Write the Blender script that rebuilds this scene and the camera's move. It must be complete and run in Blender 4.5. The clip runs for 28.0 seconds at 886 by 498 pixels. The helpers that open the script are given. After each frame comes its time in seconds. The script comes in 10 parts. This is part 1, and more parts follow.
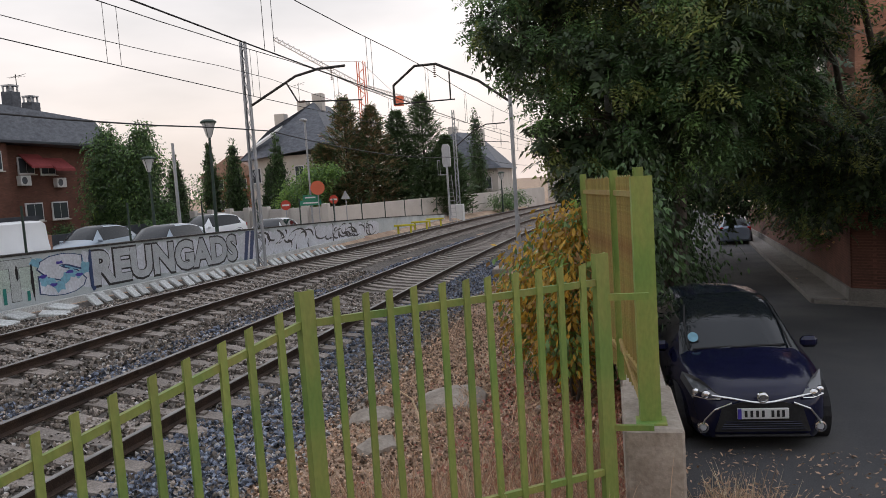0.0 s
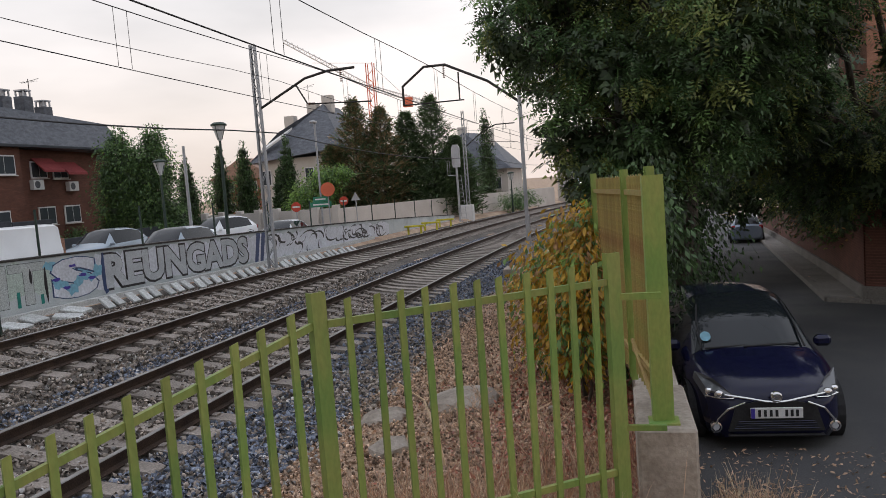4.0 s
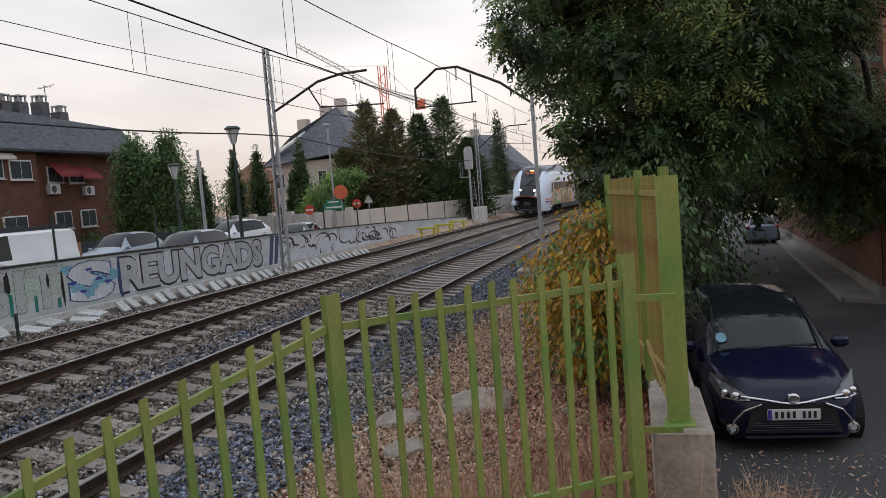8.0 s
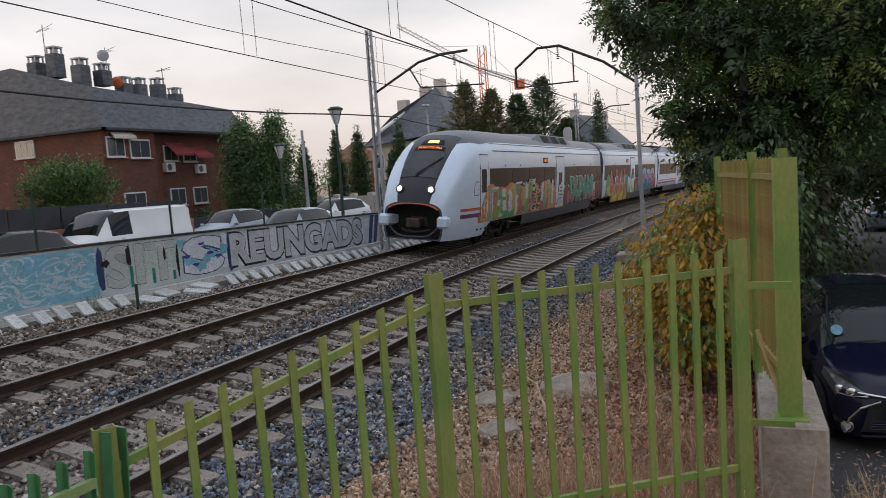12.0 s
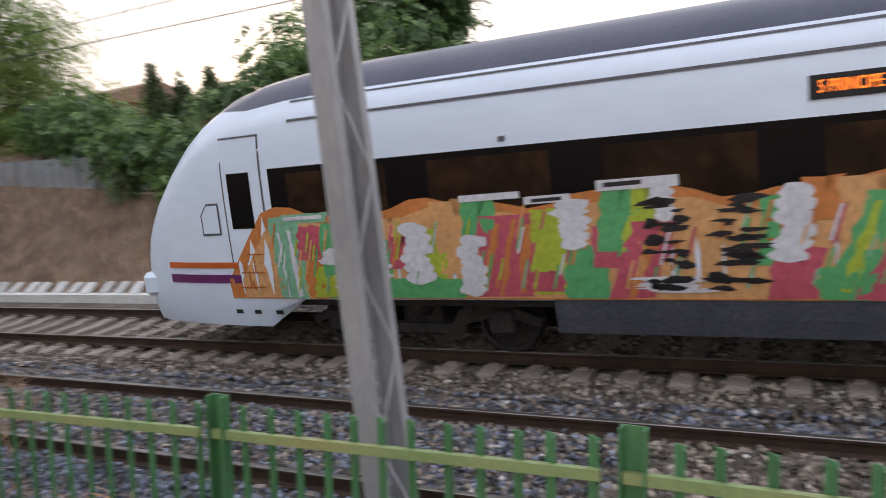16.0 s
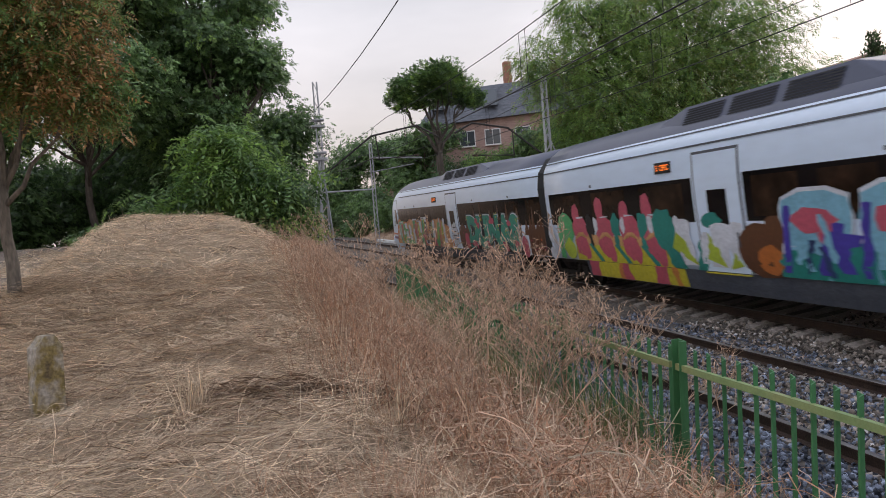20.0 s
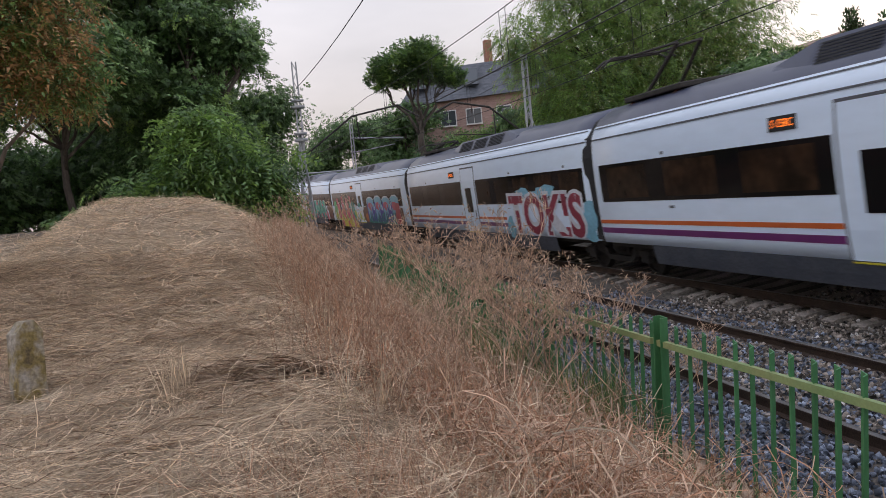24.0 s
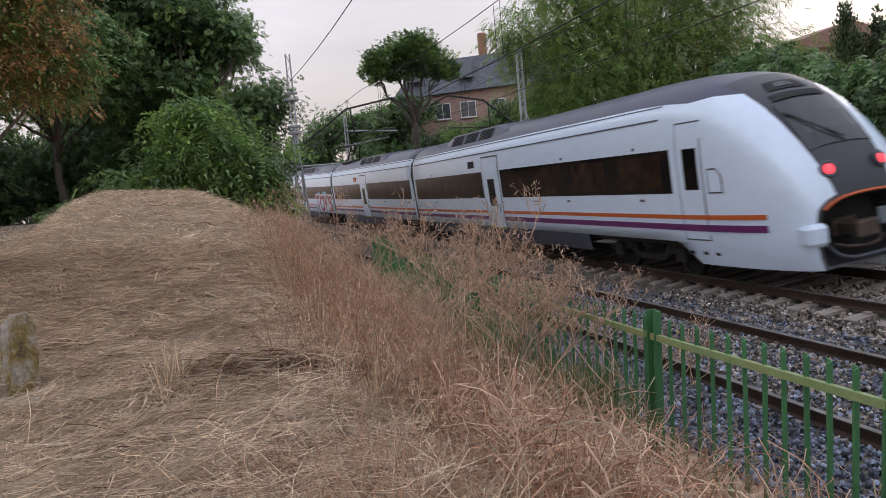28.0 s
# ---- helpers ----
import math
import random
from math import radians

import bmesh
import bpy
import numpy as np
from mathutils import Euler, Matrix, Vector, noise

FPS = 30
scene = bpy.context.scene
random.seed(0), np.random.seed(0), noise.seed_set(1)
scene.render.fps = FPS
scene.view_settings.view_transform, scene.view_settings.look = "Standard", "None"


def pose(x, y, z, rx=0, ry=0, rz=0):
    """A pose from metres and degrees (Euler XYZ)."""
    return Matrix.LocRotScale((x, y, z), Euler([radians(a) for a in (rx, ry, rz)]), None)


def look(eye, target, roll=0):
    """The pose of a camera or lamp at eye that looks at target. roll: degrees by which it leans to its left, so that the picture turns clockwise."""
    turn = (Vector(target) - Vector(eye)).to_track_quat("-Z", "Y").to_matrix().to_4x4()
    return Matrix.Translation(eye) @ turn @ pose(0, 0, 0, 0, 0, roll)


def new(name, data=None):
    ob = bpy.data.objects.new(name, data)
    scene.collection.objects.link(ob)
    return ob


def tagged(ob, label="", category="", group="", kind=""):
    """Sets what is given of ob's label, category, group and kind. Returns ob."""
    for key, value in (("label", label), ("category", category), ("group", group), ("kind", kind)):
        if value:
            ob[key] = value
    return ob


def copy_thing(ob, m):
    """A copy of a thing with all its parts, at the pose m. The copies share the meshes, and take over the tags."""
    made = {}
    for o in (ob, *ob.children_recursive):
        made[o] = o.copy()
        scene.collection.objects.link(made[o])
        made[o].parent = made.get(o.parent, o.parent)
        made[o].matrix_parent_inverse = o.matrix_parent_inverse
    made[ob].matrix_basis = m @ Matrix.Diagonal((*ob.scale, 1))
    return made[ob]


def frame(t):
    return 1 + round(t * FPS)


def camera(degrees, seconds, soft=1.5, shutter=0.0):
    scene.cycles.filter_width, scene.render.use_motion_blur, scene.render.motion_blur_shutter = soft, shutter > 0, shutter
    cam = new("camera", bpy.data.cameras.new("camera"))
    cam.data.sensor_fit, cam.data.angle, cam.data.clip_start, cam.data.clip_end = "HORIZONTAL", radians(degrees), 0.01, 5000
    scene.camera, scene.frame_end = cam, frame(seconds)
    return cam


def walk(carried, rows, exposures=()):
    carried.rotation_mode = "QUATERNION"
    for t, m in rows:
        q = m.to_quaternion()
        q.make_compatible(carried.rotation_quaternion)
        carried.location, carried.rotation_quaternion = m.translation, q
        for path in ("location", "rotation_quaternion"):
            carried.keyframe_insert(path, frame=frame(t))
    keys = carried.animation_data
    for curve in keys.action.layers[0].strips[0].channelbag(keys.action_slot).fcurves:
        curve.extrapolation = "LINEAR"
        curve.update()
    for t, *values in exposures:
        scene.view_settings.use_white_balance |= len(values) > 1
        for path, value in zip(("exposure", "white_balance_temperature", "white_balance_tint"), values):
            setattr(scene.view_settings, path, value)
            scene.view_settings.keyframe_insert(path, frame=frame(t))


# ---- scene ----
# ---- camera and its way: seconds, x and y of the eye, yaw, pitch, roll ----
TURNS = [
    (0, -0.073, 0.342, 11.96, -5.10, 3.75), (0.5, -0.073, 0.342, 12.04, -5.00, 3.84), (1, -0.074, 0.342, 12.13, -4.86, 3.99),
    (1.5, -0.074, 0.342, 12.29, -4.79, 4.02), (2, -0.077, 0.341, 12.70, -4.79, 4.20), (2.5, -0.076, 0.342, 12.46, -4.84, 4.19),
    (3, -0.077, 0.342, 12.64, -4.94, 4.42), (3.5, -0.077, 0.341, 12.70, -5.00, 4.21), (5.5, -0.078, 0.341, 12.82, -4.95, 4.37),
    (6, -0.078, 0.341, 12.95, -4.75, 4.37), (6.5, -0.078, 0.341, 12.91, -4.71, 4.22), (7, -0.078, 0.341, 12.90, -4.48, 4.30),
    (7.5, -0.080, 0.341, 13.28, -4.63, 4.47), (8, -0.083, 0.340, 13.67, -4.77, 4.59), (8.5, -0.083, 0.340, 13.79, -4.83, 4.56),
    (9, -0.085, 0.340, 14.04, -4.82, 4.54), (9.5, -0.086, 0.339, 14.29, -4.95, 4.46), (10, -0.089, 0.339, 14.72, -5.08, 4.52),
    (10.5, -0.094, 0.337, 15.63, -5.15, 4.38), (11, -0.101, 0.335, 16.75, -5.43, 4.35), (11.5, -0.111, 0.332, 18.46, -5.55, 4.18),
    (12, -0.126, 0.327, 21.08, -5.66, 4.07), (12.5, -0.143, 0.319, 23.04, -5.53, 4.01), (13, -0.150, 0.315, 26.90, -5.46, 4.11),
    (13.5, -0.147, 0.282, 33.77, -5.51, 4.75), (14, -0.140, 0.196, 48.30, -5.63, 4.44), (14.5, -0.130, 0.078, 66.80, -5.76, 4.14),
    (15, -0.119, -0.055, 85.79, -5.88, 3.83), (15.5, -0.109, -0.182, 102.31, -6.00, 3.53), (16, -0.100, -0.283, 116.78, -4.46, 4.74),
    (16.5, -0.095, -0.339, 129.42, -3.41, 5.95), (17, -0.095, -0.345, 141.19, -3.06, 4.72), (17.5, -0.095, -0.345, 150.20, -2.63, 3.88),
    (18, -0.095, -0.345, 157.03, -2.23, 4.06), (18.5, -0.095, -0.345, 161.42, -1.69, 4.19), (19, -0.095, -0.345, 164.11, -1.71, 4.47),
    (19.5, -0.095, -0.345, 166.37, -1.39, 4.60), (20, -0.095, -0.345, 167.56, -1.48, 4.62), (20.5, -0.095, -0.345, 168.35, -1.71, 4.81),
    (21, -0.095, -0.345, 167.77, -1.75, 4.86), (21.5, -0.095, -0.345, 167.93, -2.04, 5.13), (23.5, -0.095, -0.345, 166.83, -2.95, 5.42),
    (24, -0.095, -0.345, 166.19, -3.12, 5.24), (24.5, -0.095, -0.345, 166.31, -3.07, 5.10), (25, -0.095, -0.345, 166.21, -3.24, 5.11),
    (25.5, -0.095, -0.345, 165.73, -3.45, 5.37), (26, -0.095, -0.345, 165.60, -3.42, 5.10), (26.5, -0.095, -0.345, 165.67, -3.36, 5.12),
    (27, -0.095, -0.345, 165.69, -3.24, 5.07), (27.5, -0.095, -0.345, 165.88, -3.53, 5.17), (28, -0.095, -0.345, 165.74, -3.67, 5.13),
]
EYE = 2.583  # height of the hand that holds it

cam = camera(61.26, 28.0, soft=0.7, shutter=0.4)
walk(cam, [(t, pose(x, y, EYE, 90 + b, c, a)) for t, x, y, a, b, c in TURNS],
     exposures=[(0, 0.08, 6650, 11), (13.0, -0.06, 6500, 10), (15.5, 0.8, 6750, 14), (16.0, 0.52, 6800, 15), (16.6, 0.30, 6550, 14), (20.0, 0.26, 6450, 14), (28.0, 0.19, 6420, 15)])

# ---- world and light: dusk under a bright thin overcast ----
SUN_YAW = 128.0  # where the sun has gone down
world = bpy.data.worlds.new("dusk_sky")
scene.world = world
world.use_nodes = True
wn, wl = world.node_tree.nodes, world.node_tree.links
sky = wn.new("ShaderNodeTexSky")
sky.sky_type, sky.sun_disc = "NISHITA", False
sky.sun_elevation, sky.sun_rotation = radians(6), radians(-SUN_YAW)
sky.dust_density, sky.ozone_density, sky.air_density = 2.0, 2.0, 1.0
wn["Background"].inputs["Strength"].default_value = 0.12
# a thin veil of cloud over the clear sky
veil_pos = wn.new("ShaderNodeTexCoord")
veil_map = wn.new("ShaderNodeMapping")
veil_map.inputs["Scale"].default_value = (1.2, 1.2, 4.0)
veil = wn.new("ShaderNodeTexNoise")
veil.inputs["Scale"].default_value, veil.inputs["Detail"].default_value = 1.6, 5
veil_ramp = wn.new("ShaderNodeMapRange")
veil_ramp.inputs[1].default_value, veil_ramp.inputs[2].default_value = 0.35, 0.7
veil_ramp.inputs[3].default_value, veil_ramp.inputs[4].default_value = 0.72, 0.92
veil_mix = wn.new("ShaderNodeMix")
veil_mix.data_type = "RGBA"
# the veil is rosy at the horizon and a cool white higher up
veil_up = wn.new("ShaderNodeSeparateXYZ")
veil_hue = wn.new("ShaderNodeValToRGB")
for k, (at_, hue) in enumerate(((0.0, (1.0, 0.865, 0.81)), (0.10, (1.0, 0.905, 0.865)), (0.22, (0.98, 0.945, 0.95)), (0.40, (0.93, 0.955, 1.02)), (1.0, (0.88, 0.94, 1.08)))):
    if k > 1:
        veil_hue.color_ramp.elements.new(at_)
    veil_hue.color_ramp.elements[k].position = at_
    veil_hue.color_ramp.elements[k].color = (*hue, 1)
veil_level = wn.new("ShaderNodeVectorMath")
veil_level.operation = "SCALE"
veil_level.inputs["Scale"].default_value = 7.6
wl.new(veil_pos.outputs["Generated"], veil_up.inputs[0])
wl.new(veil_up.outputs["Z"], veil_hue.inputs["Fac"])
wl.new(veil_hue.outputs["Color"], veil_level.inputs[0])
wl.new(veil_level.outputs[0], veil_mix.inputs["B"])
wl.new(veil_pos.outputs["Generated"], veil_map.inputs["Vector"])
wl.new(veil_map.outputs["Vector"], veil.inputs["Vector"])
wl.new(veil.outputs["Fac"], veil_ramp.inputs[0])
wl.new(veil_ramp.outputs[0], veil_mix.inputs["Factor"])
wl.new(sky.outputs[0], veil_mix.inputs["A"])
# sky colour scaled by direction: dimmed towards -y, soft shapes, lifted overhead for ground light
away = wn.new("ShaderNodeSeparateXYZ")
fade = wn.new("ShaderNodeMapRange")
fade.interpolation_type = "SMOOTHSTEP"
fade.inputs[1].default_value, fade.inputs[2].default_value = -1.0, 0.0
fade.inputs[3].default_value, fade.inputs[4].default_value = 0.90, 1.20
shape = wn.new("ShaderNodeMapRange")
shape.inputs[1].default_value, shape.inputs[2].default_value = 0.35, 0.65
shape.inputs[3].default_value, shape.inputs[4].default_value = 0.90, 1.06
crown_light = wn.new("ShaderNodeMapRange")
crown_light.interpolation_type = "SMOOTHSTEP"
crown_light.inputs[1].default_value, crown_light.inputs[2].default_value = 0.35, 1.0
crown_light.inputs[3].default_value, crown_light.inputs[4].default_value = 1.0, 1.15
overhead = wn.new("ShaderNodeMath")
overhead.operation = "MULTIPLY"
both = wn.new("ShaderNodeMath")
both.operation = "MULTIPLY"
dim = wn.new("ShaderNodeVectorMath")
dim.operation = "SCALE"
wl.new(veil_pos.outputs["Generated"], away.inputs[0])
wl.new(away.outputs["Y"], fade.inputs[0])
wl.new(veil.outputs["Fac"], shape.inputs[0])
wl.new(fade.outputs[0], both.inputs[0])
wl.new(shape.outputs[0], both.inputs[1])
wl.new(veil_mix.outputs["Result"], dim.inputs[0])
wl.new(veil_up.outputs["Z"], crown_light.inputs[0])
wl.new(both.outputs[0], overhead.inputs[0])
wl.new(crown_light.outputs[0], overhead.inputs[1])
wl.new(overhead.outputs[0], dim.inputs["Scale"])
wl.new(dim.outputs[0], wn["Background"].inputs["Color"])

sun = new("sun", bpy.data.lights.new("sun", "SUN"))
sun.data.energy, sun.data.angle, sun.data.color = 0.35, radians(25), (1, 0.88, 0.78)
_a = radians(SUN_YAW)
sun.matrix_world = look((-60 * math.sin(_a), 60 * math.cos(_a), 12), (0, 0, 0))


# ---- materials ----
def material(name, colours, scale=3.0, rough=0.7, metal=0.0, bump=0.15, grain=40.0, vary=0.0, island=0.0,
             stretch=(1, 1, 1), spec=0.5, fine=0.35, emit=None, thin=0.0, coat=0.0):
    """A procedural surface: two scales of colour noise, grain relief, and a change of brightness from piece to piece."""
    m = bpy.data.materials.new(name)
    m.use_nodes = True
    n, lk = m.node_tree.nodes, m.node_tree.links
    b = n["Principled BSDF"]
    b.inputs["Roughness"].default_value, b.inputs["Metallic"].default_value = rough, metal
    b.inputs["Specular IOR Level"].default_value = spec
    b.inputs["Coat Weight"].default_value = coat
    pos, mp = n.new("ShaderNodeTexCoord"), n.new("ShaderNodeMapping")
    mp.inputs["Scale"].default_value = stretch
    lk.new(pos.outputs["Object"], mp.inputs["Vector"])
    wide, small = n.new("ShaderNodeTexNoise"), n.new("ShaderNodeTexNoise")
    for tex, s, d in ((wide, scale, 6), (small, grain, 4)):
        tex.inputs["Scale"].default_value, tex.inputs["Detail"].default_value = s, d
        lk.new(mp.outputs["Vector"], tex.inputs["Vector"])
    ramp = n.new("ShaderNodeValToRGB")
    el = ramp.color_ramp.elements
    while len(el) < len(colours):
        el.new(0.5)
    for i, c in enumerate(colours):
        el[i].position, el[i].color = 0.28 + 0.44 * i / max(1, len(colours) - 1), (*c, 1)
    lk.new(wide.outputs["Fac"], ramp.inputs["Fac"])
    value = n.new("ShaderNodeMapRange")
    value.inputs[1].default_value, value.inputs[2].default_value = 0.3, 0.7
    value.inputs[3].default_value, value.inputs[4].default_value = 1 - fine, 1 + fine
    lk.new(small.outputs["Fac"], value.inputs[0])
    hsv = n.new("ShaderNodeHueSaturation")
    lk.new(ramp.outputs["Color"], hsv.inputs["Color"])
    out = value.outputs[0]
    for amount, node, socket in ((vary, "ShaderNodeObjectInfo", "Random"), (island, "ShaderNodeNewGeometry", "Random Per Island")):
        if amount:
            src, rng, mul = n.new(node), n.new("ShaderNodeMapRange"), n.new("ShaderNodeMath")
            rng.inputs[3].default_value, rng.inputs[4].default_value = 1 - amount, 1 + amount
            mul.operation = "MULTIPLY"
            lk.new(src.outputs[socket], rng.inputs[0])
            lk.new(rng.outputs[0], mul.inputs[0])
            lk.new(out, mul.inputs[1])
            out = mul.outputs[0]
    lk.new(out, hsv.inputs["Value"])
    lk.new(hsv.outputs["Color"], b.inputs["Base Color"])
    if bump:
        bp = n.new("ShaderNodeBump")
        bp.inputs["Strength"].default_value, bp.inputs["Distance"].default_value = bump, 0.02
        lk.new(small.outputs["Fac"], bp.inputs["Height"])
        lk.new(bp.outputs[0], b.inputs["Normal"])
    if emit:
        b.inputs["Emission Color"].default_value, b.inputs["Emission Strength"].default_value = (*emit[:3], 1), emit[3]
    if thin:
        tr, mix = n.new("ShaderNodeBsdfTranslucent"), n.new("ShaderNodeMixShader")
        lk.new(hsv.outputs["Color"], tr.inputs["Color"])
        mix.inputs[0].default_value = thin
        lk.new(b.outputs[0], mix.inputs[1])
        lk.new(tr.outputs[0], mix.inputs[2])
        lk.new(mix.outputs[0], n["Material Output"].inputs["Surface"])
    return m


def glass(name, tint, rough=0.03, spec=0.5):
    m = bpy.data.materials.new(name)
    m.use_nodes = True
    b = m.node_tree.nodes["Principled BSDF"]
    b.inputs["Base Color"].default_value, b.inputs["Roughness"].default_value = (*tint, 1), rough
    b.inputs["Specular IOR Level"].default_value = spec
    return m


GROUND = material("dry_earth", [(0.24, 0.15, 0.105), (0.40, 0.28, 0.195), (0.52, 0.395, 0.28)], 0.8, 0.95, bump=0.6, grain=22)
# dark end of this ramp stands in for shaded gaps between stems
STRAW_BED = material("straw_ground", [(0.19, 0.142, 0.095), (0.33, 0.25, 0.172), (0.46, 0.36, 0.25)], 1.1, 0.95, bump=0.8, grain=38, fine=0.5)
# bed kept dark so that its colour gives the shade between stones
BALLAST_BED = material("ballast_bed", [(0.06, 0.05, 0.043), (0.10, 0.085, 0.072), (0.15, 0.13, 0.115)], 1.5, 0.95, bump=1.0, grain=18, fine=0.7)
STONES = [material("ballast_" + n, c, 6, 0.9, bump=0.3, grain=60, island=0.78, fine=0.25) for n, c in
          (("blue", [(0.092, 0.105, 0.145), (0.255, 0.29, 0.36)]), ("brown", [(0.14, 0.118, 0.098), (0.38, 0.32, 0.275)]), ("pale", [(0.33, 0.315, 0.30), (0.50, 0.48, 0.465)]), ("earth", [(0.30, 0.195, 0.135), (0.56, 0.405, 0.295)]))]
ASPHALT = material("asphalt", [(0.040, 0.040, 0.044), (0.059, 0.059, 0.062), (0.090, 0.087, 0.084)], 0.55, 0.9, bump=0.4, grain=90)
# concrete tone lowered to hold the shade of the street trees
PAVING = material("pavement_concrete", [(0.17, 0.155, 0.14), (0.25, 0.23, 0.21)], 1.2, 0.9, bump=0.2, grain=40)
CONCRETE = material("old_concrete", [(0.19, 0.16, 0.13), (0.33, 0.285, 0.24), (0.43, 0.38, 0.33)], 2.6, 0.92, bump=0.5, grain=26, fine=0.16)
WALL_PAINT = material("grey_wall_paint", [(0.33, 0.37, 0.37), (0.49, 0.53, 0.54), (0.57, 0.60, 0.60)], 1.0, 0.85, bump=0.1, grain=45, fine=0.12)
SLEEPER = material("concrete_sleeper", [(0.20, 0.17, 0.145), (0.30, 0.26, 0.23)], 3, 0.92, bump=0.3, grain=35, vary=0.2)
RAIL_SIDE = material("rusty_rail", [(0.035, 0.022, 0.017), (0.075, 0.045, 0.03)], 4, 0.8, 0.3, 0.3, 60)
RAIL_TOP = material("worn_rail_head", [(0.19, 0.175, 0.165), (0.34, 0.325, 0.315)], 3, 0.48, 1.0, 0.05, 60, fine=0.15)
GREEN_NEW = material("yellow_green_paint", [(0.115, 0.23, 0.05), (0.18, 0.265, 0.06), (0.26, 0.28, 0.075), (0.22, 0.15, 0.055)], 3.2, 0.55, bump=0.06, grain=50, vary=0.12, stretch=(1, 1, 0.4), fine=0.1)
GREEN_OLD = material("green_fence_paint", [(0.035, 0.14, 0.055), (0.065, 0.21, 0.085), (0.12, 0.24, 0.09)], 1.6, 0.5, bump=0.06, grain=50, vary=0.15, stretch=(1, 1, 0.4), fine=0.1)
OLIVE_RAIL = material("olive_fence_rail", [(0.16, 0.26, 0.10), (0.24, 0.31, 0.13), (0.28, 0.28, 0.12)], 1.8, 0.6, bump=0.08, grain=50, fine=0.1)
RUST_GREEN = material("rusting_green_paint", [(0.22, 0.225, 0.055), (0.27, 0.20, 0.06), (0.22, 0.11, 0.04)], 3, 0.65, bump=0.3, grain=40, vary=0.15, fine=0.1)
GALV = material("galvanised_steel", [(0.27, 0.28, 0.30), (0.40, 0.41, 0.43), (0.46, 0.46, 0.48)], 2, 0.55, 0.35, 0.04, 30, vary=0.08, stretch=(1, 1, 0.3), fine=0.1)
DARK_STEEL = material("dark_steel", [(0.035, 0.033, 0.032), (0.07, 0.062, 0.055)], 5, 0.7, 0.4, 0.2, 40)
CABLE = material("cable_black", [(0.018, 0.018, 0.02), (0.03, 0.03, 0.032)], 3, 0.7, bump=0)
CERAMIC = material("insulator_brown", [(0.10, 0.04, 0.025), (0.16, 0.07, 0.045)], 3, 0.3, bump=0)


# ---- building blocks ----
def link_mesh(name, verts, faces, mats, parent=None, label="", smooth=False, index=None):
    """One mesh object from lists or arrays; faces of three or four corners."""
    me = bpy.data.meshes.new(name)
    if isinstance(faces, np.ndarray):
        v, f = np.asarray(verts, np.float32), faces.astype(np.int32)
        k = f.shape[1]
        me.vertices.add(len(v))
        me.vertices.foreach_set("co", v.ravel())
        me.loops.add(f.size)
        me.loops.foreach_set("vertex_index", f.ravel())
        me.polygons.add(len(f))
        me.polygons.foreach_set("loop_start", np.arange(0, f.size, k, dtype=np.int32))
        me.polygons.foreach_set("loop_total", np.full(len(f), k, np.int32))
    else:
        me.from_pydata([tuple(v) for v in verts], [], faces)
    for m in (mats if isinstance(mats, (list, tuple)) else [mats]):
        me.materials.append(m)
    if index is not None:
        me.polygons.foreach_set("material_index", np.asarray(index, np.int32))
    if smooth:
        me.polygons.foreach_set("use_smooth", np.ones(len(me.polygons), bool))
    me.update(calc_edges=True)
    ob = new(name, me)
    if parent:
        ob.parent = parent
    if label:
        ob["label"] = label
    return ob


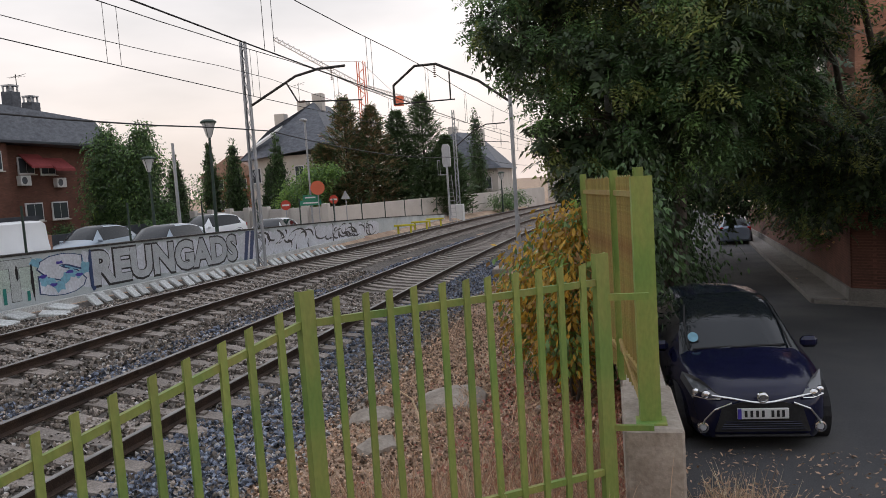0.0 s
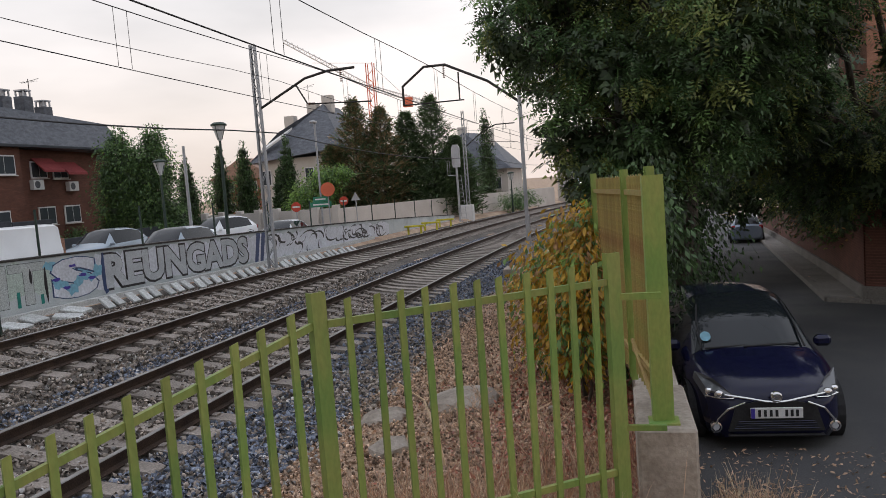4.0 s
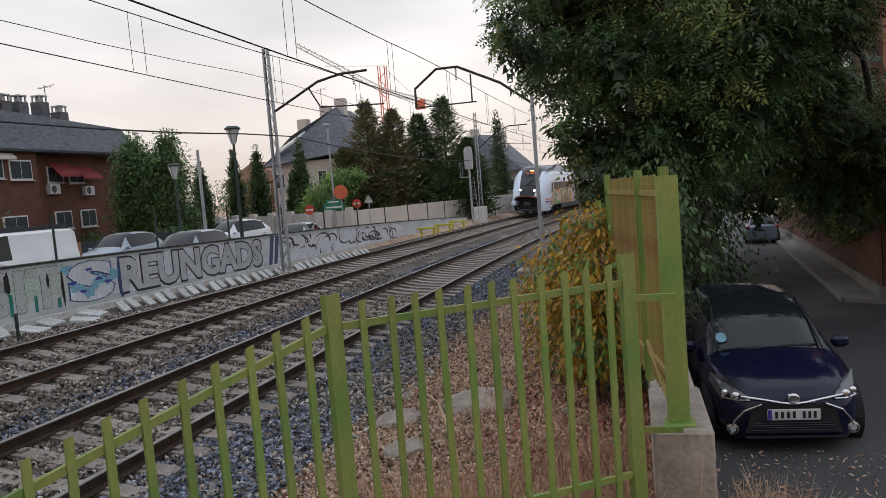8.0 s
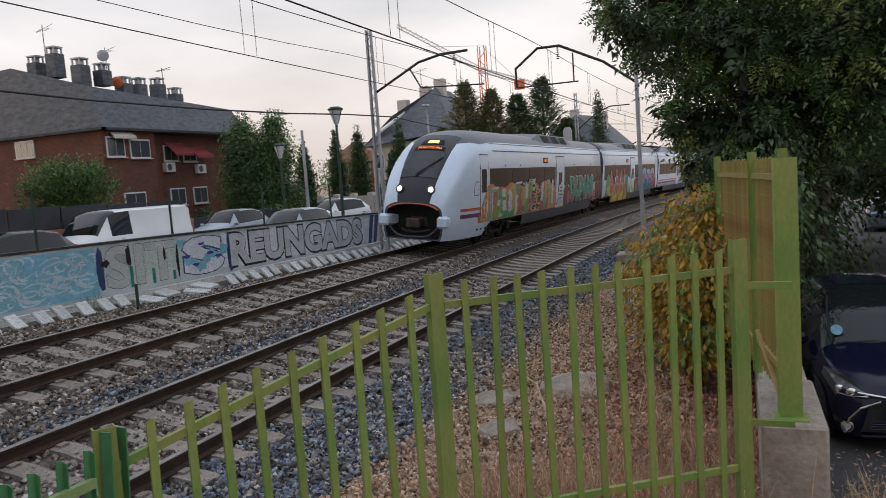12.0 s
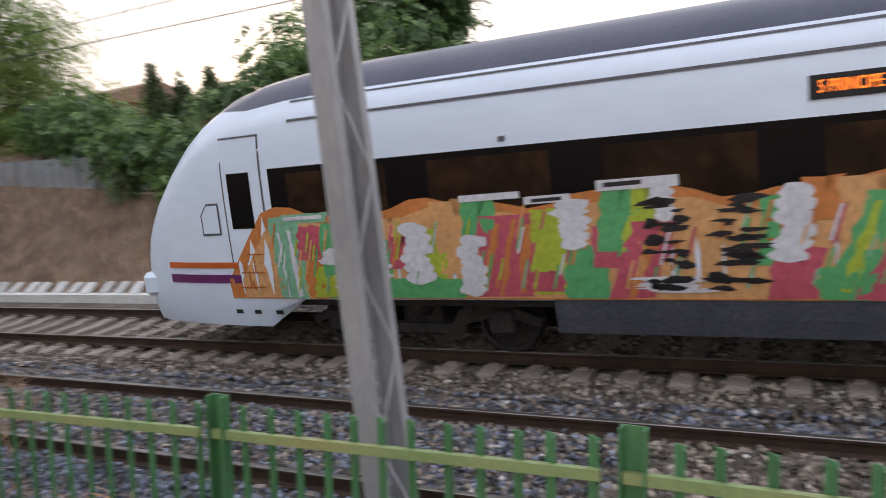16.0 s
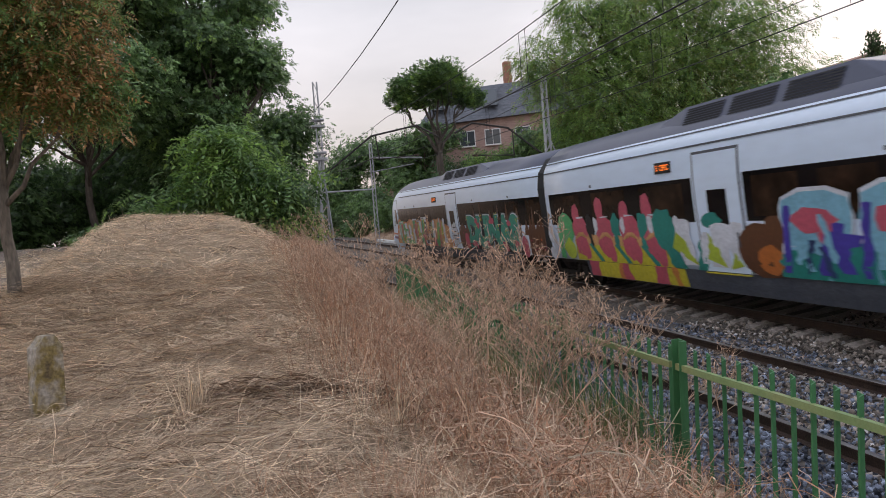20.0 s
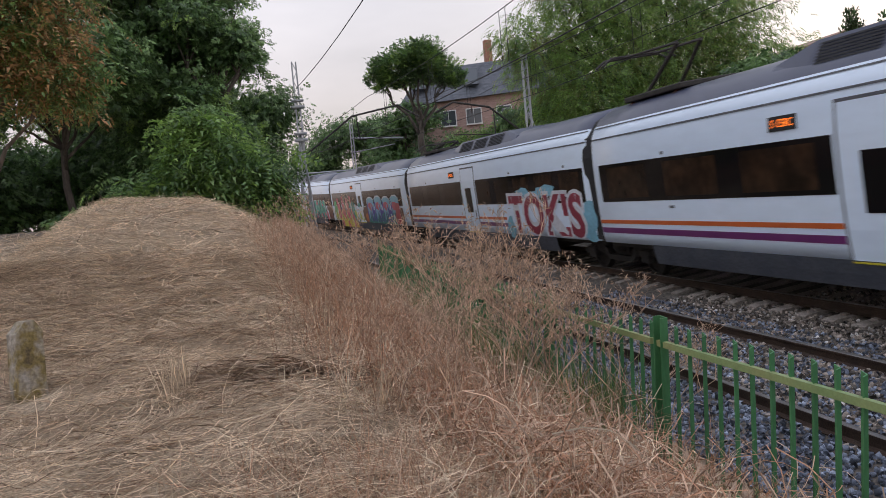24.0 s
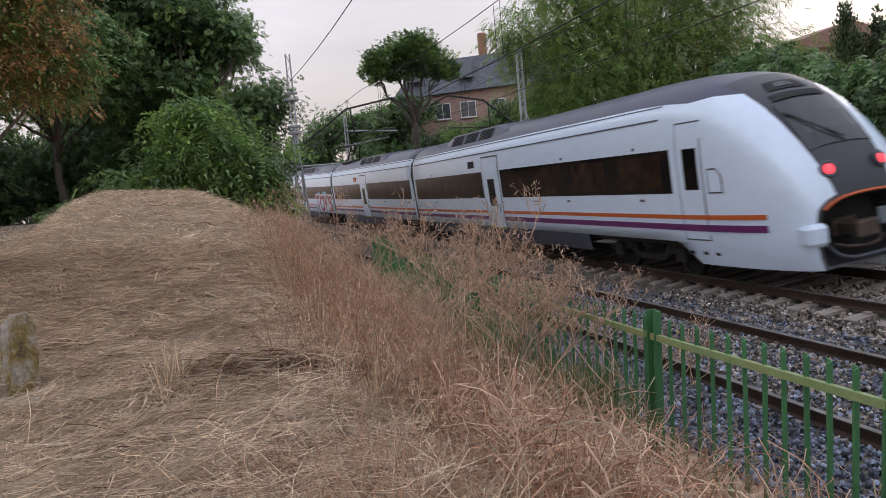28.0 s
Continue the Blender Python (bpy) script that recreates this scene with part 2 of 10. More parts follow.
class Form:
    """Gathers simple solids into one mesh."""

    def __init__(self):
        self.v, self.f, self.mi = [], [], []

    def add(self, verts, faces, mi=0):
        k = len(self.v)
        self.v += [tuple(p) for p in verts]
        self.f += [tuple(i + k for i in q) for q in faces]
        self.mi += [mi] * len(faces)
        return self

    def box(self, x0, y0, z0, x1, y1, z1, bevel=0.0, m=None, mi=0):
        if bevel:
            b = bevel
            ring = lambda e, z: [(x0 + e, y0, z), (x1 - e, y0, z), (x1, y0 + e, z), (x1, y1 - e, z), (x1 - e, y1, z), (x0 + e, y1, z), (x0, y1 - e, z), (x0, y0 + e, z)]
            inner = lambda z: [(x0 + b, y0 + b, z), (x1 - b, y0 + b, z), (x1 - b, y0 + b, z), (x1 - b, y1 - b, z), (x1 - b, y1 - b, z), (x0 + b, y1 - b, z), (x0 + b, y1 - b, z), (x0 + b, y0 + b, z)]
            rings = [inner(z0), ring(b, z0 + b), ring(b, z1 - b), inner(z1)]
            vs = [p for r in rings for p in r]
            fs = [(8 * k + i, 8 * k + (i + 1) % 8, 8 * k + 8 + (i + 1) % 8, 8 * k + 8 + i) for k in range(3) for i in range(8)]
            fs += [(6, 4, 2, 0), (24, 26, 28, 30)]
        else:
            vs = [(x, y, z) for z in (z0, z1) for x, y in ((x0, y0), (x1, y0), (x1, y1), (x0, y1))]
            fs = [(3, 2, 1, 0), (4, 5, 6, 7), (0, 1, 5, 4), (1, 2, 6, 5), (2, 3, 7, 6), (3, 0, 4, 7)]
        if m is not None:
            vs = [m @ Vector(p) for p in vs]
        return self.add(vs, fs, mi)

    def tube(self, points, radii, sides=8, cap=True, mi=0):
        """A round bar along points; one radius or one for each point."""
        pts = [Vector(p) for p in points]
        rs = radii if isinstance(radii, (list, tuple)) else [radii] * len(pts)
        vs, fs, side = [], [], None
        for i, p in enumerate(pts):
            d = (pts[min(i + 1, len(pts) - 1)] - pts[max(i - 1, 0)]).normalized()
            if side is None:
                side = d.cross(Vector((0, 0, 1)) if abs(d.z) < 0.9 else Vector((1, 0, 0))).normalized()
            side = (side - d * side.dot(d)).normalized()
            up = d.cross(side)
            for k in range(sides):
                a = 2 * math.pi * k / sides
                vs.append(p + (side * math.cos(a) + up * math.sin(a)) * rs[i])
        for i in range(len(pts) - 1):
            for k in range(sides):
                a, b = i * sides + k, i * sides + (k + 1) % sides
                fs.append((a, b, b + sides, a + sides))
        if cap:
            fs.append(tuple(reversed(range(sides))))
            fs.append(tuple(range(len(vs) - sides, len(vs))))
        return self.add(vs, fs, mi)

    def lathe(self, profile, at=(0, 0, 0), sides=16, axis="z", mi=0):
        vs, fs = [], []
        for r, h in profile:
            for k in range(sides):
                a = 2 * math.pi * k / sides
                p = (r * math.cos(a), r * math.sin(a), h)
                if axis == "x":
                    p = (h, p[0], p[1])
                elif axis == "y":
                    p = (p[0], h, p[1])
                vs.append((p[0] + at[0], p[1] + at[1], p[2] + at[2]))
        for i in range(len(profile) - 1):
            for k in range(sides):
                a, b = i * sides + k, i * sides + (k + 1) % sides
                fs.append((a, b, b + sides, a + sides))
        return self.add(vs, fs, mi)

    def prism(self, outline, x0, x1, axis="x", mi=0):
        """An outline of two coordinates drawn out along an axis."""
        n = len(outline)
        put = {"x": lambda a, b, c: (c, a, b), "y": lambda a, b, c: (a, c, b), "z": lambda a, b, c: (a, b, c)}[axis]
        vs = [put(a, b, c) for c in (x0, x1) for a, b in outline]
        fs = [tuple(range(n))[::-1], tuple(range(n, 2 * n))] + [(i, (i + 1) % n, (i + 1) % n + n, i + n) for i in range(n)]
        return self.add(vs, fs, mi)

    def make(self, name, mats, parent=None, label="", smooth=False):
        ob = link_mesh(name, self.v, self.f, mats, parent, label, smooth, self.mi if isinstance(mats, (list, tuple)) else None)
        bm = bmesh.new()
        bm.from_mesh(ob.data)
        bmesh.ops.recalc_face_normals(bm, faces=bm.faces)
        bm.to_mesh(ob.data)
        bm.free()
        return ob


def part(name, form, mat, parent, label="", smooth=False):
    return form.make(name, mat, parent, label, smooth)


def piece(name, mesh_of, m, parent):
    """One more object on the mesh of another."""
    ob = new(name, mesh_of.data)
    ob.matrix_basis = m
    ob.parent = parent
    return ob


def group_empty(name, at=(0, 0, 0), rz=0.0, label="", category="", group="", kind=""):
    e = new(name)
    e.empty_display_size = 0.3
    e.matrix_basis = pose(*at, 0, 0, rz)
    return tagged(e, label, category, group, kind)


def scatter(template, faces, places, turns, sizes):
    """Copies of a small form at many places, as arrays for one mesh."""
    t = np.asarray(template, float)
    v = np.einsum("nij,kj->nki", turns, t) * np.asarray(sizes)[:, None, None] + np.asarray(places)[:, None, :]
    f = np.asarray(faces, int)[None] + (np.arange(len(v)) * len(t))[:, None, None]
    return v.reshape(-1, 3), f.reshape(-1, f.shape[-1])


def turns_of(rx, ry, rz):
    """Rotation matrices from arrays of angles: first about x, then y, then z."""
    cx, sx, cy, sy, cz, sz = np.cos(rx), np.sin(rx), np.cos(ry), np.sin(ry), np.cos(rz), np.sin(rz)
    m = np.empty((len(rz), 3, 3))
    m[:, 0] = np.stack([cz * cy, cz * sy * sx - sz * cx, cz * sy * cx + sz * sx], 1)
    m[:, 1] = np.stack([sz * cy, sz * sy * sx + cz * cx, sz * sy * cx - cz * sx], 1)
    m[:, 2] = np.stack([-sy, cy * sx, cy * cx], 1)
    return m


rng = np.random.default_rng(7)

# ---- the lie of the land: the line runs along y and bends gently; both tracks lean towards the bend ----
BEND, CANT, FALL, GAUGE = 0.0009, 0.0977, -0.012, 1.668
NEAR_RAIL, FAR_TRACK = -5.571, -9.035  # inner rail of each track, across the line


BEND_BACK, RISE_BACK, BACK_END = 0.0014, 0.0005, 90.0  # sharper bend and steeper climb behind the camera


BEND_AHEAD = 0.0008  # the line bends harder past the first metres


def straight_x(y):
    """The gentle bend shared by the walls beside the line."""
    return BEND * np.clip(y, -260, 260) ** 2 / 2


def line_x(y):
    a = np.clip(-np.asarray(y, float), 0, 260)
    b = np.minimum(a, BACK_END)
    return straight_x(y) + BEND_BACK * (b * b / 2 + BACK_END * (a - b)) + BEND_AHEAD * np.clip(np.asarray(y, float) - 15, 0, 200) ** 2 / 2


def line_turn(y):
    """Slope of the line, x against y."""
    return BEND * y - BEND_BACK * float(np.clip(-y, 0, BACK_END)) + BEND_AHEAD * max(0.0, y - 15)


def rail_z(across, y):
    a = np.clip(-np.asarray(y, float), 0, BACK_END)
    return CANT * (NEAR_RAIL - across) + FALL * np.clip(y, -140, 260) + 0.04 * (across < -8) + RISE_BACK * a * a / 2


def blend(a, b, v):
    t = np.clip((v - a) / (b - a), 0, 1)
    return t * t * (3 - 2 * t)


def height(x, y):
    x, y = np.asarray(x, float), np.asarray(y, float)
    a = x - line_x(y)
    bed = rail_z(np.clip(a, -12, -4.6), y) - 0.243 - 0.02 * np.clip(y - 8, 0, 25) * blend(-11.3, -12.3, a) + 0.06 * blend(3, -1, y) * blend(-7.5, -7.2, a)
    # far side: a street level behind the wall, and a bank of dry grass where the cutting begins
    street = 0.45 - 0.012 * np.clip(y, -20, 140)
    bank = rail_z(np.full_like(a, -12.0), y) - 0.3 + 4.4 * blend(-13.2, -20, a) + 1.5 * blend(-20, -40, a)
    far = street + (bank - street) * blend(-2, -14, y)
    z = bed + (far - bed) * blend(-12.2, -13.6, a)
    # near side
    rise = 2.25 * blend(-6, -20, y) * (1 - 0.55 * blend(3.2, 5.6, x)) + 0.95 * blend(-15, -29, y) * blend(3.8, 6.0, x)
    top = 1.08 + rise + 0.1 * np.sin(x * 0.9 + 1) * np.sin(y * 0.7) * blend(-1, -6, y)
    fence_z = 0.42 + 0.03 * np.clip(-y, 0, 40)
    back = fence_z + (top - fence_z) * blend(-3.1, -0.9 + 0.14 * np.clip(-y, 0, 22), x)
    road = -0.60 - 0.034 * (np.clip(y, 2, 140) - 8)
    strip = -0.28 - 0.012 * (np.clip(y, 5, 200) - 8) + 0.12 * blend(-3, -0.5, x)
    left_front = 0.22 + (strip - 0.22) * blend(4.5, 7.0, y)
    left_front = back + (left_front - back) * blend(1.5, 5.0, y)
    right_front = back + (road - back) * blend(1.8, 5.2, y)
    near = left_front + (right_front - left_front) * blend(0.1, 0.5, x)
    near = np.where(y > 1.5, near, back)
    edge0, edge1 = -4.1, -3.05
    return z + (near - z) * blend(edge0, edge1, a + 0.0 * y)


def sheet(name, xs, ys, mat, lift=0.0, keep=None, **tags):
    """A sheet over the land on a grid of lines."""
    gx, gy = np.meshgrid(xs, ys)
    v = np.stack([gx, gy, height(gx, gy) + lift], -1).reshape(-1, 3)
    n, m = len(xs), len(ys)
    i, j = np.meshgrid(np.arange(n - 1), np.arange(m - 1))
    k = (j * n + i).ravel()
    f = np.stack([k, k + 1, k + n + 1, k + n], 1)
    if keep is not None:
        c = v[f].mean(1)
        f = f[keep(c[:, 0], c[:, 1])]
    ob = link_mesh(name, v, f, mat, smooth=True)
    return tagged(ob, kind="structure", **tags)


def lines(*stretches):
    return np.unique(np.round(np.concatenate([np.arange(a, b, s) for a, b, s in stretches]), 3))


ground = sheet("ground", lines((-2600, -300, 180), (-300, -60, 12), (-60, -16, 1.5), (-16, 8, 0.3), (8, 60, 2), (60, 300, 12), (300, 2601, 180)),
               lines((-2600, -300, 180), (-300, -60, 12), (-60, -26, 1.2), (-26, 20, 0.32), (20, 70, 1.2), (70, 300, 12), (300, 2601, 180)), GROUND)
tagged(ground, "dry brown earth sloping down to a railway line", "ground")
track_bed = sheet("track_bed", lines((-13.0, -3.5, 0.25)), lines((-140, -30, 2), (-30, 40, 0.5), (40, 141, 2)), BALLAST_BED, 0.02)
for v in track_bed.data.vertices:
    v.co.x += float(line_x(v.co.y))
    v.co.z = float(height(v.co.x, v.co.y)) + 0.02
tagged(track_bed, "grey and brown ballast bed under two railway tracks", "track bed")
straw = sheet("grass_ground", lines((-2.9, 9.2, 0.2)), lines((-30, 1.6, 0.2)), STRAW_BED, 0.012)
tagged(straw, "mown dry straw covering a low mound", "ground")

bank_ground = sheet("bank_ground", lines((-26, -12.4, 0.4)), lines((-110, -2, 0.9)), material("dark_bank_earth", [(0.085, 0.058, 0.04), (0.15, 0.105, 0.072), (0.22, 0.155, 0.11)], 1.4, 0.95, bump=0.8, grain=20, fine=0.45), 0.03)
for v in bank_ground.data.vertices:
    v.co.x += float(line_x(v.co.y))
    v.co.z = float(height(v.co.x, v.co.y)) + 0.03
tagged(bank_ground, "brown earth bank under dead grass", "ground")

# ---- the two tracks ----
RAIL_PROFILE = [(-0.07, -0.16), (-0.07, -0.148), (-0.012, -0.125), (-0.01, -0.045), (-0.035, -0.035), (-0.036, -0.008), (-0.03, 0.0),
                (0.03, 0.0), (0.036, -0.008), (0.035, -0.035), (0.01, -0.045), (0.012, -0.125), (0.07, -0.148), (0.07, -0.16)]


def rail(across, parent):
    ys = lines((-140, -40, 5), (-40, 60, 2), (60, 231, 5))
    n = len(RAIL_PROFILE)
    v = [(float(line_x(y)) + across + dx, y, float(rail_z(across, y)) + dz) for y in ys for dx, dz in RAIL_PROFILE]
    f, mi = [], []
    for i in range(len(ys) - 1):
        for k in range(n):
            a, b = i * n + k, i * n + (k + 1) % n
            f.append((a, b, b + n, a + n))
            mi.append(1 if k in (5, 6, 7) else 0)
    return link_mesh("rail", v, f, [RAIL_SIDE, RAIL_TOP], parent, "rusty steel rail with a worn bright head", index=mi)


sleeper_form = Form()
sleeper_form.prism([(-1.30, -0.2), (-1.30, -0.02), (-1.24, 0.0), (-0.55, 0.0), (-0.35, -0.03), (0.35, -0.03), (0.55, 0.0), (1.24, 0.0), (1.30, -0.02), (1.30, -0.2)], -0.13, 0.13, axis="y")
for side in (-0.834, 0.834):
    for d in (-0.12, 0.12):
        sleeper_form.box(side + d - 0.035, -0.06, -0.005, side + d + 0.035, 0.06, 0.03)
first_sleeper = None
for inner, label in ((NEAR_RAIL, "near railway track with rusty rails on concrete sleepers"), (FAR_TRACK, "far railway track with rusty rails on concrete sleepers")):
    track = group_empty("railway_track", label=label, category="railway track", group="railway tracks", kind="structure")
    rail(inner, track)
    rail(inner - GAUGE, track)
    for k in range(-105, 190):
        y = k * 0.6 + (0.2 if inner == NEAR_RAIL else 0)
        mid = inner - GAUGE / 2
        m = pose(float(line_x(y)) + mid, y, float(rail_z(mid, y)) - 0.165, 0, math.degrees(CANT), -math.degrees(line_turn(y)))
        if first_sleeper is None:
            first_sleeper = part("sleeper", sleeper_form, SLEEPER, track)
            first_sleeper.matrix_basis = m
        else:
            piece("sleeper", first_sleeper, m, track)


def ballast(name, count, mat, spans, label, size=(0.022, 0.042)):
    """Broken stones strewn over stretches (across from, to, y from, y to, share)."""
    share = np.array([s[4] for s in spans], float)
    pick = rng.choice(len(spans), count, p=share / share.sum())
    lo = np.array([[s[0], s[2]] for s in spans])[pick]
    hi = np.array([[s[1], s[3]] for s in spans])[pick]
    p = lo + (hi - lo) * rng.random((count, 2))
    x = p[:, 0] + line_x(p[:, 1])
    s = rng.uniform(*size, count)
    z = height(x, p[:, 1]) + 0.025 + s * rng.uniform(-0.2, 0.6, count)
    tpl = np.array([(1, 0.25, -0.45), (-0.2, 1, -0.4), (-1.05, -0.1, -0.5), (0.1, -0.95, -0.35), (0.62, 0.1, 0.55), (-0.25, 0.5, 0.62), (-0.45, -0.35, 0.5)])
    fc = [(0, 1, 5), (0, 5, 4), (1, 2, 5), (2, 6, 5), (2, 3, 6), (3, 0, 4), (3, 4, 6), (4, 5, 6)]
    ang = rng.uniform(0, 2 * math.pi, (3, count))
    v, f = scatter(tpl, fc, np.stack([x, p[:, 1], z], 1), turns_of(*(ang * np.array([[0.5], [0.5], [1]]))), s)
    ob = link_mesh(name, v, f, mat)
    return tagged(ob, label, "ballast", kind="stuff")


ballast("ballast_stones", 42000, STONES[0], [(-5.5, -3.1, -14, 3, 3.6), (-5.5, -3.7, 3, 10, 1.5), (-5.5, -3.6, 10, 30, 1.2), (-8.1, -7.5, -16, 20, 1.6), (-8.0, -7.6, 20, 40, 0.4), (-7.2, -5.7, -16, -2, 1.2)], "blue-grey broken ballast stones beside the rails", (0.021, 0.042))
ballast("ballast_stones", 50000, STONES[1], [(-7.2, -5.6, -14, 20, 4), (-8.9, -7.3, -14, 24, 4), (-10.7, -9.1, -12, 24, 4), (-12.6, -10.8, -12, 26, 3), (-4.6, -3.3, 9, 20, 0.7), (-5.5, -3.7, 2, 12, 1.2)], "brown dusty ballast stones between the rails", (0.022, 0.046))
ballast("ballast_stones", 10000, STONES[2], [(-7.2, -5.6, -14, 20, 2), (-8.9, -7.3, -14, 24, 3), (-10.7, -9.1, -12, 24, 3), (-12.6, -10.8, -12, 26, 3), (-5.5, -3.2, 1, 12, 2)], "pale grey ballast stones among the darker ones", (0.022, 0.04))


# ---- walls, roads and fences ----
def strip_wall(name, path, thick, bottom, top, mat, label, category="wall", cap=None):
    """A wall along a path of (x, y), its foot and head given by functions of (x, y)."""
    v, f = [], []
    n = len(path)
    for i, (x, y) in enumerate(path):
        x2, y2 = path[min(i + 1, n - 1)]
        x1, y1 = path[max(i - 1, 0)]
        d = Vector((x2 - x1, y2 - y1)).normalized()
        nx, ny = -d.y * thick / 2, d.x * thick / 2
        b, t = bottom(x, y), top(x, y)
        v += [(x + nx, y + ny, b), (x - nx, y - ny, b), (x - nx, y - ny, t), (x + nx, y + ny, t)]
        if i:
            k = 4 * i
            f += [(k - 4 + j, k + j, k + (j + 1) % 4, k - 4 + (j + 1) % 4) for j in range(4)]
    f += [(0, 1, 2, 3), tuple(4 * n - 4 + j for j in (3, 2, 1, 0))]
    ob = link_mesh(name, v, f, mat)
    return tagged(ob, label, category, kind="structure")


def wall_head(y):
    return 1.76 - 0.0095 * y - 0.00035 * y * max(y, 0)


WALL_ACROSS = -13.45
wall_path = [(WALL_ACROSS + float(straight_x(y)), y) for y in range(-14, 57, 2)]
graffiti_wall = strip_wall("wall_graffiti", wall_path, 0.22, lambda x, y: wall_head(y) - 1.9, lambda x, y: wall_head(y), WALL_PAINT,
                           "low grey painted wall covered in graffiti beside the line")
coping = strip_wall("trim", wall_path, 0.26, lambda x, y: wall_head(y) + 0.002, lambda x, y: wall_head(y) + 0.05, DARK_STEEL, "dark metal edge along the top of the wall", "coping")
# slanted concrete slabs over the drain at the foot of the wall
PALE_SLAB = material("pale_slab", [(0.46, 0.47, 0.46), (0.60, 0.61, 0.60)], 3, 0.9, vary=0.15, bump=0.1)
drain = group_empty("drain_cover", label="row of pale leaning concrete drain slabs at the foot of the wall", category="drain", kind="structure")
slab = None
for k in range(54):
    y = 6.0 + k * 0.52
    if 13.0 < y < 16.0:
        continue
    x = -12.62 + float(straight_x(y)) + 0.06 * math.sin(k * 2.3)
    m = pose(x, y, float(height(x, y)) + 0.15, 0, 36 + (k * 7 % 9), (k * 37 % 15) - 7)
    if slab is None:
        slab = part("slab", Form().box(-0.19, -0.135, -0.035, 0.19, 0.135, 0.035, 0.012), PALE_SLAB, drain)
        slab.matrix_basis = m
    else:
        piece("slab", slab, m, drain)
for x, y, rz in ((-12.5, 13.5, 8), (-12.75, 14.3, -14), (-12.35, 14.9, 30), (-12.7, 15.6, 5)):
    piece("slab", slab, pose(x, y, float(height(x, y)) + 0.06, 4, 8, rz) @ Matrix.Diagonal((1.6, 1.5, 1.4, 1)), drain)
kerb_far = strip_wall("kerb", [(-13.2 + float(straight_x(y)), y) for y in range(2, 40, 2)], 0.16, lambda x, y: float(height(x, y)) - 0.3, lambda x, y: float(height(x, y)) + 0.13, PALE_SLAB, "pale concrete edging at the foot of the graffiti wall", "kerb")

# concrete edging with leaning slabs along the foot of the far bank
bank_edge = strip_wall("kerb", [(-12.05 + float(line_x(y)), y) for y in range(-60, -5, 2)], 0.34, lambda x, y: float(height(x, y)) - 0.3, lambda x, y: float(height(x, y)) + 0.2, PALE_SLAB, "pale concrete edging at the foot of the dry bank", "kerb")
for k in range(70):
    y = -7.0 - k * 0.52
    x = -12.28 + float(line_x(y)) + 0.05 * math.sin(k * 2.3)
    piece("slab", slab, pose(x, y, float(height(x, y)) + 0.3, 0, 34 + (k * 7 % 9), (k * 37 % 15) - 7), drain)
# panel fence on a low stone wall above the far bank
stone_foot = strip_wall("wall_bank", [(-16.6 - 0.05 * k, -16.0 - 2.0 * k) for k in range(8)], 0.3, lambda x, y: 1.2, lambda x, y: 3.3 + 0.05 * (-19 - y), CONCRETE, "low rough stone wall above the dry bank")
bank_fence = group_empty("panel_fence", label="weathered grey metal panel fence on a stone wall", category="fence", group="fences beside the line")
PANEL_GREY = material("grey_fence_panel", [(0.19, 0.215, 0.235), (0.29, 0.315, 0.335)], 2.5, 0.6, bump=0.1, grain=30, vary=0.2)
for k in range(14):
    y0 = -16.0 - 1.0 * k
    z0 = 3.3 + 0.05 * (-19 - y0)
    x0 = -16.6 + 0.025 * (y0 + 16)
    for j in range(8):
        part("slat", Form().box(x0 - 0.015 - 0.02 * (j % 2), y0 - 0.125 * (j + 1) + 0.004, z0 + 0.03, x0 + 0.015 - 0.02 * (j % 2), y0 - 0.125 * j, z0 + 1.22), PANEL_GREY, bank_fence)
    part("post", Form().box(x0 + 0.02, y0 - 0.03, z0 - 0.1, x0 + 0.08, y0 + 0.03, z0 + 1.28), PANEL_GREY, bank_fence)

footpath = sheet("footpath", lines((4.9, 8.9, 0.3)), lines((-33, -5, 0.5)), material("trodden_earth", [(0.17, 0.135, 0.11), (0.27, 0.215, 0.175)], 1.5, 0.95, bump=0.4, grain=25), 0.03)
tagged(footpath, "dark trodden earth footpath beside the mound", "path")
# street to the side of the line
road_right = sheet("road", lines((0.45, 9.2, 0.35), (9.2, 60, 3)), lines((5.6, 20, 0.4), (20, 140, 4)), ASPHALT, 0.012,
                   keep=lambda x, y: (x < 4.75 + 0.115 * (y - 17)) | (y < 20.5 - 0.75 * (x - 4.9)))
tagged(road_right, "dark worn asphalt side street running down beside the line", "road")
road_left = sheet("road", lines((-34, -15, 1.0)), lines((-4, 130, 2)), ASPHALT, 0.02, keep=lambda x, y: x > -30 + 0 * y)
tagged(road_left, "asphalt street behind the graffiti wall", "road")
pave = sheet("pavement", lines((4.4, 14, 0.15)), lines((13.0, 21.0, 0.15), (21.0, 70, 0.6)), PAVING, 0.13,
             keep=lambda x, y: (x > 4.62 + 0.115 * (y - 17)) & (x < 6.3 + 0.115 * (y - 17)) & (y > 20.35 - 0.75 * (x - 4.9)) | ((y > 20.35 - 0.75 * (x - 4.9)) & (y < 21.4 - 0.75 * (x - 4.9)) & (x > 5.0)))
tagged(pave, "pale concrete pavement with a kerb below a brick wall", "pavement")
kerb = group_empty("kerb", label="pale concrete kerb stones along the pavement", category="kerb", kind="structure")
kerb_stone = None
kerb_places = [(4.57 + 0.115 * (20.2 + k - 17), 20.2 + k, -6.6) for k in range(46)] + [(4.95 + 0.8 * k, 20.2 - 0.6 * k, -126.9) for k in range(9)]
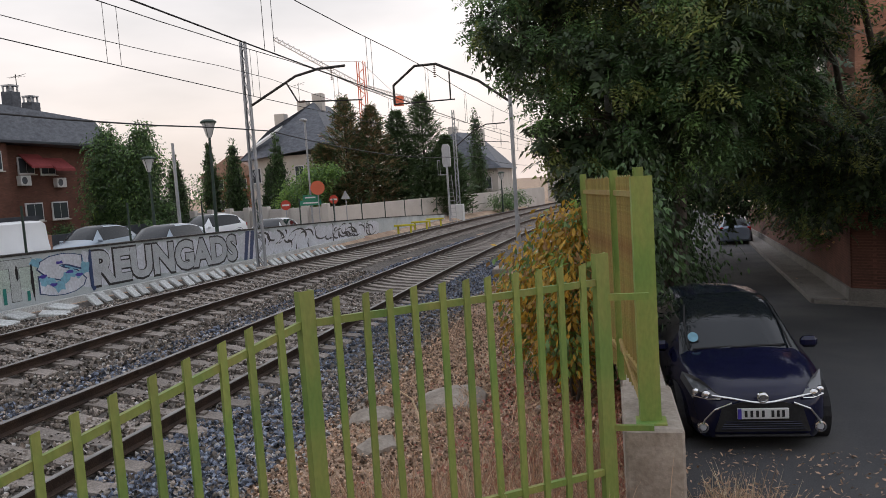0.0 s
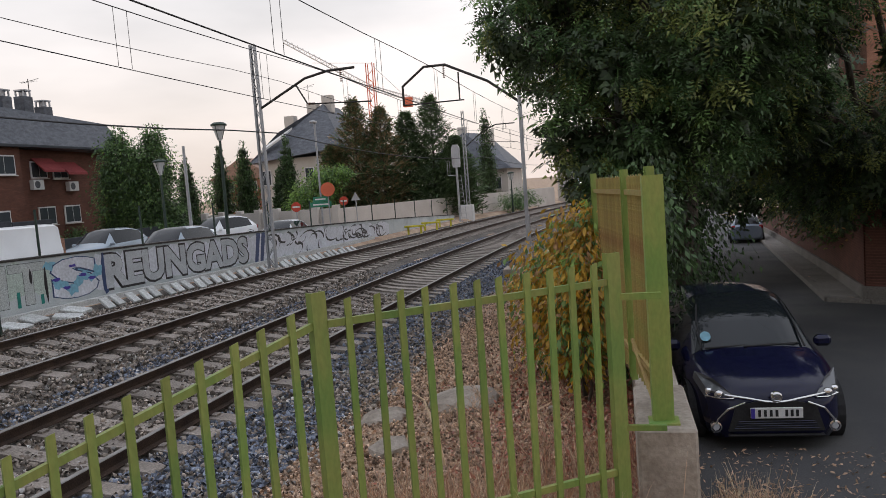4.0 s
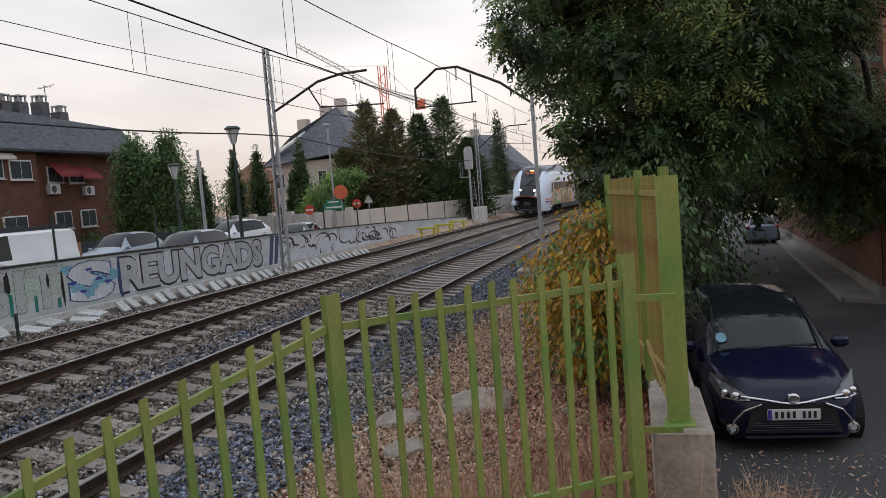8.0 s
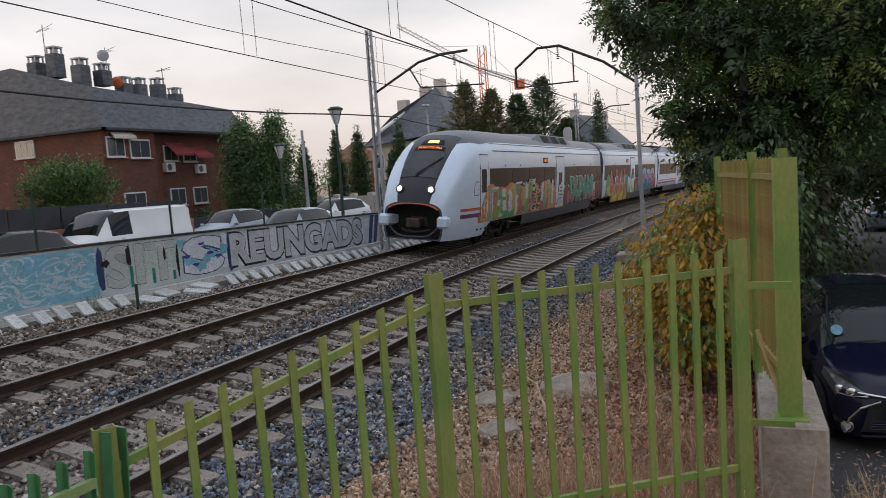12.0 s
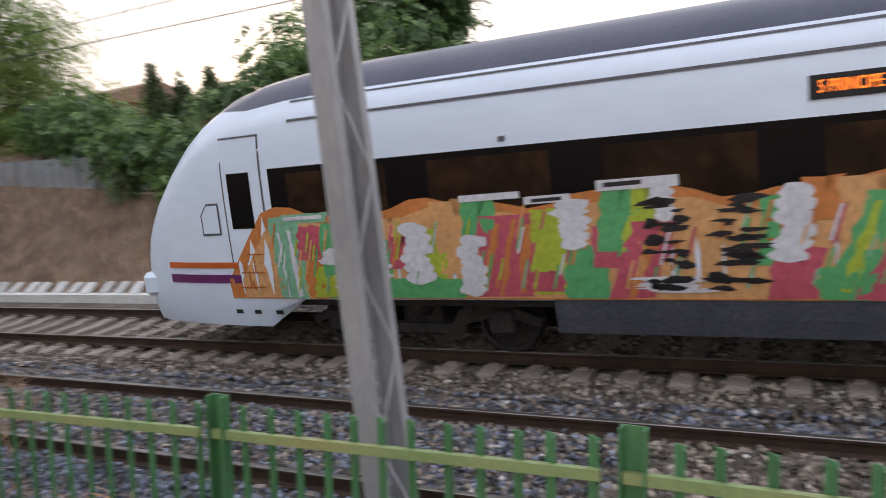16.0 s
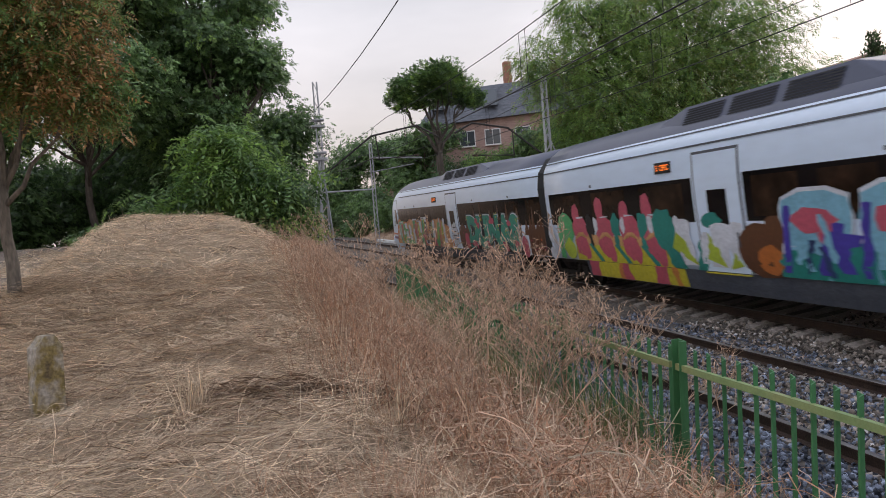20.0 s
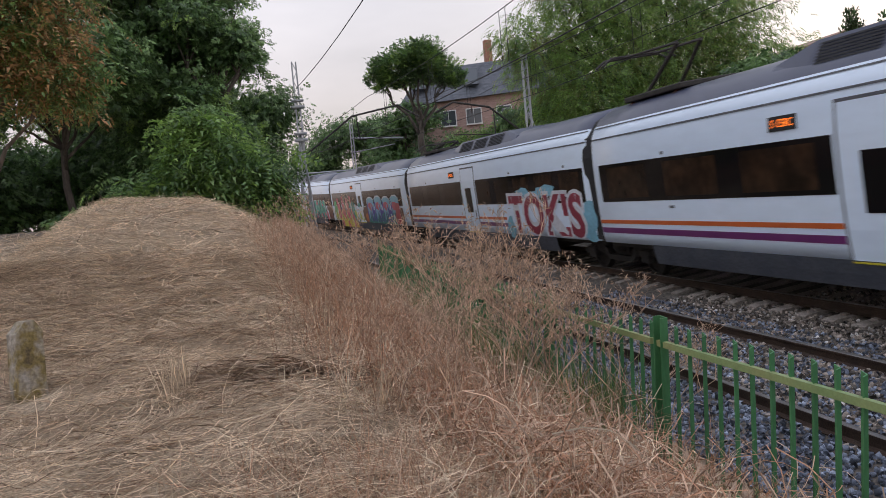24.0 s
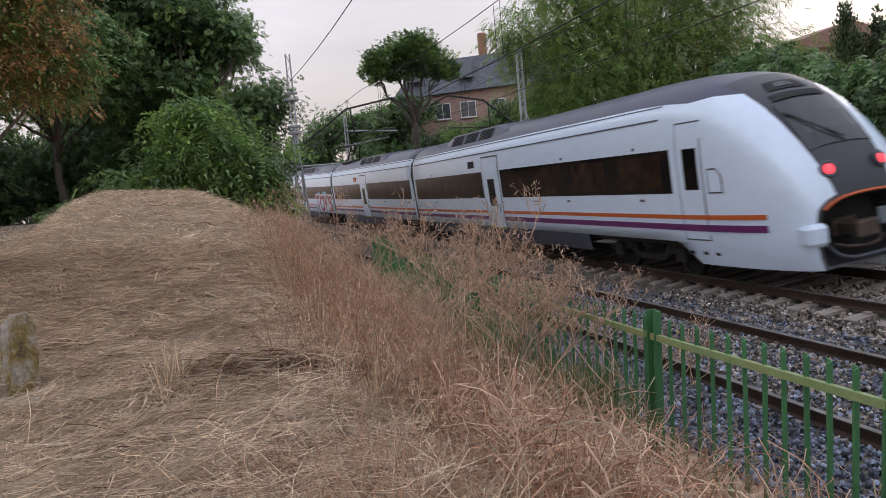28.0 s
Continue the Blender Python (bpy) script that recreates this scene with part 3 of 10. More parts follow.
for x, y, turn in kerb_places:
    m = pose(x, y, float(height(x, y)), 0, 0, turn)
    if kerb_stone is None:
        kerb_stone = part("kerb_stone", Form().box(-0.09, 0.006, -0.2, 0.09, 0.994, 0.135, 0.015), PAVING, kerb)
        kerb_stone.matrix_basis = m
    else:
        piece("kerb_stone", kerb_stone, m, kerb)

# retaining wall between the line and the street, with the tall fence on it
block_wall = group_empty("retaining_wall", label="rough old concrete retaining wall below the tall fence", category="wall", kind="structure")
rw = Form()
rw.box(0.0, 5.74, -0.7, 0.42, 6.9, 0.72, 0.02)
rw.box(0.03, 6.9, -0.8, 0.40, 13.0, 0.66, 0.02)
rw.box(0.05, 13.0, -1.2, 0.38, 26.0, 0.45, 0.02)
part("wall_body", rw, CONCRETE, block_wall)


def angle_bar(h, w=0.04, t=0.006):
    """An upright of angle section with a slanted head."""
    f = Form()
    f.add([(-w / 2, 0, 0), (w / 2, 0, 0), (w / 2, t, 0), (-w / 2 + t, t, 0), (-w / 2 + t, w * 0.7, 0), (-w / 2, w * 0.7, 0),
           (-w / 2, 0, h - 0.01), (w / 2, 0, h), (w / 2, t, h), (-w / 2 + t, t, h - 0.01), (-w / 2 + t, w * 0.7, h - 0.02), (-w / 2, w * 0.7, h - 0.02)],
          [(0, 1, 7, 6), (1, 2, 8, 7), (2, 3, 9, 8), (3, 4, 10, 9), (4, 5, 11, 10), (5, 0, 6, 11), (6, 7, 8, 9), (6, 9, 10, 11)])
    return f


def channel_post(h, w=0.10, d=0.06, t=0.008):
    """A post of U section."""
    o = [(-w / 2, 0), (w / 2, 0), (w / 2, d), (w / 2 - t, d), (w / 2 - t, t), (-w / 2 + t, t), (-w / 2 + t, d), (-w / 2, d)]
    f = Form()
    n = len(o)
    f.add([(a, b, z) for z in (0, h) for a, b in o], [(i, (i + 1) % n, (i + 1) % n + n, i + n) for i in range(n)] + [(8, 9, 12, 13), (9, 10, 11, 12), (8, 13, 14, 15)])
    return f


def fence_run(fence, a, b, count, post_mat, slat_mat, rail_mat, h=1.24, lean=0.0, slat_over=0.0, low_rail=True, ends=(True, True)):
    """One bay from post a to post b (x, y, z of the post's head)."""
    a, b = Vector(a), Vector(b)
    d = b - a
    turn = math.degrees(math.atan2(d.y, d.x))
    level = Vector((d.x, d.y, 0)).normalized()
    for want, p in zip(ends, (a, b)):
        if want:
            po = part("post", channel_post(h + 0.12), post_mat, fence, "channel-section fence post")
            po.matrix_basis = pose(p.x, p.y, p.z - h - 0.05, lean * level.y * 0.0, 0, turn) @ pose(0, 0, 0, 0, lean, 0)
    for drop in ((0.15,) + ((h - 0.22,) if low_rail else ())):
        f = Form()
        s0, s1 = a + level * 0.045 - Vector((0, 0, drop)), b - level * 0.045 - Vector((0, 0, drop))
        n = Vector((-level.y, level.x, 0))
        w = 0.022
        f.add([s0 + n * 0.012, s1 + n * 0.012, s1 + n * 0.012 + Vector((0, 0, 2 * w)), s0 + n * 0.012 + Vector((0, 0, 2 * w)),
               s0 + n * 0.045, s1 + n * 0.045, s1 + n * 0.045 + Vector((0, 0, 2 * w)), s0 + n * 0.045 + Vector((0, 0, 2 * w))],
              [(0, 1, 2, 3), (7, 6, 5, 4), (3, 2, 6, 7), (0, 4, 5, 1), (0, 3, 7, 4), (1, 5, 6, 2)])
        part("cross_rail", f, rail_mat, fence, "horizontal fence rail of bent steel")
    for k in range(count):
        p = a + d * ((k + 1) / (count + 1))
        m = pose(p.x, p.y, p.z - h + 0.02 + slat_over, 0, 0, turn) @ pose(0, 0, 0, 0, lean + random.uniform(-0.8, 0.8), 0)
        key = (round(h, 2), slat_mat.name)
        if key not in SLATS:
            SLATS[key] = part("slat", angle_bar(h), slat_mat, fence)
            SLATS[key].matrix_basis = m
        else:
            piece("slat", SLATS[key], m, fence)


SLATS = {}
low_fence = group_empty("picket_fence", label="yellow-green painted steel picket fence with rusty patches", category="fence", group="fences beside the line")
L_POST, M_POST, C_POST = (-2.87, 2.87, 1.46), (-1.80, 4.43, 1.93), (-0.10, 5.52, 1.96)
fence_run(low_fence, L_POST, M_POST, 9, GREEN_NEW, GREEN_NEW, GREEN_NEW, 1.70)
fence_run(low_fence, M_POST, C_POST, 11, GREEN_NEW, GREEN_NEW, GREEN_NEW, 1.71, ends=(False, True))
old_fence = group_empty("picket_fence", label="older dark green steel picket fence along the ballast", category="fence", group="fences beside the line")
posts = [2.80, 1.06, -1.04, -3.09, -5.26, -7.40, -9.5, -11.4, -13.5, -15.6, -17.7]
heads = [1.45, 1.52, 1.58, 1.60, 1.60, 1.62, 1.66, 1.70, 1.76, 1.84, 1.92]
for i in range(len(posts) - 1):
    fence_run(old_fence, (-2.87 + 0.01 * i, posts[i], heads[i]), (-2.86 + 0.01 * i, posts[i + 1], heads[i + 1]), 12, GREEN_OLD, GREEN_OLD, OLIVE_RAIL, 1.24,
              lean=-4.0, ends=(i == 0, True), low_rail=i < 4)
tall_fence = group_empty("tall_fence", label="tall yellow-green steel picket fence standing on the retaining wall", category="fence", group="fences beside the line")
fence_run(tall_fence, (0.21, 5.98, 2.53), (0.05, 7.16, 2.52), 9, GREEN_NEW, RUST_GREEN, RUST_GREEN, 1.76)
fence_run(tall_fence, (0.05, 7.16, 2.52), (-0.26, 9.1, 2.50), 12, GREEN_NEW, RUST_GREEN, RUST_GREEN, 1.80, ends=(False, True))
gate_post = part("gate_post", channel_post(1.82, 0.15, 0.07), GREEN_NEW, tall_fence, "broad bright green end post bolted to the wall")
gate_post.matrix_basis = pose(0.20, 5.90, 0.715, 0, 0, 8)
part("base_plate", Form().box(0.09, 5.83, 0.715, 0.31, 6.02, 0.735, 0.004), GREEN_NEW, tall_fence)
bar = part("cross_rail", Form().box(-0.1, 5.54, 1.70, 0.2, 5.57, 1.745), GREEN_NEW, tall_fence)
part("cross_rail", Form().box(-0.1, 5.54, 0.78, 0.2, 5.57, 0.82), GREEN_NEW, tall_fence)
stay = part("stay", Form().tube([(0.02, 7.0, 1.1), (0.16, 6.1, 0.75)], 0.018, 5), RUST_GREEN, tall_fence)


# ---- the train: five coupled cars ----
# white paint tinted blue, the skylight's hue mixed into the colour
TRAIN_WHITE = material("train_white_paint", [(0.67, 0.79, 0.96), (0.73, 0.845, 0.98)], 0.5, 0.3, bump=0.0, grain=6, fine=0.03, coat=0.2, stretch=(1, 0.3, 1))
TRAIN_ROOF = material("train_roof_grey", [(0.034, 0.042, 0.078), (0.055, 0.064, 0.108)], 1.0, 0.33, bump=0.0, grain=20, fine=0.1, spec=0.5)
TRAIN_SKIRT = material("train_skirt_slate", [(0.045, 0.052, 0.07), (0.075, 0.082, 0.10)], 1.5, 0.6, bump=0.05, grain=25)
TRAIN_MASK = material("train_front_mask", [(0.042, 0.045, 0.057), (0.058, 0.062, 0.075)], 1.0, 0.35, bump=0, fine=0.05, spec=0.3)
BAND_GLASS = glass("dark_band_glass", (0.008, 0.007, 0.008), 0.08, 0.12)
PANE_GLASS = material("brown_tinted_pane", [(0.012, 0.008, 0.006), (0.025, 0.015, 0.010), (0.05, 0.027, 0.016)], 1.6, 0.12, bump=0, grain=5, fine=0.3, spec=0.09)
SCREEN_GLASS = glass("windscreen_glass", (0.03, 0.034, 0.04), 0.03)
STRIPE_ORANGE = material("orange_stripe", [(0.55, 0.105, 0.02), (0.60, 0.13, 0.03)], 2, 0.35, bump=0, fine=0.05)
STRIPE_PURPLE = material("purple_stripe", [(0.13, 0.02, 0.12), (0.16, 0.03, 0.14)], 2, 0.35, bump=0, fine=0.05)
BOGIE = material("bogie_grime", [(0.022, 0.020, 0.019), (0.05, 0.044, 0.04)], 4, 0.85, 0.2, 0.3, 30)
COUPLER = material("rusty_coupler", [(0.06, 0.045, 0.038), (0.13, 0.095, 0.075)], 5, 0.8, 0.3, 0.3, 30)
RUBBER = material("black_rubber", [(0.012, 0.012, 0.013), (0.022, 0.022, 0.024)], 5, 0.8, bump=0.1)
SEAM = material("seam_dark", [(0.07, 0.075, 0.09), (0.10, 0.105, 0.12)], 5, 0.6, bump=0)
LED = material("led_orange", [(0.4, 0.08, 0.0), (0.5, 0.1, 0.0)], 5, 0.5, bump=0, emit=(1.0, 0.20, 0.02, 1.7))
LAMP_WARM = material("lit_marker_lamp", [(0.9, 0.6, 0.2), (0.9, 0.6, 0.2)], 5, 0.4, bump=0, emit=(1.0, 0.62, 0.2, 2.2))
LAMP_WHITE = material("lit_headlamp", [(0.9, 0.88, 0.8), (0.9, 0.88, 0.8)], 5, 0.4, bump=0, emit=(1.0, 0.93, 0.8, 3.5))
LAMP_RED = material("lit_tail_lamp", [(0.6, 0.02, 0.02), (0.6, 0.03, 0.03)], 5, 0.4, bump=0, emit=(1.0, 0.06, 0.08, 1.6))
PAINT = {k: material("spray_" + k, [tuple(0.82 * x for x in c), c], 2.2, 0.45, bump=0.03, grain=14, fine=0.15) for k, c in dict(
    orange=(0.62, 0.22, 0.06), peach=(0.70, 0.38, 0.16), green=(0.10, 0.42, 0.16), lime=(0.42, 0.52, 0.05), mint=(0.22, 0.50, 0.33), white=(0.68, 0.70, 0.76), pink=(0.55, 0.10, 0.15),
    red=(0.45, 0.06, 0.07), black=(0.016, 0.015, 0.018), brown=(0.12, 0.045, 0.018), teal=(0.02, 0.24, 0.20), sea=(0.04, 0.33, 0.24), yellow=(0.62, 0.55, 0.04), blue=(0.07, 0.05, 0.36),
    sky=(0.22, 0.48, 0.62), wine=(0.28, 0.03, 0.06), brick=(0.50, 0.15, 0.03), grey=(0.36, 0.38, 0.42), navy=(0.03, 0.06, 0.16)).items()}

SECTION = [(1.36, 0.42), (1.40, 0.62), (1.43, 0.85), (1.46, 1.10), (1.47, 1.40), (1.47, 1.82), (1.465, 2.25), (1.45, 2.68), (1.425, 3.0), (1.385, 3.28), (1.34, 3.40), (1.30, 3.46),
           (1.22, 3.58), (1.08, 3.73), (0.80, 3.885), (0.60, 3.95), (0.30, 3.99), (0.0, 4.0)]
SEC_V, SEC_W = [p[1] for p in SECTION], [p[0] for p in SECTION]
NOSE_D = [0.0, 0.06, 0.16, 0.32, 0.55, 0.85, 1.2, 1.6, 2.05, 2.6, 3.3, 4.2]
NOSE_TOP = [1.64, 1.84, 2.05, 2.31, 2.63, 2.97, 3.30, 3.58, 3.78, 3.90, 3.97, 4.0]
NOSE_PLAN = [0.70, 0.745, 0.78, 0.82, 0.865, 0.905, 0.94, 0.965, 0.985, 0.995, 1.0, 1.0]


def skin(d, v, nose, out=0.0):
    """The half width of the car's side at a distance d from its tip and a height v."""
    if nose:
        top = float(np.interp(d, NOSE_D, NOSE_TOP))
        v = 0.42 + (v - 0.42) * (4.0 - 0.42) / max(0.2, top - 0.42)
        return float(np.interp(v, SEC_V, SEC_W)) * float(np.interp(d, NOSE_D, NOSE_PLAN)) + out
    return float(np.interp(v, SEC_V, SEC_W)) + out


class Car:
    """A car's frame: d runs from its front end to its rear, side is +1 towards the camera. Nose: 'front', 'rear' or none."""

    def __init__(self, length, nose, name, label):
        self.length, self.nose = length, nose
        self.thing = group_empty(name, label=label, category="train", group="cars of the train")

    def at(self, d, v, side, out=0.0):
        tip = d if self.nose == "front" else self.length - d
        w = skin(tip, v, self.nose is not None and tip < 4.2, out)
        return (side * w, d - self.length / 2, v)

    def strip(self, name, mat, d0, d1, v0, v1, out, side=1, label="", parent=None, step=0.6, rows=5):
        """A thin panel laid on the car's side."""
        n = max(1, int(abs(d1 - d0) / step))
        vs, fs = [], []
        for o in (out, out - 0.012):
            for i in range(n + 1):
                for j in range(rows + 1):
                    vs.append(self.at(d0 + (d1 - d0) * i / n, v0 + (v1 - v0) * j / rows, side, o))
        r, half = rows + 1, (n + 1) * (rows + 1)
        for i in range(n):
            for j in range(rows):
                k = i * r + j
                fs.append((k, k + r, k + r + 1, k + 1))
        edge = [i * r for i in range(n + 1)] + [n * r + j for j in range(1, r)] + [i * r + rows for i in range(n - 1, -1, -1)] + [j for j in range(rows - 1, 0, -1)]
        fs += [(a, b, b + half, a + half) for a, b in zip(edge, edge[1:] + edge[:1])]
        f = Form().add(vs, fs)
        return part(name, f, mat, parent or self.thing, label, smooth=False)

    def decal(self, name, mat, shapes, out, side=1, label="", parent=None, weld=False):
        """Painted shapes: rings of (d, v) laid on the side."""
        if 1 < len(shapes) < 60 and not weld:
            for ring in shapes:
                ob = self.decal(name, mat, [ring], out, side, label, parent)
                out += 0.00025
            return ob
        vs, fs = [], []
        for ring in shapes:
            k = len(vs)
            cx, cy = sum(p[0] for p in ring) / len(ring), sum(p[1] for p in ring) / len(ring)
            vs.append(self.at(cx, cy, side, out))
            mids = [((p[0] + cx) / 2, (p[1] + cy) / 2) for p in ring]
            vs += [self.at(p[0], p[1], side, out) for p in mids]
            vs += [self.at(p[0], p[1], side, out) for p in ring]
            n = len(ring)
            for i in range(n):
                j = (i + 1) % n
                fs.append((k, k + 1 + i, k + 1 + j))
                fs.append((k + 1 + i, k + 1 + n + i, k + 1 + n + j, k + 1 + j))
        ob = link_mesh(name, vs, fs, mat, parent or self.thing, label)
        if weld:
            bm = bmesh.new()
            bm.from_mesh(ob.data)
            bmesh.ops.remove_doubles(bm, verts=bm.verts, dist=0.002)
            bm.to_mesh(ob.data)
            bm.free()
        return ob

    def lettering(self, name, mat, text, d0, d1, v0, v1, out, grow=0.0, parent=None, shear=0.0, label=""):
        verts, faces = text_shape(text, grow)
        lo, hi = verts.min(0), verts.max(0)
        vs = []
        for x, y in verts:
            a, b = (x - lo[0]) / (hi[0] - lo[0]), (y - lo[1]) / (hi[1] - lo[1])
            vs.append(self.at(d0 + (d1 - d0) * a + shear * b, v0 + (v1 - v0) * b, 1, out))
        return link_mesh(name, vs, faces, mat, parent or self.thing, label)


def text_shape(text, grow=0.0):
    """The flat shape of a text in the built-in font, as points and faces."""
    cu = bpy.data.curves.new("lettering", "FONT")
    cu.body, cu.offset, cu.resolution_u = text, grow, 3
    ob = bpy.data.objects.new("lettering", cu)
    scene.collection.objects.link(ob)
    me = bpy.data.meshes.new_from_object(ob.evaluated_get(bpy.context.evaluated_depsgraph_get()))
    verts = np.array([(v.co.x, v.co.y) for v in me.vertices])
    faces = [tuple(p.vertices) for p in me.polygons]
    bpy.data.objects.remove(ob)
    bpy.data.curves.remove(cu)
    bpy.data.meshes.remove(me)
    return verts, faces


def blob(rg, cx, cy, rx, ry, n=14, rough=0.25, tilt=0.0):
    """An uneven painted patch."""
    out = []
    for k in range(n):
        a = 2 * math.pi * k / n
        r = 1 + rg.uniform(-rough, rough)
        x, y = rx * r * math.cos(a), ry * r * math.sin(a)
        out.append((cx + x + tilt * y, cy + y))
    return out


def bogie(car, d):
    thing = car.thing
    y = d - car.length / 2
    f = Form()
    for s in (-1, 1):
        f.prism([(y - 1.75, 0.50), (y - 1.2, 0.72), (y - 0.6, 0.60), (y - 0.5, 0.42), (y + 0.5, 0.42), (y + 0.6, 0.60), (y + 1.2, 0.72), (y + 1.75, 0.50), (y + 1.7, 0.40), (y + 1.2, 0.55), (y + 0.7, 0.42), (y + 0.5, 0.30), (y - 0.5, 0.30), (y - 0.7, 0.42), (y - 1.2, 0.55), (y - 1.7, 0.40)], s * 0.98 - 0.07, s * 0.98 + 0.07)
        for a in (-1.22, 1.22):
            f.box(s * 1.06 - 0.09, y + a - 0.16, 0.32, s * 1.06 + 0.09, y + a + 0.16, 0.62, 0.03)
            f.lathe([(0.001, -0.05), (0.09, -0.05), (0.11, 0.0), (0.11, 0.28), (0.001, 0.3)], (s * 0.98, y + a * 0.62, 0.5), 10)
        f.lathe([(0.001, 0.0), (0.14, 0.02), (0.2, 0.12), (0.2, 0.26), (0.001, 0.28)], (s * 0.98, y, 0.5), 12)
    f.box(-0.95, y - 0.3, 0.35, 0.95, y + 0.3, 0.7, 0.03)
    frame_part = part("bogie", f, BOGIE, thing, "grimy black bogie with springs and axle boxes")
    for a in (-1.22, 1.22):
        w = Form()
        for s in (-0.80, 0.80):
            o = 1 if s > 0 else -1
            w.lathe([(0.001, s + 0.05 * o), (0.12, s + 0.06 * o), (0.14, s + 0.02 * o), (0.36, s + 0.0 * o), (0.37, s + 0.06 * o), (0.425, s + 0.06 * o), (0.43, s - 0.05 * o), (0.46, s - 0.06 * o), (0.46, s - 0.08 * o), (0.001, s - 0.08 * o)], (0, y + a, 0.43), 24, axis="x")
        w.tube([(-0.8, y + a, 0.43), (0.8, y + a, 0.43)], 0.08, 8)
        part("wheelset", w, BOGIE, frame_part, "pair of steel wheels on an axle")


def car_shell(car):
    """The white shell, the roof, the skirts and the ends."""
    L, nose = car.length, car.nose
    if nose == "front":
        ds = NOSE_D + [5.5 + k * 2.2 for k in range(int((L - 6.5) / 2.2) + 1)] + [L - 0.22, L - 0.14]
    elif nose == "rear":
        ds = [0.14, 0.22] + [2.0 + k * 2.2 for k in range(int((L - 7.0) / 2.2) + 1)] + [L - d for d in reversed(NOSE_D)]
    else:
        ds = [0.14, 0.22] + [1.8 + k * 2.1 for k in range(int((L - 2.5) / 2.1) + 1)] + [L - 0.22, L - 0.14]
    n = len(SECTION)
    white, roof = Form(), Form()
    vs = []
    for d in ds:
        tip = d if nose == "front" else L - d
        isn = nose is not None and tip < 4.25
        top = float(np.interp(tip, NOSE_D, NOSE_TOP)) if isn else 4.0
        plan = float(np.interp(tip, NOSE_D, NOSE_PLAN)) if isn else 1.0
        inset = 0.05 if d in (0.14, L - 0.14) else 0.0
        low = 0.42 if isn and tip < 3.25 else 0.85
        row = []
        for w, v in SECTION:
            vv = max(v, low) if not isn else max(0.42 + (v - 0.42) * (top - 0.42) / 3.58, low)
            row.append((max(0.0, w * plan - inset), d - L / 2, vv - inset * (v > 2)))
        vs.append(row)
    for i in range(len(ds) - 1):
        tip = min(ds[i], ds[i + 1]) if nose == "front" else L - max(ds[i], ds[i + 1])
        for j in range(n - 1):
            dark = (2 if j >= 14 else 0) if nose and tip < 1.95 else (1 if j >= (13 if nose and tip < 2.5 else 12) else 0)
            split = nose and ((1.55 < tip < 1.65 and j == 13) or (2.0 < tip < 2.1 and j == 12))
            f = roof if dark == 1 else white
            for s in (1, -1):
                q = [vs[i][j], vs[i + 1][j], vs[i + 1][j + 1], vs[i][j + 1]]
                if split:
                    # the roof paint ends along a diagonal
                    a = 0 if nose == "front" else 1
                    far = [vs[i + 1 - a][j], vs[i + 1 - a][j + 1]]
                    near = [vs[i + a][j], vs[i + a][j + 1]]
                    white.add([(s * p[0], p[1], p[2]) for p in (near[0], far[0], near[1])], [(0, 1, 2)], 0)
                    roof.add([(s * p[0], p[1], p[2]) for p in (far[0], far[1], near[1])], [(0, 1, 2)], 0)
                    continue
                f.add([(s * p[0], p[1], p[2]) for p in q], [(0, 1, 2, 3) if s > 0 else (3, 2, 1, 0)], 1 if dark == 2 else 0)
    for form, name, mats, label in ((white, "body", [TRAIN_WHITE, TRAIN_MASK], "white painted car body"), (roof, "roof", TRAIN_ROOF, "dark grey roof fairing")):
        ob = part(name, form, mats, car.thing, label, smooth=True)
        bm = bmesh.new()
        bm.from_mesh(ob.data)
        bmesh.ops.remove_doubles(bm, verts=bm.verts, dist=0.0005)
        bmesh.ops.recalc_face_normals(bm, faces=bm.faces)
        bm.to_mesh(ob.data)
        bm.free()
    # underframe, and dark skirts between the bogies
    b0, b1 = (4.85 if nose == "front" else 0.0), (L - 4.85 if nose == "rear" else L)
    under = Form().box(-1.25, -L / 2 + (0.2 if nose != "front" else 3.0), 0.72, 1.25, L / 2 - (0.2 if nose != "rear" else 3.0), 1.0)
    for k, (a, b) in enumerate(((0.14, 0.34), (0.38, 0.62), (0.68, 0.9))):
        y0, y1 = b0 + 2.3 + (b1 - b0 - 4.6) * a, b0 + 2.3 + (b1 - b0 - 4.6) * b
        under.box(-1.2, y0 - L / 2, 0.40, 1.2, y1 - L / 2, 0.75, 0.03)
    part("underframe", under, BOGIE, car.thing, "black equipment boxes below the floor")
    for side in (1, -1):
        car.strip("skirt", TRAIN_SKIRT, b0 + (2.05 if nose == "front" else 2.35), b1 - (2.05 if nose == "rear" else 2.6), 0.44, 0.86, 0.004, side, "slate grey lower skirt panel", step=2.5, rows=2)
    # one bogie under each end cab, and one shared below every joint, carried by the car ahead of it
    if nose == "front":
        bogie(car, b0)
    bogie(car, b1)
    # gutter line below the roof, car ends
    for side in (1, -1):
        car.strip("gutter", SEAM, 3.4 if nose == "front" else 0.25, L - 3.4 if nose == "rear" else L - 0.25, 3.52, 3.545, 0.012, side, step=3, rows=1)
        car.strip("gutter", SEAM, 3.4 if nose == "front" else 0.25, L - 3.4 if nose == "rear" else L - 0.25, 3.265, 3.30, 0.012, side, step=3, rows=1)
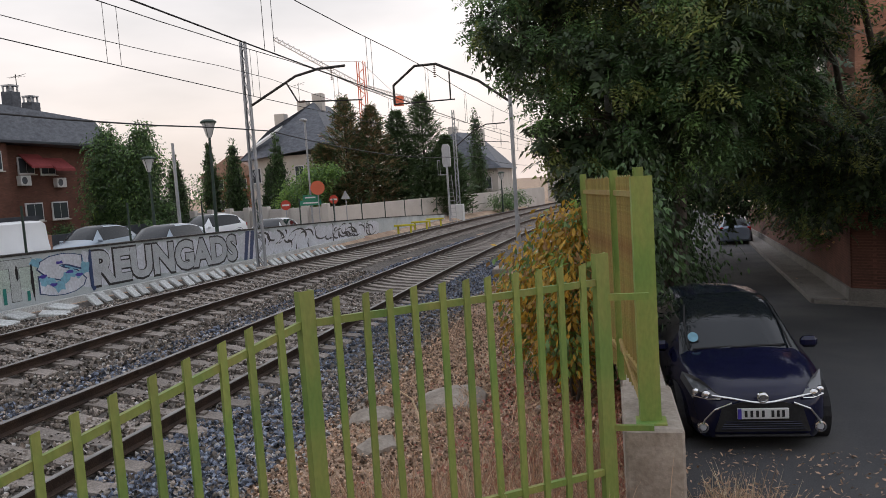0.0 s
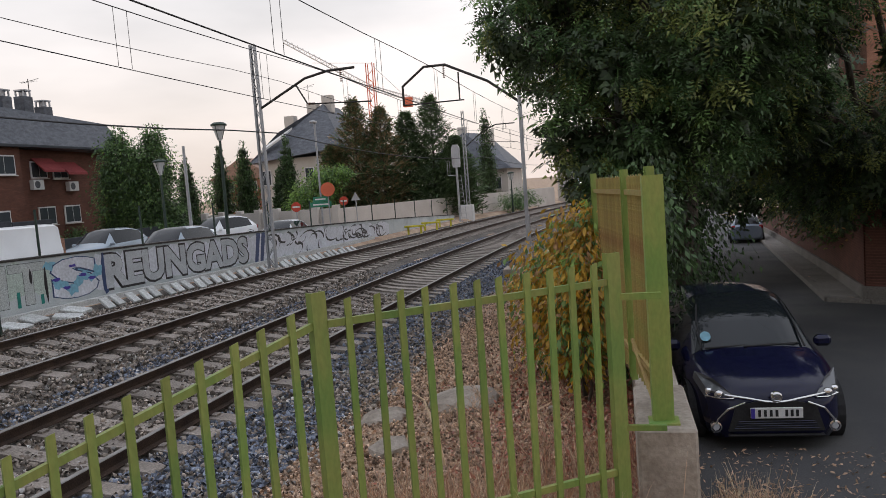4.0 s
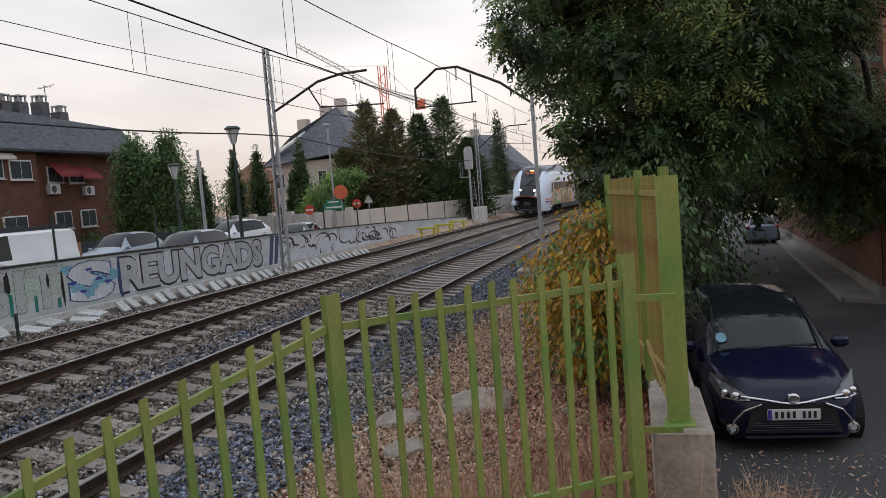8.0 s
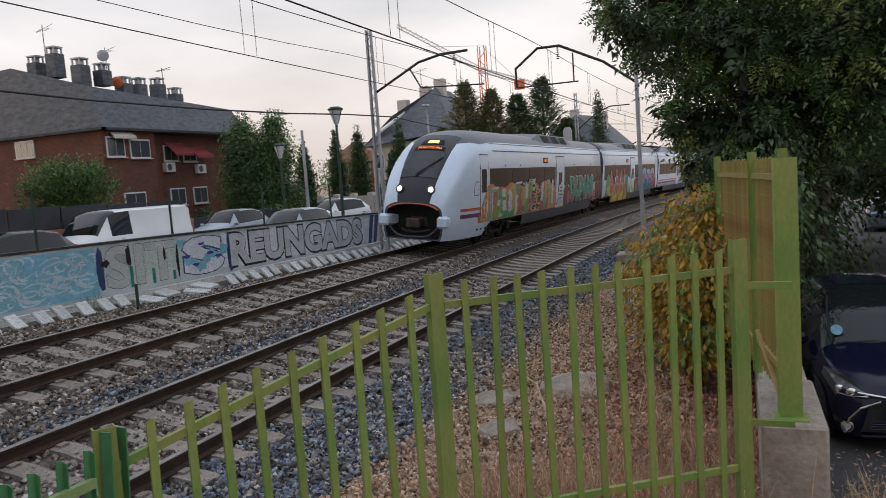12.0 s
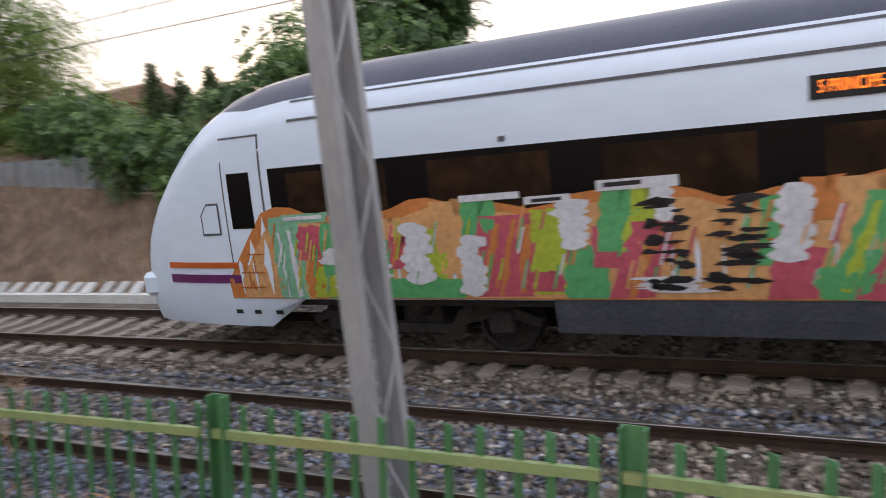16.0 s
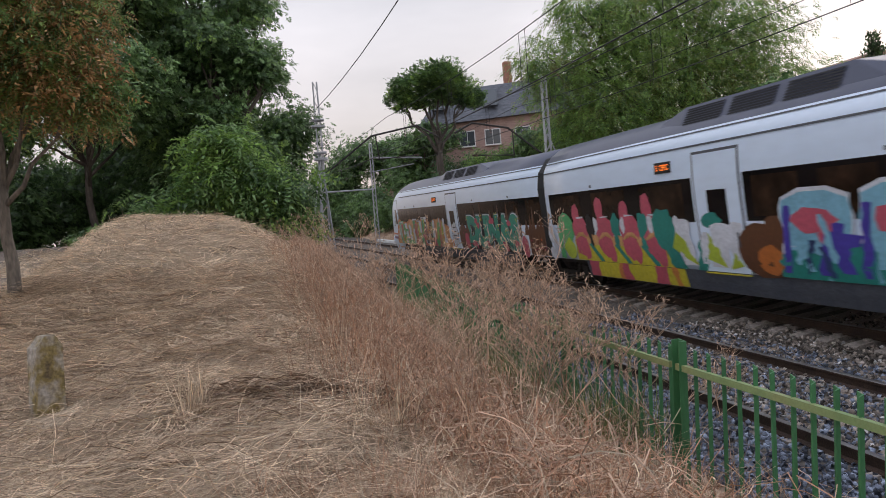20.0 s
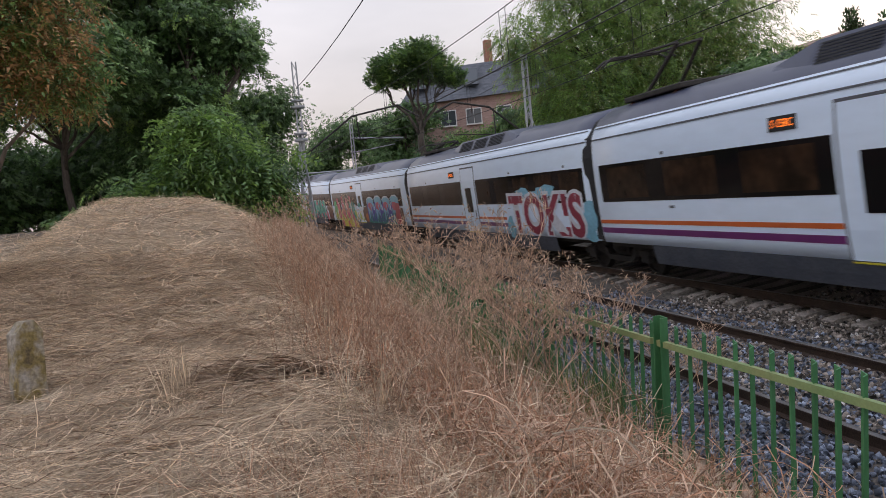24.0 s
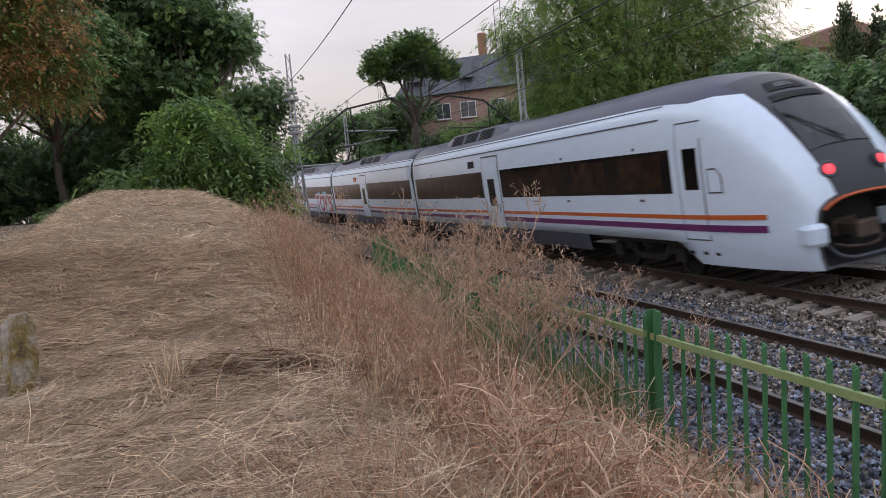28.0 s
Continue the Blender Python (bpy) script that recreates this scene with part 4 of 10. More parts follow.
    for end in ([0] if nose != "front" else []) + ([1] if nose != "rear" else []):
        y = (0.1 if end == 0 else L - 0.1) - L / 2
        y2 = (-0.32 if end == 0 else L + 0.32) - L / 2
        o = [(1.0, 0.78), (1.42, 0.9), (1.435, 2.9), (1.33, 3.36), (1.02, 3.72), (0.5, 3.92), (-0.5, 3.92), (-1.02, 3.72), (-1.33, 3.36), (-1.435, 2.9), (-1.42, 0.9), (-1.0, 0.78)]
        part("gangway_bellows", Form().prism(o, min(y, y2), max(y, y2), axis="y"), RUBBER, car.thing, "black folded gangway bellows between cars")
        part("end_wall", Form().prism([(a * 1.003, b) for a, b in o], min(y, y + (0.05 if end == 0 else -0.05)), max(y, y + (0.05 if end == 0 else -0.05)), axis="y"), RUBBER, car.thing)


def car_door(car, d, width=1.34, glass_h=(1.55, 2.42)):
    for side in (1, -1):
        frame_ = car.strip("door", SEAM, d - 0.05, d + width + 0.05, 0.83, 3.16, 0.010, side, "white plug door with a dark rubber edge", step=0.4)
        car.strip("door_leaf", TRAIN_WHITE, d, d + width, 0.86, 3.11, 0.017, side, parent=frame_, step=0.4)
        car.strip("door_window", BAND_GLASS, d + width * 0.28, d + width * 0.72, *glass_h, 0.022, side, parent=frame_, step=0.3)
        car.strip("door_handle", SEAM, d + width * 0.86, d + width * 0.90, 1.35, 1.62, 0.03, side, parent=frame_, step=0.3, rows=1)
        car.strip("door_step", PAINT["yellow"], d, d + width, 0.82, 0.845, 0.04, side, parent=frame_, step=1, rows=1, label="yellow door sill")


def window_band(car, d0, d1, panes, side):
    band = car.strip("window_band", BAND_GLASS, d0, d1, 1.82, 2.68, 0.006, side, "continuous dark tinted window band", step=0.8)
    w = (d1 - d0) / panes
    for k in range(panes):
        car.strip("pane", PANE_GLASS, d0 + w * (k + 0.14), d0 + w * (k + 0.86), 1.90, 2.60, 0.010, side, parent=band, step=0.8, rows=3)
    return band


def stripes(car, spans, out=0.008):
    for side in (1, -1):
        for a, b in spans:
            car.strip("orange_stripe", STRIPE_ORANGE, a, b, 1.315, 1.40, out, side, step=0.4, rows=1)
            car.strip("purple_stripe", STRIPE_PURPLE, a, b, 1.09, 1.215, out, side, step=0.4, rows=1)


def roof_gear(car, d0, d1):
    y0, y1 = d0 - car.length / 2, d1 - car.length / 2
    f = Form()
    o0, o1 = [(-1.12, 3.66), (-0.85, 4.08), (0.85, 4.08), (1.12, 3.66)], [(-1.12, 3.66), (-0.9, 3.86), (0.9, 3.86), (1.12, 3.66)]
    rows = [(y0 - 0.9, o1), (y0, o0), (y1, o0), (y1 + 0.9, o1)]
    vs = [(a, y, b) for y, o in rows for a, b in o]
    fs = [(4 * i + j, 4 * i + j + 1, 4 * i + j + 5, 4 * i + j + 4) for i in range(3) for j in range(3)] + [(0, 1, 2, 3), (15, 14, 13, 12)]
    f.add(vs, fs)
    unit = part("roof_unit", f, TRAIN_ROOF, car.thing, "raised grey roof equipment fairing")
    for s in (1, -1):
        g = Form()
        n = 3
        for k in range(n):
            a, b = y0 + (y1 - y0) * (k + 0.08) / n, y0 + (y1 - y0) * (k + 0.92) / n
            for j in range(7):
                t0 = 0.12 + j * 0.11
                x0, z0 = 1.13 - 0.27 * t0, 3.67 + 0.42 * t0
                x1, z1 = 1.13 - 0.27 * (t0 + 0.07), 3.67 + 0.42 * (t0 + 0.07)
                g.add([(s * x0, a, z0), (s * x0, b, z0), (s * x1, b, z1), (s * x1, a, z1)], [(0, 1, 2, 3) if s > 0 else (3, 2, 1, 0)])
        part("grille", g, RUBBER, unit, "dark louvred ventilation grille")


def display(car, d, w=0.62, text=""):
    for side in (1, -1):
        box = car.strip("side_display", RUBBER, d, d + w, 2.84, 3.07, 0.016, side, "black destination display with orange digits", step=0.4, rows=2)
        if text and side == 1:
            car.lettering("led_text", LED, text, d + w * 0.12, d + w * 0.88, 2.90, 3.02, 0.021, parent=box)


def small_marks(car, ds):
    for d in ds:
        car.strip("handle_mark", SEAM, d, d + 0.09, 2.74, 2.80, 0.012, 1, step=1, rows=1)
        car.strip("handle_mark", SEAM, d + 0.1, d + 0.26, 1.66, 1.71, 0.012, 1, step=1, rows=1)


def cab(car, lit):
    """Cab windows, windscreen, lamps, coupler recess and buffers at the nose."""
    sgn = 1 if car.nose == "front" else -1
    L = car.length
    D = (lambda d: d) if car.nose == "front" else (lambda d: L - d)
    Y = lambda d: D(d) - L / 2
    for side in (1, -1):
        car.strip("cab_door", SEAM, D(2.14), D(2.88), 0.90, 3.16, 0.007, side, "white driver's door with a dark seam", step=0.2)
        car.strip("cab_door_leaf", TRAIN_WHITE, D(2.17), D(2.85), 0.93, 3.13, 0.012, side, step=0.2)
        car.strip("cab_window", BAND_GLASS, D(2.26), D(2.67), 1.88, 2.66, 0.018, side, "dark side cab window", step=0.2)
        hatch = [(1.64, 1.80), (2.02, 1.80), (2.02, 2.26), (1.78, 2.26), (1.64, 2.10)]
        car.decal("cab_hatch_rim", SEAM, [[(D(a), b) for a, b in hatch]], 0.010, side)
        car.decal("cab_hatch", TRAIN_WHITE, [[(D(1.83 + (a - 1.83) * 0.86), 2.03 + (b - 2.03) * 0.88) for a, b in hatch]], 0.013, side, "outlined hatch in the cab side")
        for d0 in (2.35, 2.75, 2.0):
            car.strip("latch", RUBBER, D(d0), D(d0 + 0.12), 0.62, 0.68, 0.01, side, step=1, rows=1)
    # windscreen and its frame lie on the sloping front
    def front(u, d, out):
        top = float(np.interp(d, NOSE_D, NOSE_TOP))
        plan = float(np.interp(d, NOSE_D, NOSE_PLAN))
        w = abs(u)
        sec = float(np.interp(-w / plan, [-x for x in SEC_W], SEC_V))
        z = 0.42 + (sec - 0.42) * (top - 0.42) / 3.58
        return (u, Y(d - out * 0.65), z + out * 0.75)

    def patch(name, mat, d0, d1, u0, u1, out, label="", n=8, m=8, parent=None):
        vs, fs = [], []
        for o in (out, out - 0.01):
            for i in range(n + 1):
                t = i / n
                hw = u0 + (u1 - u0) * t
                for j in range(m + 1):
                    vs.append(front(-hw + 2 * hw * j / m, d0 + (d1 - d0) * t, o))
        half = (n + 1) * (m + 1)
        for i in range(n):
            for j in range(m):
                k = i * (m + 1) + j
                fs.append((k, k + 1, k + m + 2, k + m + 1))
        rim = list(range(m)) + [m + i * (m + 1) for i in range(n)] + [n * (m + 1) + m - j for j in range(m)] + [(n - i) * (m + 1) for i in range(n)]
        fs += [(a, b, b + half, a + half) for a, b in zip(rim, rim[1:] + rim[:1])]
        return part(name, Form().add(vs, fs), mat, parent or car.thing, label, smooth=False)

    patch("windscreen", SCREEN_GLASS, 0.38, 1.12, 0.66, 0.62, 0.02, "large sloping windscreen")
    patch("front_display", RUBBER, 1.16, 1.30, 0.54, 0.52, 0.022, "black destination display above the windscreen", 3)
    if lit == "white":
        verts, faces = text_shape("PRINCIPE PIO")
        lo, hi = verts.min(0), verts.max(0)
        vs = [front(-0.42 + 0.84 * (1 - (x - lo[0]) / (hi[0] - lo[0])) if sgn < 0 else -0.42 + 0.84 * (x - lo[0]) / (hi[0] - lo[0]), 1.185 + 0.09 * (y - lo[1]) / (hi[1] - lo[1]), 0.035) for x, y in verts]
        link_mesh("destination_text", vs, faces, LED, car.thing, "orange lit destination lettering")
    patch("marker_lamp_rim", RUBBER, 1.40, 1.64, 0.42, 0.34, 0.016, "", 4)
    patch("marker_lamp", LAMP_WARM if lit == "white" else SCREEN_GLASS, 1.46, 1.58, 0.20, 0.17, 0.026, "yellow lit top lamp" if lit == "white" else "unlit top lamp", 4)
    wip = Form()
    wip.tube([front(-0.1, 0.38, 0.04), front(0.2, 0.56, 0.06), front(0.58, 0.9, 0.05)], 0.014, 6)
    wip.tube([front(-0.12, 0.42, 0.05), front(0.6, 0.94, 0.05)], 0.012, 5)
    part("wiper", wip, RUBBER, car.thing, "black windscreen wiper")
    for s in (-1, 1):
        c = Vector(front(s * 0.54, 0.15, 0.03))
        nrm = Vector((s * 0.25, -sgn * 0.92, 0.3)).normalized()
        rot = nrm.to_track_quat("Z", "Y").to_matrix().to_4x4()
        rim = part("headlamp", Form().lathe([(0.001, -0.02), (0.15, -0.02), (0.15, 0.02), (0.125, 0.035), (0.10, 0.02), (0.001, 0.015)], sides=20), SEAM, car.thing, "round headlamp in a grey bezel", True)
        rim.matrix_basis = Matrix.Translation(c) @ rot
        lens = part("lens", Form().lathe([(0.088, 0.0), (0.085, 0.03), (0.05, 0.045), (0.001, 0.05)], sides=18), LAMP_WHITE if lit == "white" else LAMP_RED, rim, "lit lens", True)
        part("buffer", Form().box(-0.19, -0.34, -0.2, 0.19, 0.34, 0.18, 0.07), TRAIN_WHITE, car.thing, "white moulded buffer cover").matrix_basis = pose(s * 0.99, Y(0.26), 1.02, 0, 0, s * sgn * 10)
    # open coupler recess
    ring, deep = [], []
    for s in (1, -1):
        seq = range(len(SECTION)) if s > 0 else reversed(range(len(SECTION) - 1))
        for j in seq:
            w, v = SECTION[j]
            ring.append((s * w * NOSE_PLAN[0], Y(0.0), 0.42 + (v - 0.42) * (NOSE_TOP[0] - 0.42) / 3.58))
    n = len(ring)
    ring = [Vector(p) for p in ring]
    c = Vector((0, 0, 0.95))
    inner = [Vector((p.x * 0.93, p.y, c.z + (p.z - c.z) * 0.92)) for p in ring]
    back = [Vector((p.x * 0.75, Y(0.55), c.z + (p.z - c.z) * 0.75)) for p in ring]
    vs = ring + inner + back
    fs = [(i, (i + 1) % n, (i + 1) % n + n, i + n) for i in range(n)] + [(i + n, (i + 1) % n + n, (i + 1) % n + 2 * n, i + 2 * n) for i in range(n)] + [tuple(range(2 * n, 3 * n))]
    mi = [0] * n + [1] * n + [1]
    recess = link_mesh("coupler_recess", vs, fs, [SEAM, RUBBER], car.thing, "open black recess around the coupler", index=mi)
    cp = Form().box(-0.28, Y(0.5) - 0.05, 0.82, 0.28, Y(0.5) + 0.05, 1.12, 0.02).box(-0.18, min(Y(0.0), Y(0.5)), 0.84, 0.18, max(Y(0.0), Y(0.5)), 1.06, 0.03).box(-0.24, min(Y(-0.05), Y(0.12)), 0.80, 0.24, max(Y(-0.05), Y(0.12)), 1.10, 0.04)
    cp.tube([(-0.5, Y(0.2), 0.75), (-0.3, Y(0.1), 0.68), (0.0, Y(0.05), 0.66), (0.35, Y(0.1), 0.7), (0.5, Y(0.2), 0.76)], 0.03, 6)
    part("coupler", cp, COUPLER, recess, "grimy automatic coupler")
    arc = Form().tube([inner[j] + Vector((0, -0.02 * sgn, -0.02)) for j in range(11, n - 11)], 0.025, 6)
    lip = [(u, Y(-0.03 + 0.1 * abs(u / 0.92) ** 3), 0.52 + 0.45 * abs(u / 0.92) ** 4) for u in np.linspace(-0.92, 0.92, 19)]
    part("lower_lip", Form().tube(lip, 0.032, 8), TRAIN_SKIRT, recess, "slate rounded lip under the coupler", True)
    part("recess_edge", arc, STRIPE_ORANGE, recess, "faded orange edge above the coupler")


LEAD, END, MID = 21.65, 22.45, 17.55
cars = []
lead = Car(LEAD, "front", "train_car", "white leading train car with a sloping nose and graffiti")
car_shell(lead)
cab(lead, "white")
second = Car(END + MID - LEAD, None, "train_car", "white middle train car with pink, yellow and blue graffiti")
third = Car(MID, None, "train_car", "white middle train car with a red graffiti tag")
fourth = Car(MID, None, "train_car", "clean white middle train car with orange and purple stripes")
tail = Car(END, "rear", "train_car", "white rear train car with red tail lamps lit")
for c in (second, third, fourth, tail):
    car_shell(c)
cab(tail, "red")
for side in (1, -1):
    window_band(lead, 3.0, 11.6, 4, side)
    window_band(lead, 13.2, END - 0.5, 4, side)
    window_band(tail, 0.5, END - 13.65, 4, side)
    window_band(tail, END - 12.05, END - 3.1, 4, side)
    for c in (second, third, fourth):
        window_band(c, 0.5, 7.68, 3, side)
        window_band(c, 9.26, MID - 0.5, 5, side)
car_door(lead, 11.73)
car_door(tail, END - 13.53)
for c in (second, third, fourth):
    car_door(c, 7.80)
    display(c, 6.4, text="5  CERC")
    small_marks(c, (3.2, 12.3, 16.0))
    roof_gear(c, 7.0, 11.4)
    stripes(c, {second: ((17.25, MID - 0.25),), third: ((0.25, 7.73), (9.21, 11.7))}.get(c, ((0.25, 7.73), (9.21, MID - 0.25))))
display(lead, 9.62, 0.70, "5 PRINCIPE")
display(tail, END - 14.9, 0.6)
small_marks(lead, (4.6, 6.4, 15.0, 18.6))
small_marks(tail, (3.0, END - 7.8, END - 4.4))
roof_gear(lead, 10.6, 15.0)
roof_gear(tail, 5.0, 9.4)
stripes(lead, ((20.9, END - 0.25),))
stripes(lead, ((0.75, 2.25),), 0.0165)
stripes(tail, ((0.25, END - 13.6), (END - 12.15, END - 2.95)))
stripes(tail, ((END - 2.95, END - 0.75),), 0.0165)
# pantographs: one raised on the fourth car, one folded on the third
def pantograph(car, d, up):
    y = d - car.length / 2
    f = Form()
    knee = (1.2, 4.95, -1.0, 5.05) if up else (1.5, 4.28, -0.3, 4.36)
    for s in (-0.4, 0.4):
        f.tube([(s, y, 4.12), (s * 0.7, y + knee[0], knee[1]) if up else (s * 0.7, y + 1.5, 4.28)], 0.045, 6)
        f.tube([(s * 0.7, y + knee[0], knee[1]), (s, y + knee[2], knee[3])], 0.03, 6)
    f.box(-0.7, y - 0.6, 3.98, 0.7, y + 1.7, 4.1, 0.02)
    frame_part = part("pantograph", f, DARK_STEEL, car.thing, "raised single-arm pantograph" if up else "folded single-arm pantograph")
    top = Form()
    for k in (-0.16, 0.16):
        top.tube([(-0.98, y + knee[2] + k, knee[3] - 0.14), (-0.72, y + knee[2] + k, knee[3] + 0.02), (0.72, y + knee[2] + k, knee[3] + 0.02), (0.98, y + knee[2] + k, knee[3] - 0.14)], 0.03, 6)
    part("collector_head", top, DARK_STEEL, frame_part, "curved collector strips")
    for s in (-0.6, 0.6):
        for k in (-0.4, 1.4):
            ins = Form().lathe([(0.03, 3.8), (0.09, 3.84), (0.05, 3.88), (0.09, 3.92), (0.04, 3.99)], (s, y + k, 0), 10)
            part("insulator", ins, CERAMIC, frame_part, "red-brown insulator")


pantograph(fourth, 1.4, True)
pantograph(third, 1.7, False)

# graffiti on the leading car
gr = random.Random(5)


def edge_top(d):
    """Upper edge of the painted letters along the car."""
    return 2.06 + 0.07 * math.sin(d * 2.6) + 0.04 * math.sin(d * 6.1 + 1) - 0.22 * float(np.clip((d - 10.6) / 1.0, 0, 1)) - 0.9 * float(np.clip((2.75 - d) / 0.7, 0, 1))


ds = [2.02 + k * 0.26 for k in range(39)]
lead.decal("graffiti_border", PAINT["orange"], [[(a, 0.865), (a + 0.26, 0.865), (a + 0.26, edge_top(a + 0.26)), (a, edge_top(a))] for a in ds], 0.0135, label="orange sprayed border round the letters", weld=True)
lead.decal("graffiti_ground", PAINT["peach"], [[(a, 0.88), (a + 0.26, 0.88), (a + 0.26, max(0.9, edge_top(a + 0.12) - 0.13)), (a, max(0.9, edge_top(a - 0.14) - 0.13))] for a in ds if 2.25 < a < 11.85], 0.0150, label="peach sprayed ground", weld=True)
# sprayed fields: middle, width, foot, head, slant, colour
FIELDS = [(3.18, 0.51, 0.88, 2.01, 0, "mint"), (3.51, 0.78, 1.92, 2.04, 0, "mint"), (3.56, 0.39, 1.41, 1.88, 0.05, "pink"), (3.58, 0.3, 0.88, 1.46, 0, "orange"), (3.74, 0.34, 0.89, 1.31, 0.1, "lime"),
          (4.28, 1.08, 0.88, 1.9, 0.05, "green"), (4.81, 0.51, 1.65, 1.91, 0, "peach"), (4.95, 0.32, 1.27, 1.69, 0.06, "pink"), (5.45, 0.3, 1.02, 1.77, 0.1, "lime"), (5.25, 1.04, 0.88, 1.14, 0, "green"),
          (5.77, 0.59, 1.2, 2.1, -0.1, "peach"), (6.06, 0.43, 1.57, 2.09, 0.05, "green"), (6.37, 0.75, 0.9, 1.89, 0.12, "pink"), (6.9, 0.41, 0.93, 1.94, 0.05, "lime"), (6.87, 0.39, 0.97, 1.21, 0, "pink")]
FIELDS_MID = [(7.33, 0.49, 0.88, 1.48, 0.05, "green"), (7.6, 0.34, 1.25, 1.72, 0.05, "pink"), (7.73, 0.44, 1.43, 2.17, 0.05, "green"), (7.94, 0.29, 1.28, 2.13, 0.2, "lime"), (7.96, 0.47, 0.88, 1.75, 0.3, "pink"),
          (6.19, 0.09, 0.95, 1.8, 0.25, "orange"), (6.39, 0.09, 0.92, 1.83, 0.25, "orange"), (6.61, 0.08, 0.95, 1.77, 0.2, "orange"), (7.94, 0.09, 0.9, 1.56, 0.3, "orange"), (4.0, 0.25, 0.9, 1.23, 0.15, "lime"),
          (3.25, 0.08, 0.89, 1.84, 0.0, "white"), (3.08, 0.06, 0.89, 1.81, 0, "white")]
FIELDS_END = [(9.23, 0.2, 1.25, 1.96, 0.1, "green"), (9.45, 0.45, 0.88, 1.42, 0.1, "pink"), (9.73, 0.34, 1.69, 2.12, 0, "orange"), (10.17, 0.64, 1.18, 2.1, 0, "peach"), (10.14, 0.38, 1.1, 1.96, 0.35, "green"),
          (9.89, 0.48, 0.88, 1.21, 0, "green"), (10.36, 0.38, 0.88, 1.72, 0.4, "pink"), (10.61, 0.38, 0.96, 1.95, 0.1, "peach"), (10.79, 0.23, 1.4, 1.96, 0.2, "lime"), (10.84, 0.18, 0.96, 1.28, 0, "lime"),
          (10.04, 0.1, 0.97, 1.85, 0.3, "lime")]
# white cloudy patches: middle, width, foot, head
CLOUDS = [(4.47, 0.49, 1.66, 1.94), (3.93, 0.42, 1.35, 1.56), (4.55, 0.53, 1.16, 1.51), (4.13, 0.52, 0.94, 1.07), (5.18, 0.46, 1.1, 1.82),
          (5.92, 0.39, 0.94, 1.65), (7.22, 0.44, 1.48, 2.02), (8.21, 0.26, 1.76, 2.16), (8.28, 0.84, 0.96, 1.13), (9.44, 0.4, 1.29, 2.04),
          (10.45, 0.16, 1.82, 2.14), (11.06, 0.35, 1.1, 2.1), (11.18, 0.34, 1.07, 1.28)]
# highlights along the upper edge: from, to, foot, head, colour
HIGHLIGHTS = [(5.84, 6.61, 2.07, 2.15, "white"), (6.66, 7.21, 2.0, 2.09, "white"), (6.75, 7.11, 2.02, 2.06, "black"), (7.51, 8.38, 2.1, 2.22, "white"), (7.59, 8.0, 2.14, 2.19, "black"),
          (3.18, 3.82, 1.96, 2.01, "white")]
level = 0
for d, w, v0, v1, slant, colour in FIELDS + FIELDS_MID + FIELDS_END:
    n = 7
    ring = [(d - w / 2 + slant * (k / n - 0.5) + gr.uniform(-.035, .035), v0 + (v1 - v0) * k / n) for k in range(n + 1)]
    ring += [(d + w * (0.5 - j / 4) + slant * 0.5, v1 + gr.uniform(-.03, .03)) for j in (1, 2, 3)][:2 if w > 0.2 else 0]
    ring += [(d + w / 2 + slant * (k / n - 0.5) + gr.uniform(-.035, .035), v0 + (v1 - v0) * k / n + gr.uniform(-.02, .02)) for k in range(n, -1, -1)]
    lead.decal("graffiti_stroke", PAINT[colour], [ring], 0.0165 + 0.0002 * level, label=colour + " sprayed field")
    level += 1
for k in range(110):
    d, v = gr.uniform(2.7, 10.9), gr.uniform(0.92, 1.75)
    u = gr.uniform(0.15, 0.42)
    lead.decal("graffiti_streak", PAINT[gr.choice(("mint", "pink", "lime", "green", "orange", "peach", "white"))], [[(d, v), (d + 0.03, v), (d + 0.03 + u * 0.3, v + u), (d + u * 0.3, v + u)]], 0.0245 + 0.0006 * (k % 4))
for d, w, v0, v1 in CLOUDS:
    for k in range(6):
        lead.decal("graffiti_cloud_patch", PAINT["white"], [blob(gr, d + gr.uniform(-.12, .12) * w, v0 + (v1 - v0) * (k + 0.5) / 6, w * gr.uniform(.34, .52), (v1 - v0) * 0.13, 12, .16)], 0.0258 + 0.0002 * k, label="white sprayed cloud")
for d0, d1, v0, v1, colour in HIGHLIGHTS:
    lead.decal("graffiti_highlight", PAINT[colour], [[(d0, v0), (d1, v0 + .01), (d1, v1 + .01), (d0, v1)]], 0.0274 if colour == "white" else 0.0280)
for k in range(46):
    c = (8.22, 8.92)[k % 2]
    a0, r = gr.uniform(0, 6.28), gr.uniform(.1, .3)
    lead.decal("graffiti_scribble", PAINT["black"], [blob(gr, c + gr.uniform(-.18, .18), gr.uniform(1.0, 1.95), gr.uniform(.05, .2), gr.uniform(.015, .05), 9, .45, gr.uniform(-1, 1))], 0.0284, label="black sprayed scribble")
for x, z, w, h in ((2.3, 1.24, .42, .022), (2.45, 1.5, .3, .022), (2.2, 1.02, .5, .022), (2.55, 1.24, .022, .26), (2.42, 1.02, .022, .22), (11.15, 1.28, .62, .03), (11.15, 1.52, .6, .03), (11.1, 1.02, .75, .03), (11.4, 1.28, .03, .24), (11.62, 1.02, .03, .26), (11.25, 1.52, .03, .2), (9.2, 1.5, .3, .025), (9.2, 1.7, .3, .025), (9.33, 1.5, .025, .2)):
    lead.decal("graffiti_brick_line", PAINT["brick"], [[(x, z), (x + w, z), (x + w, z + h), (x, z + h)]], 0.0245)
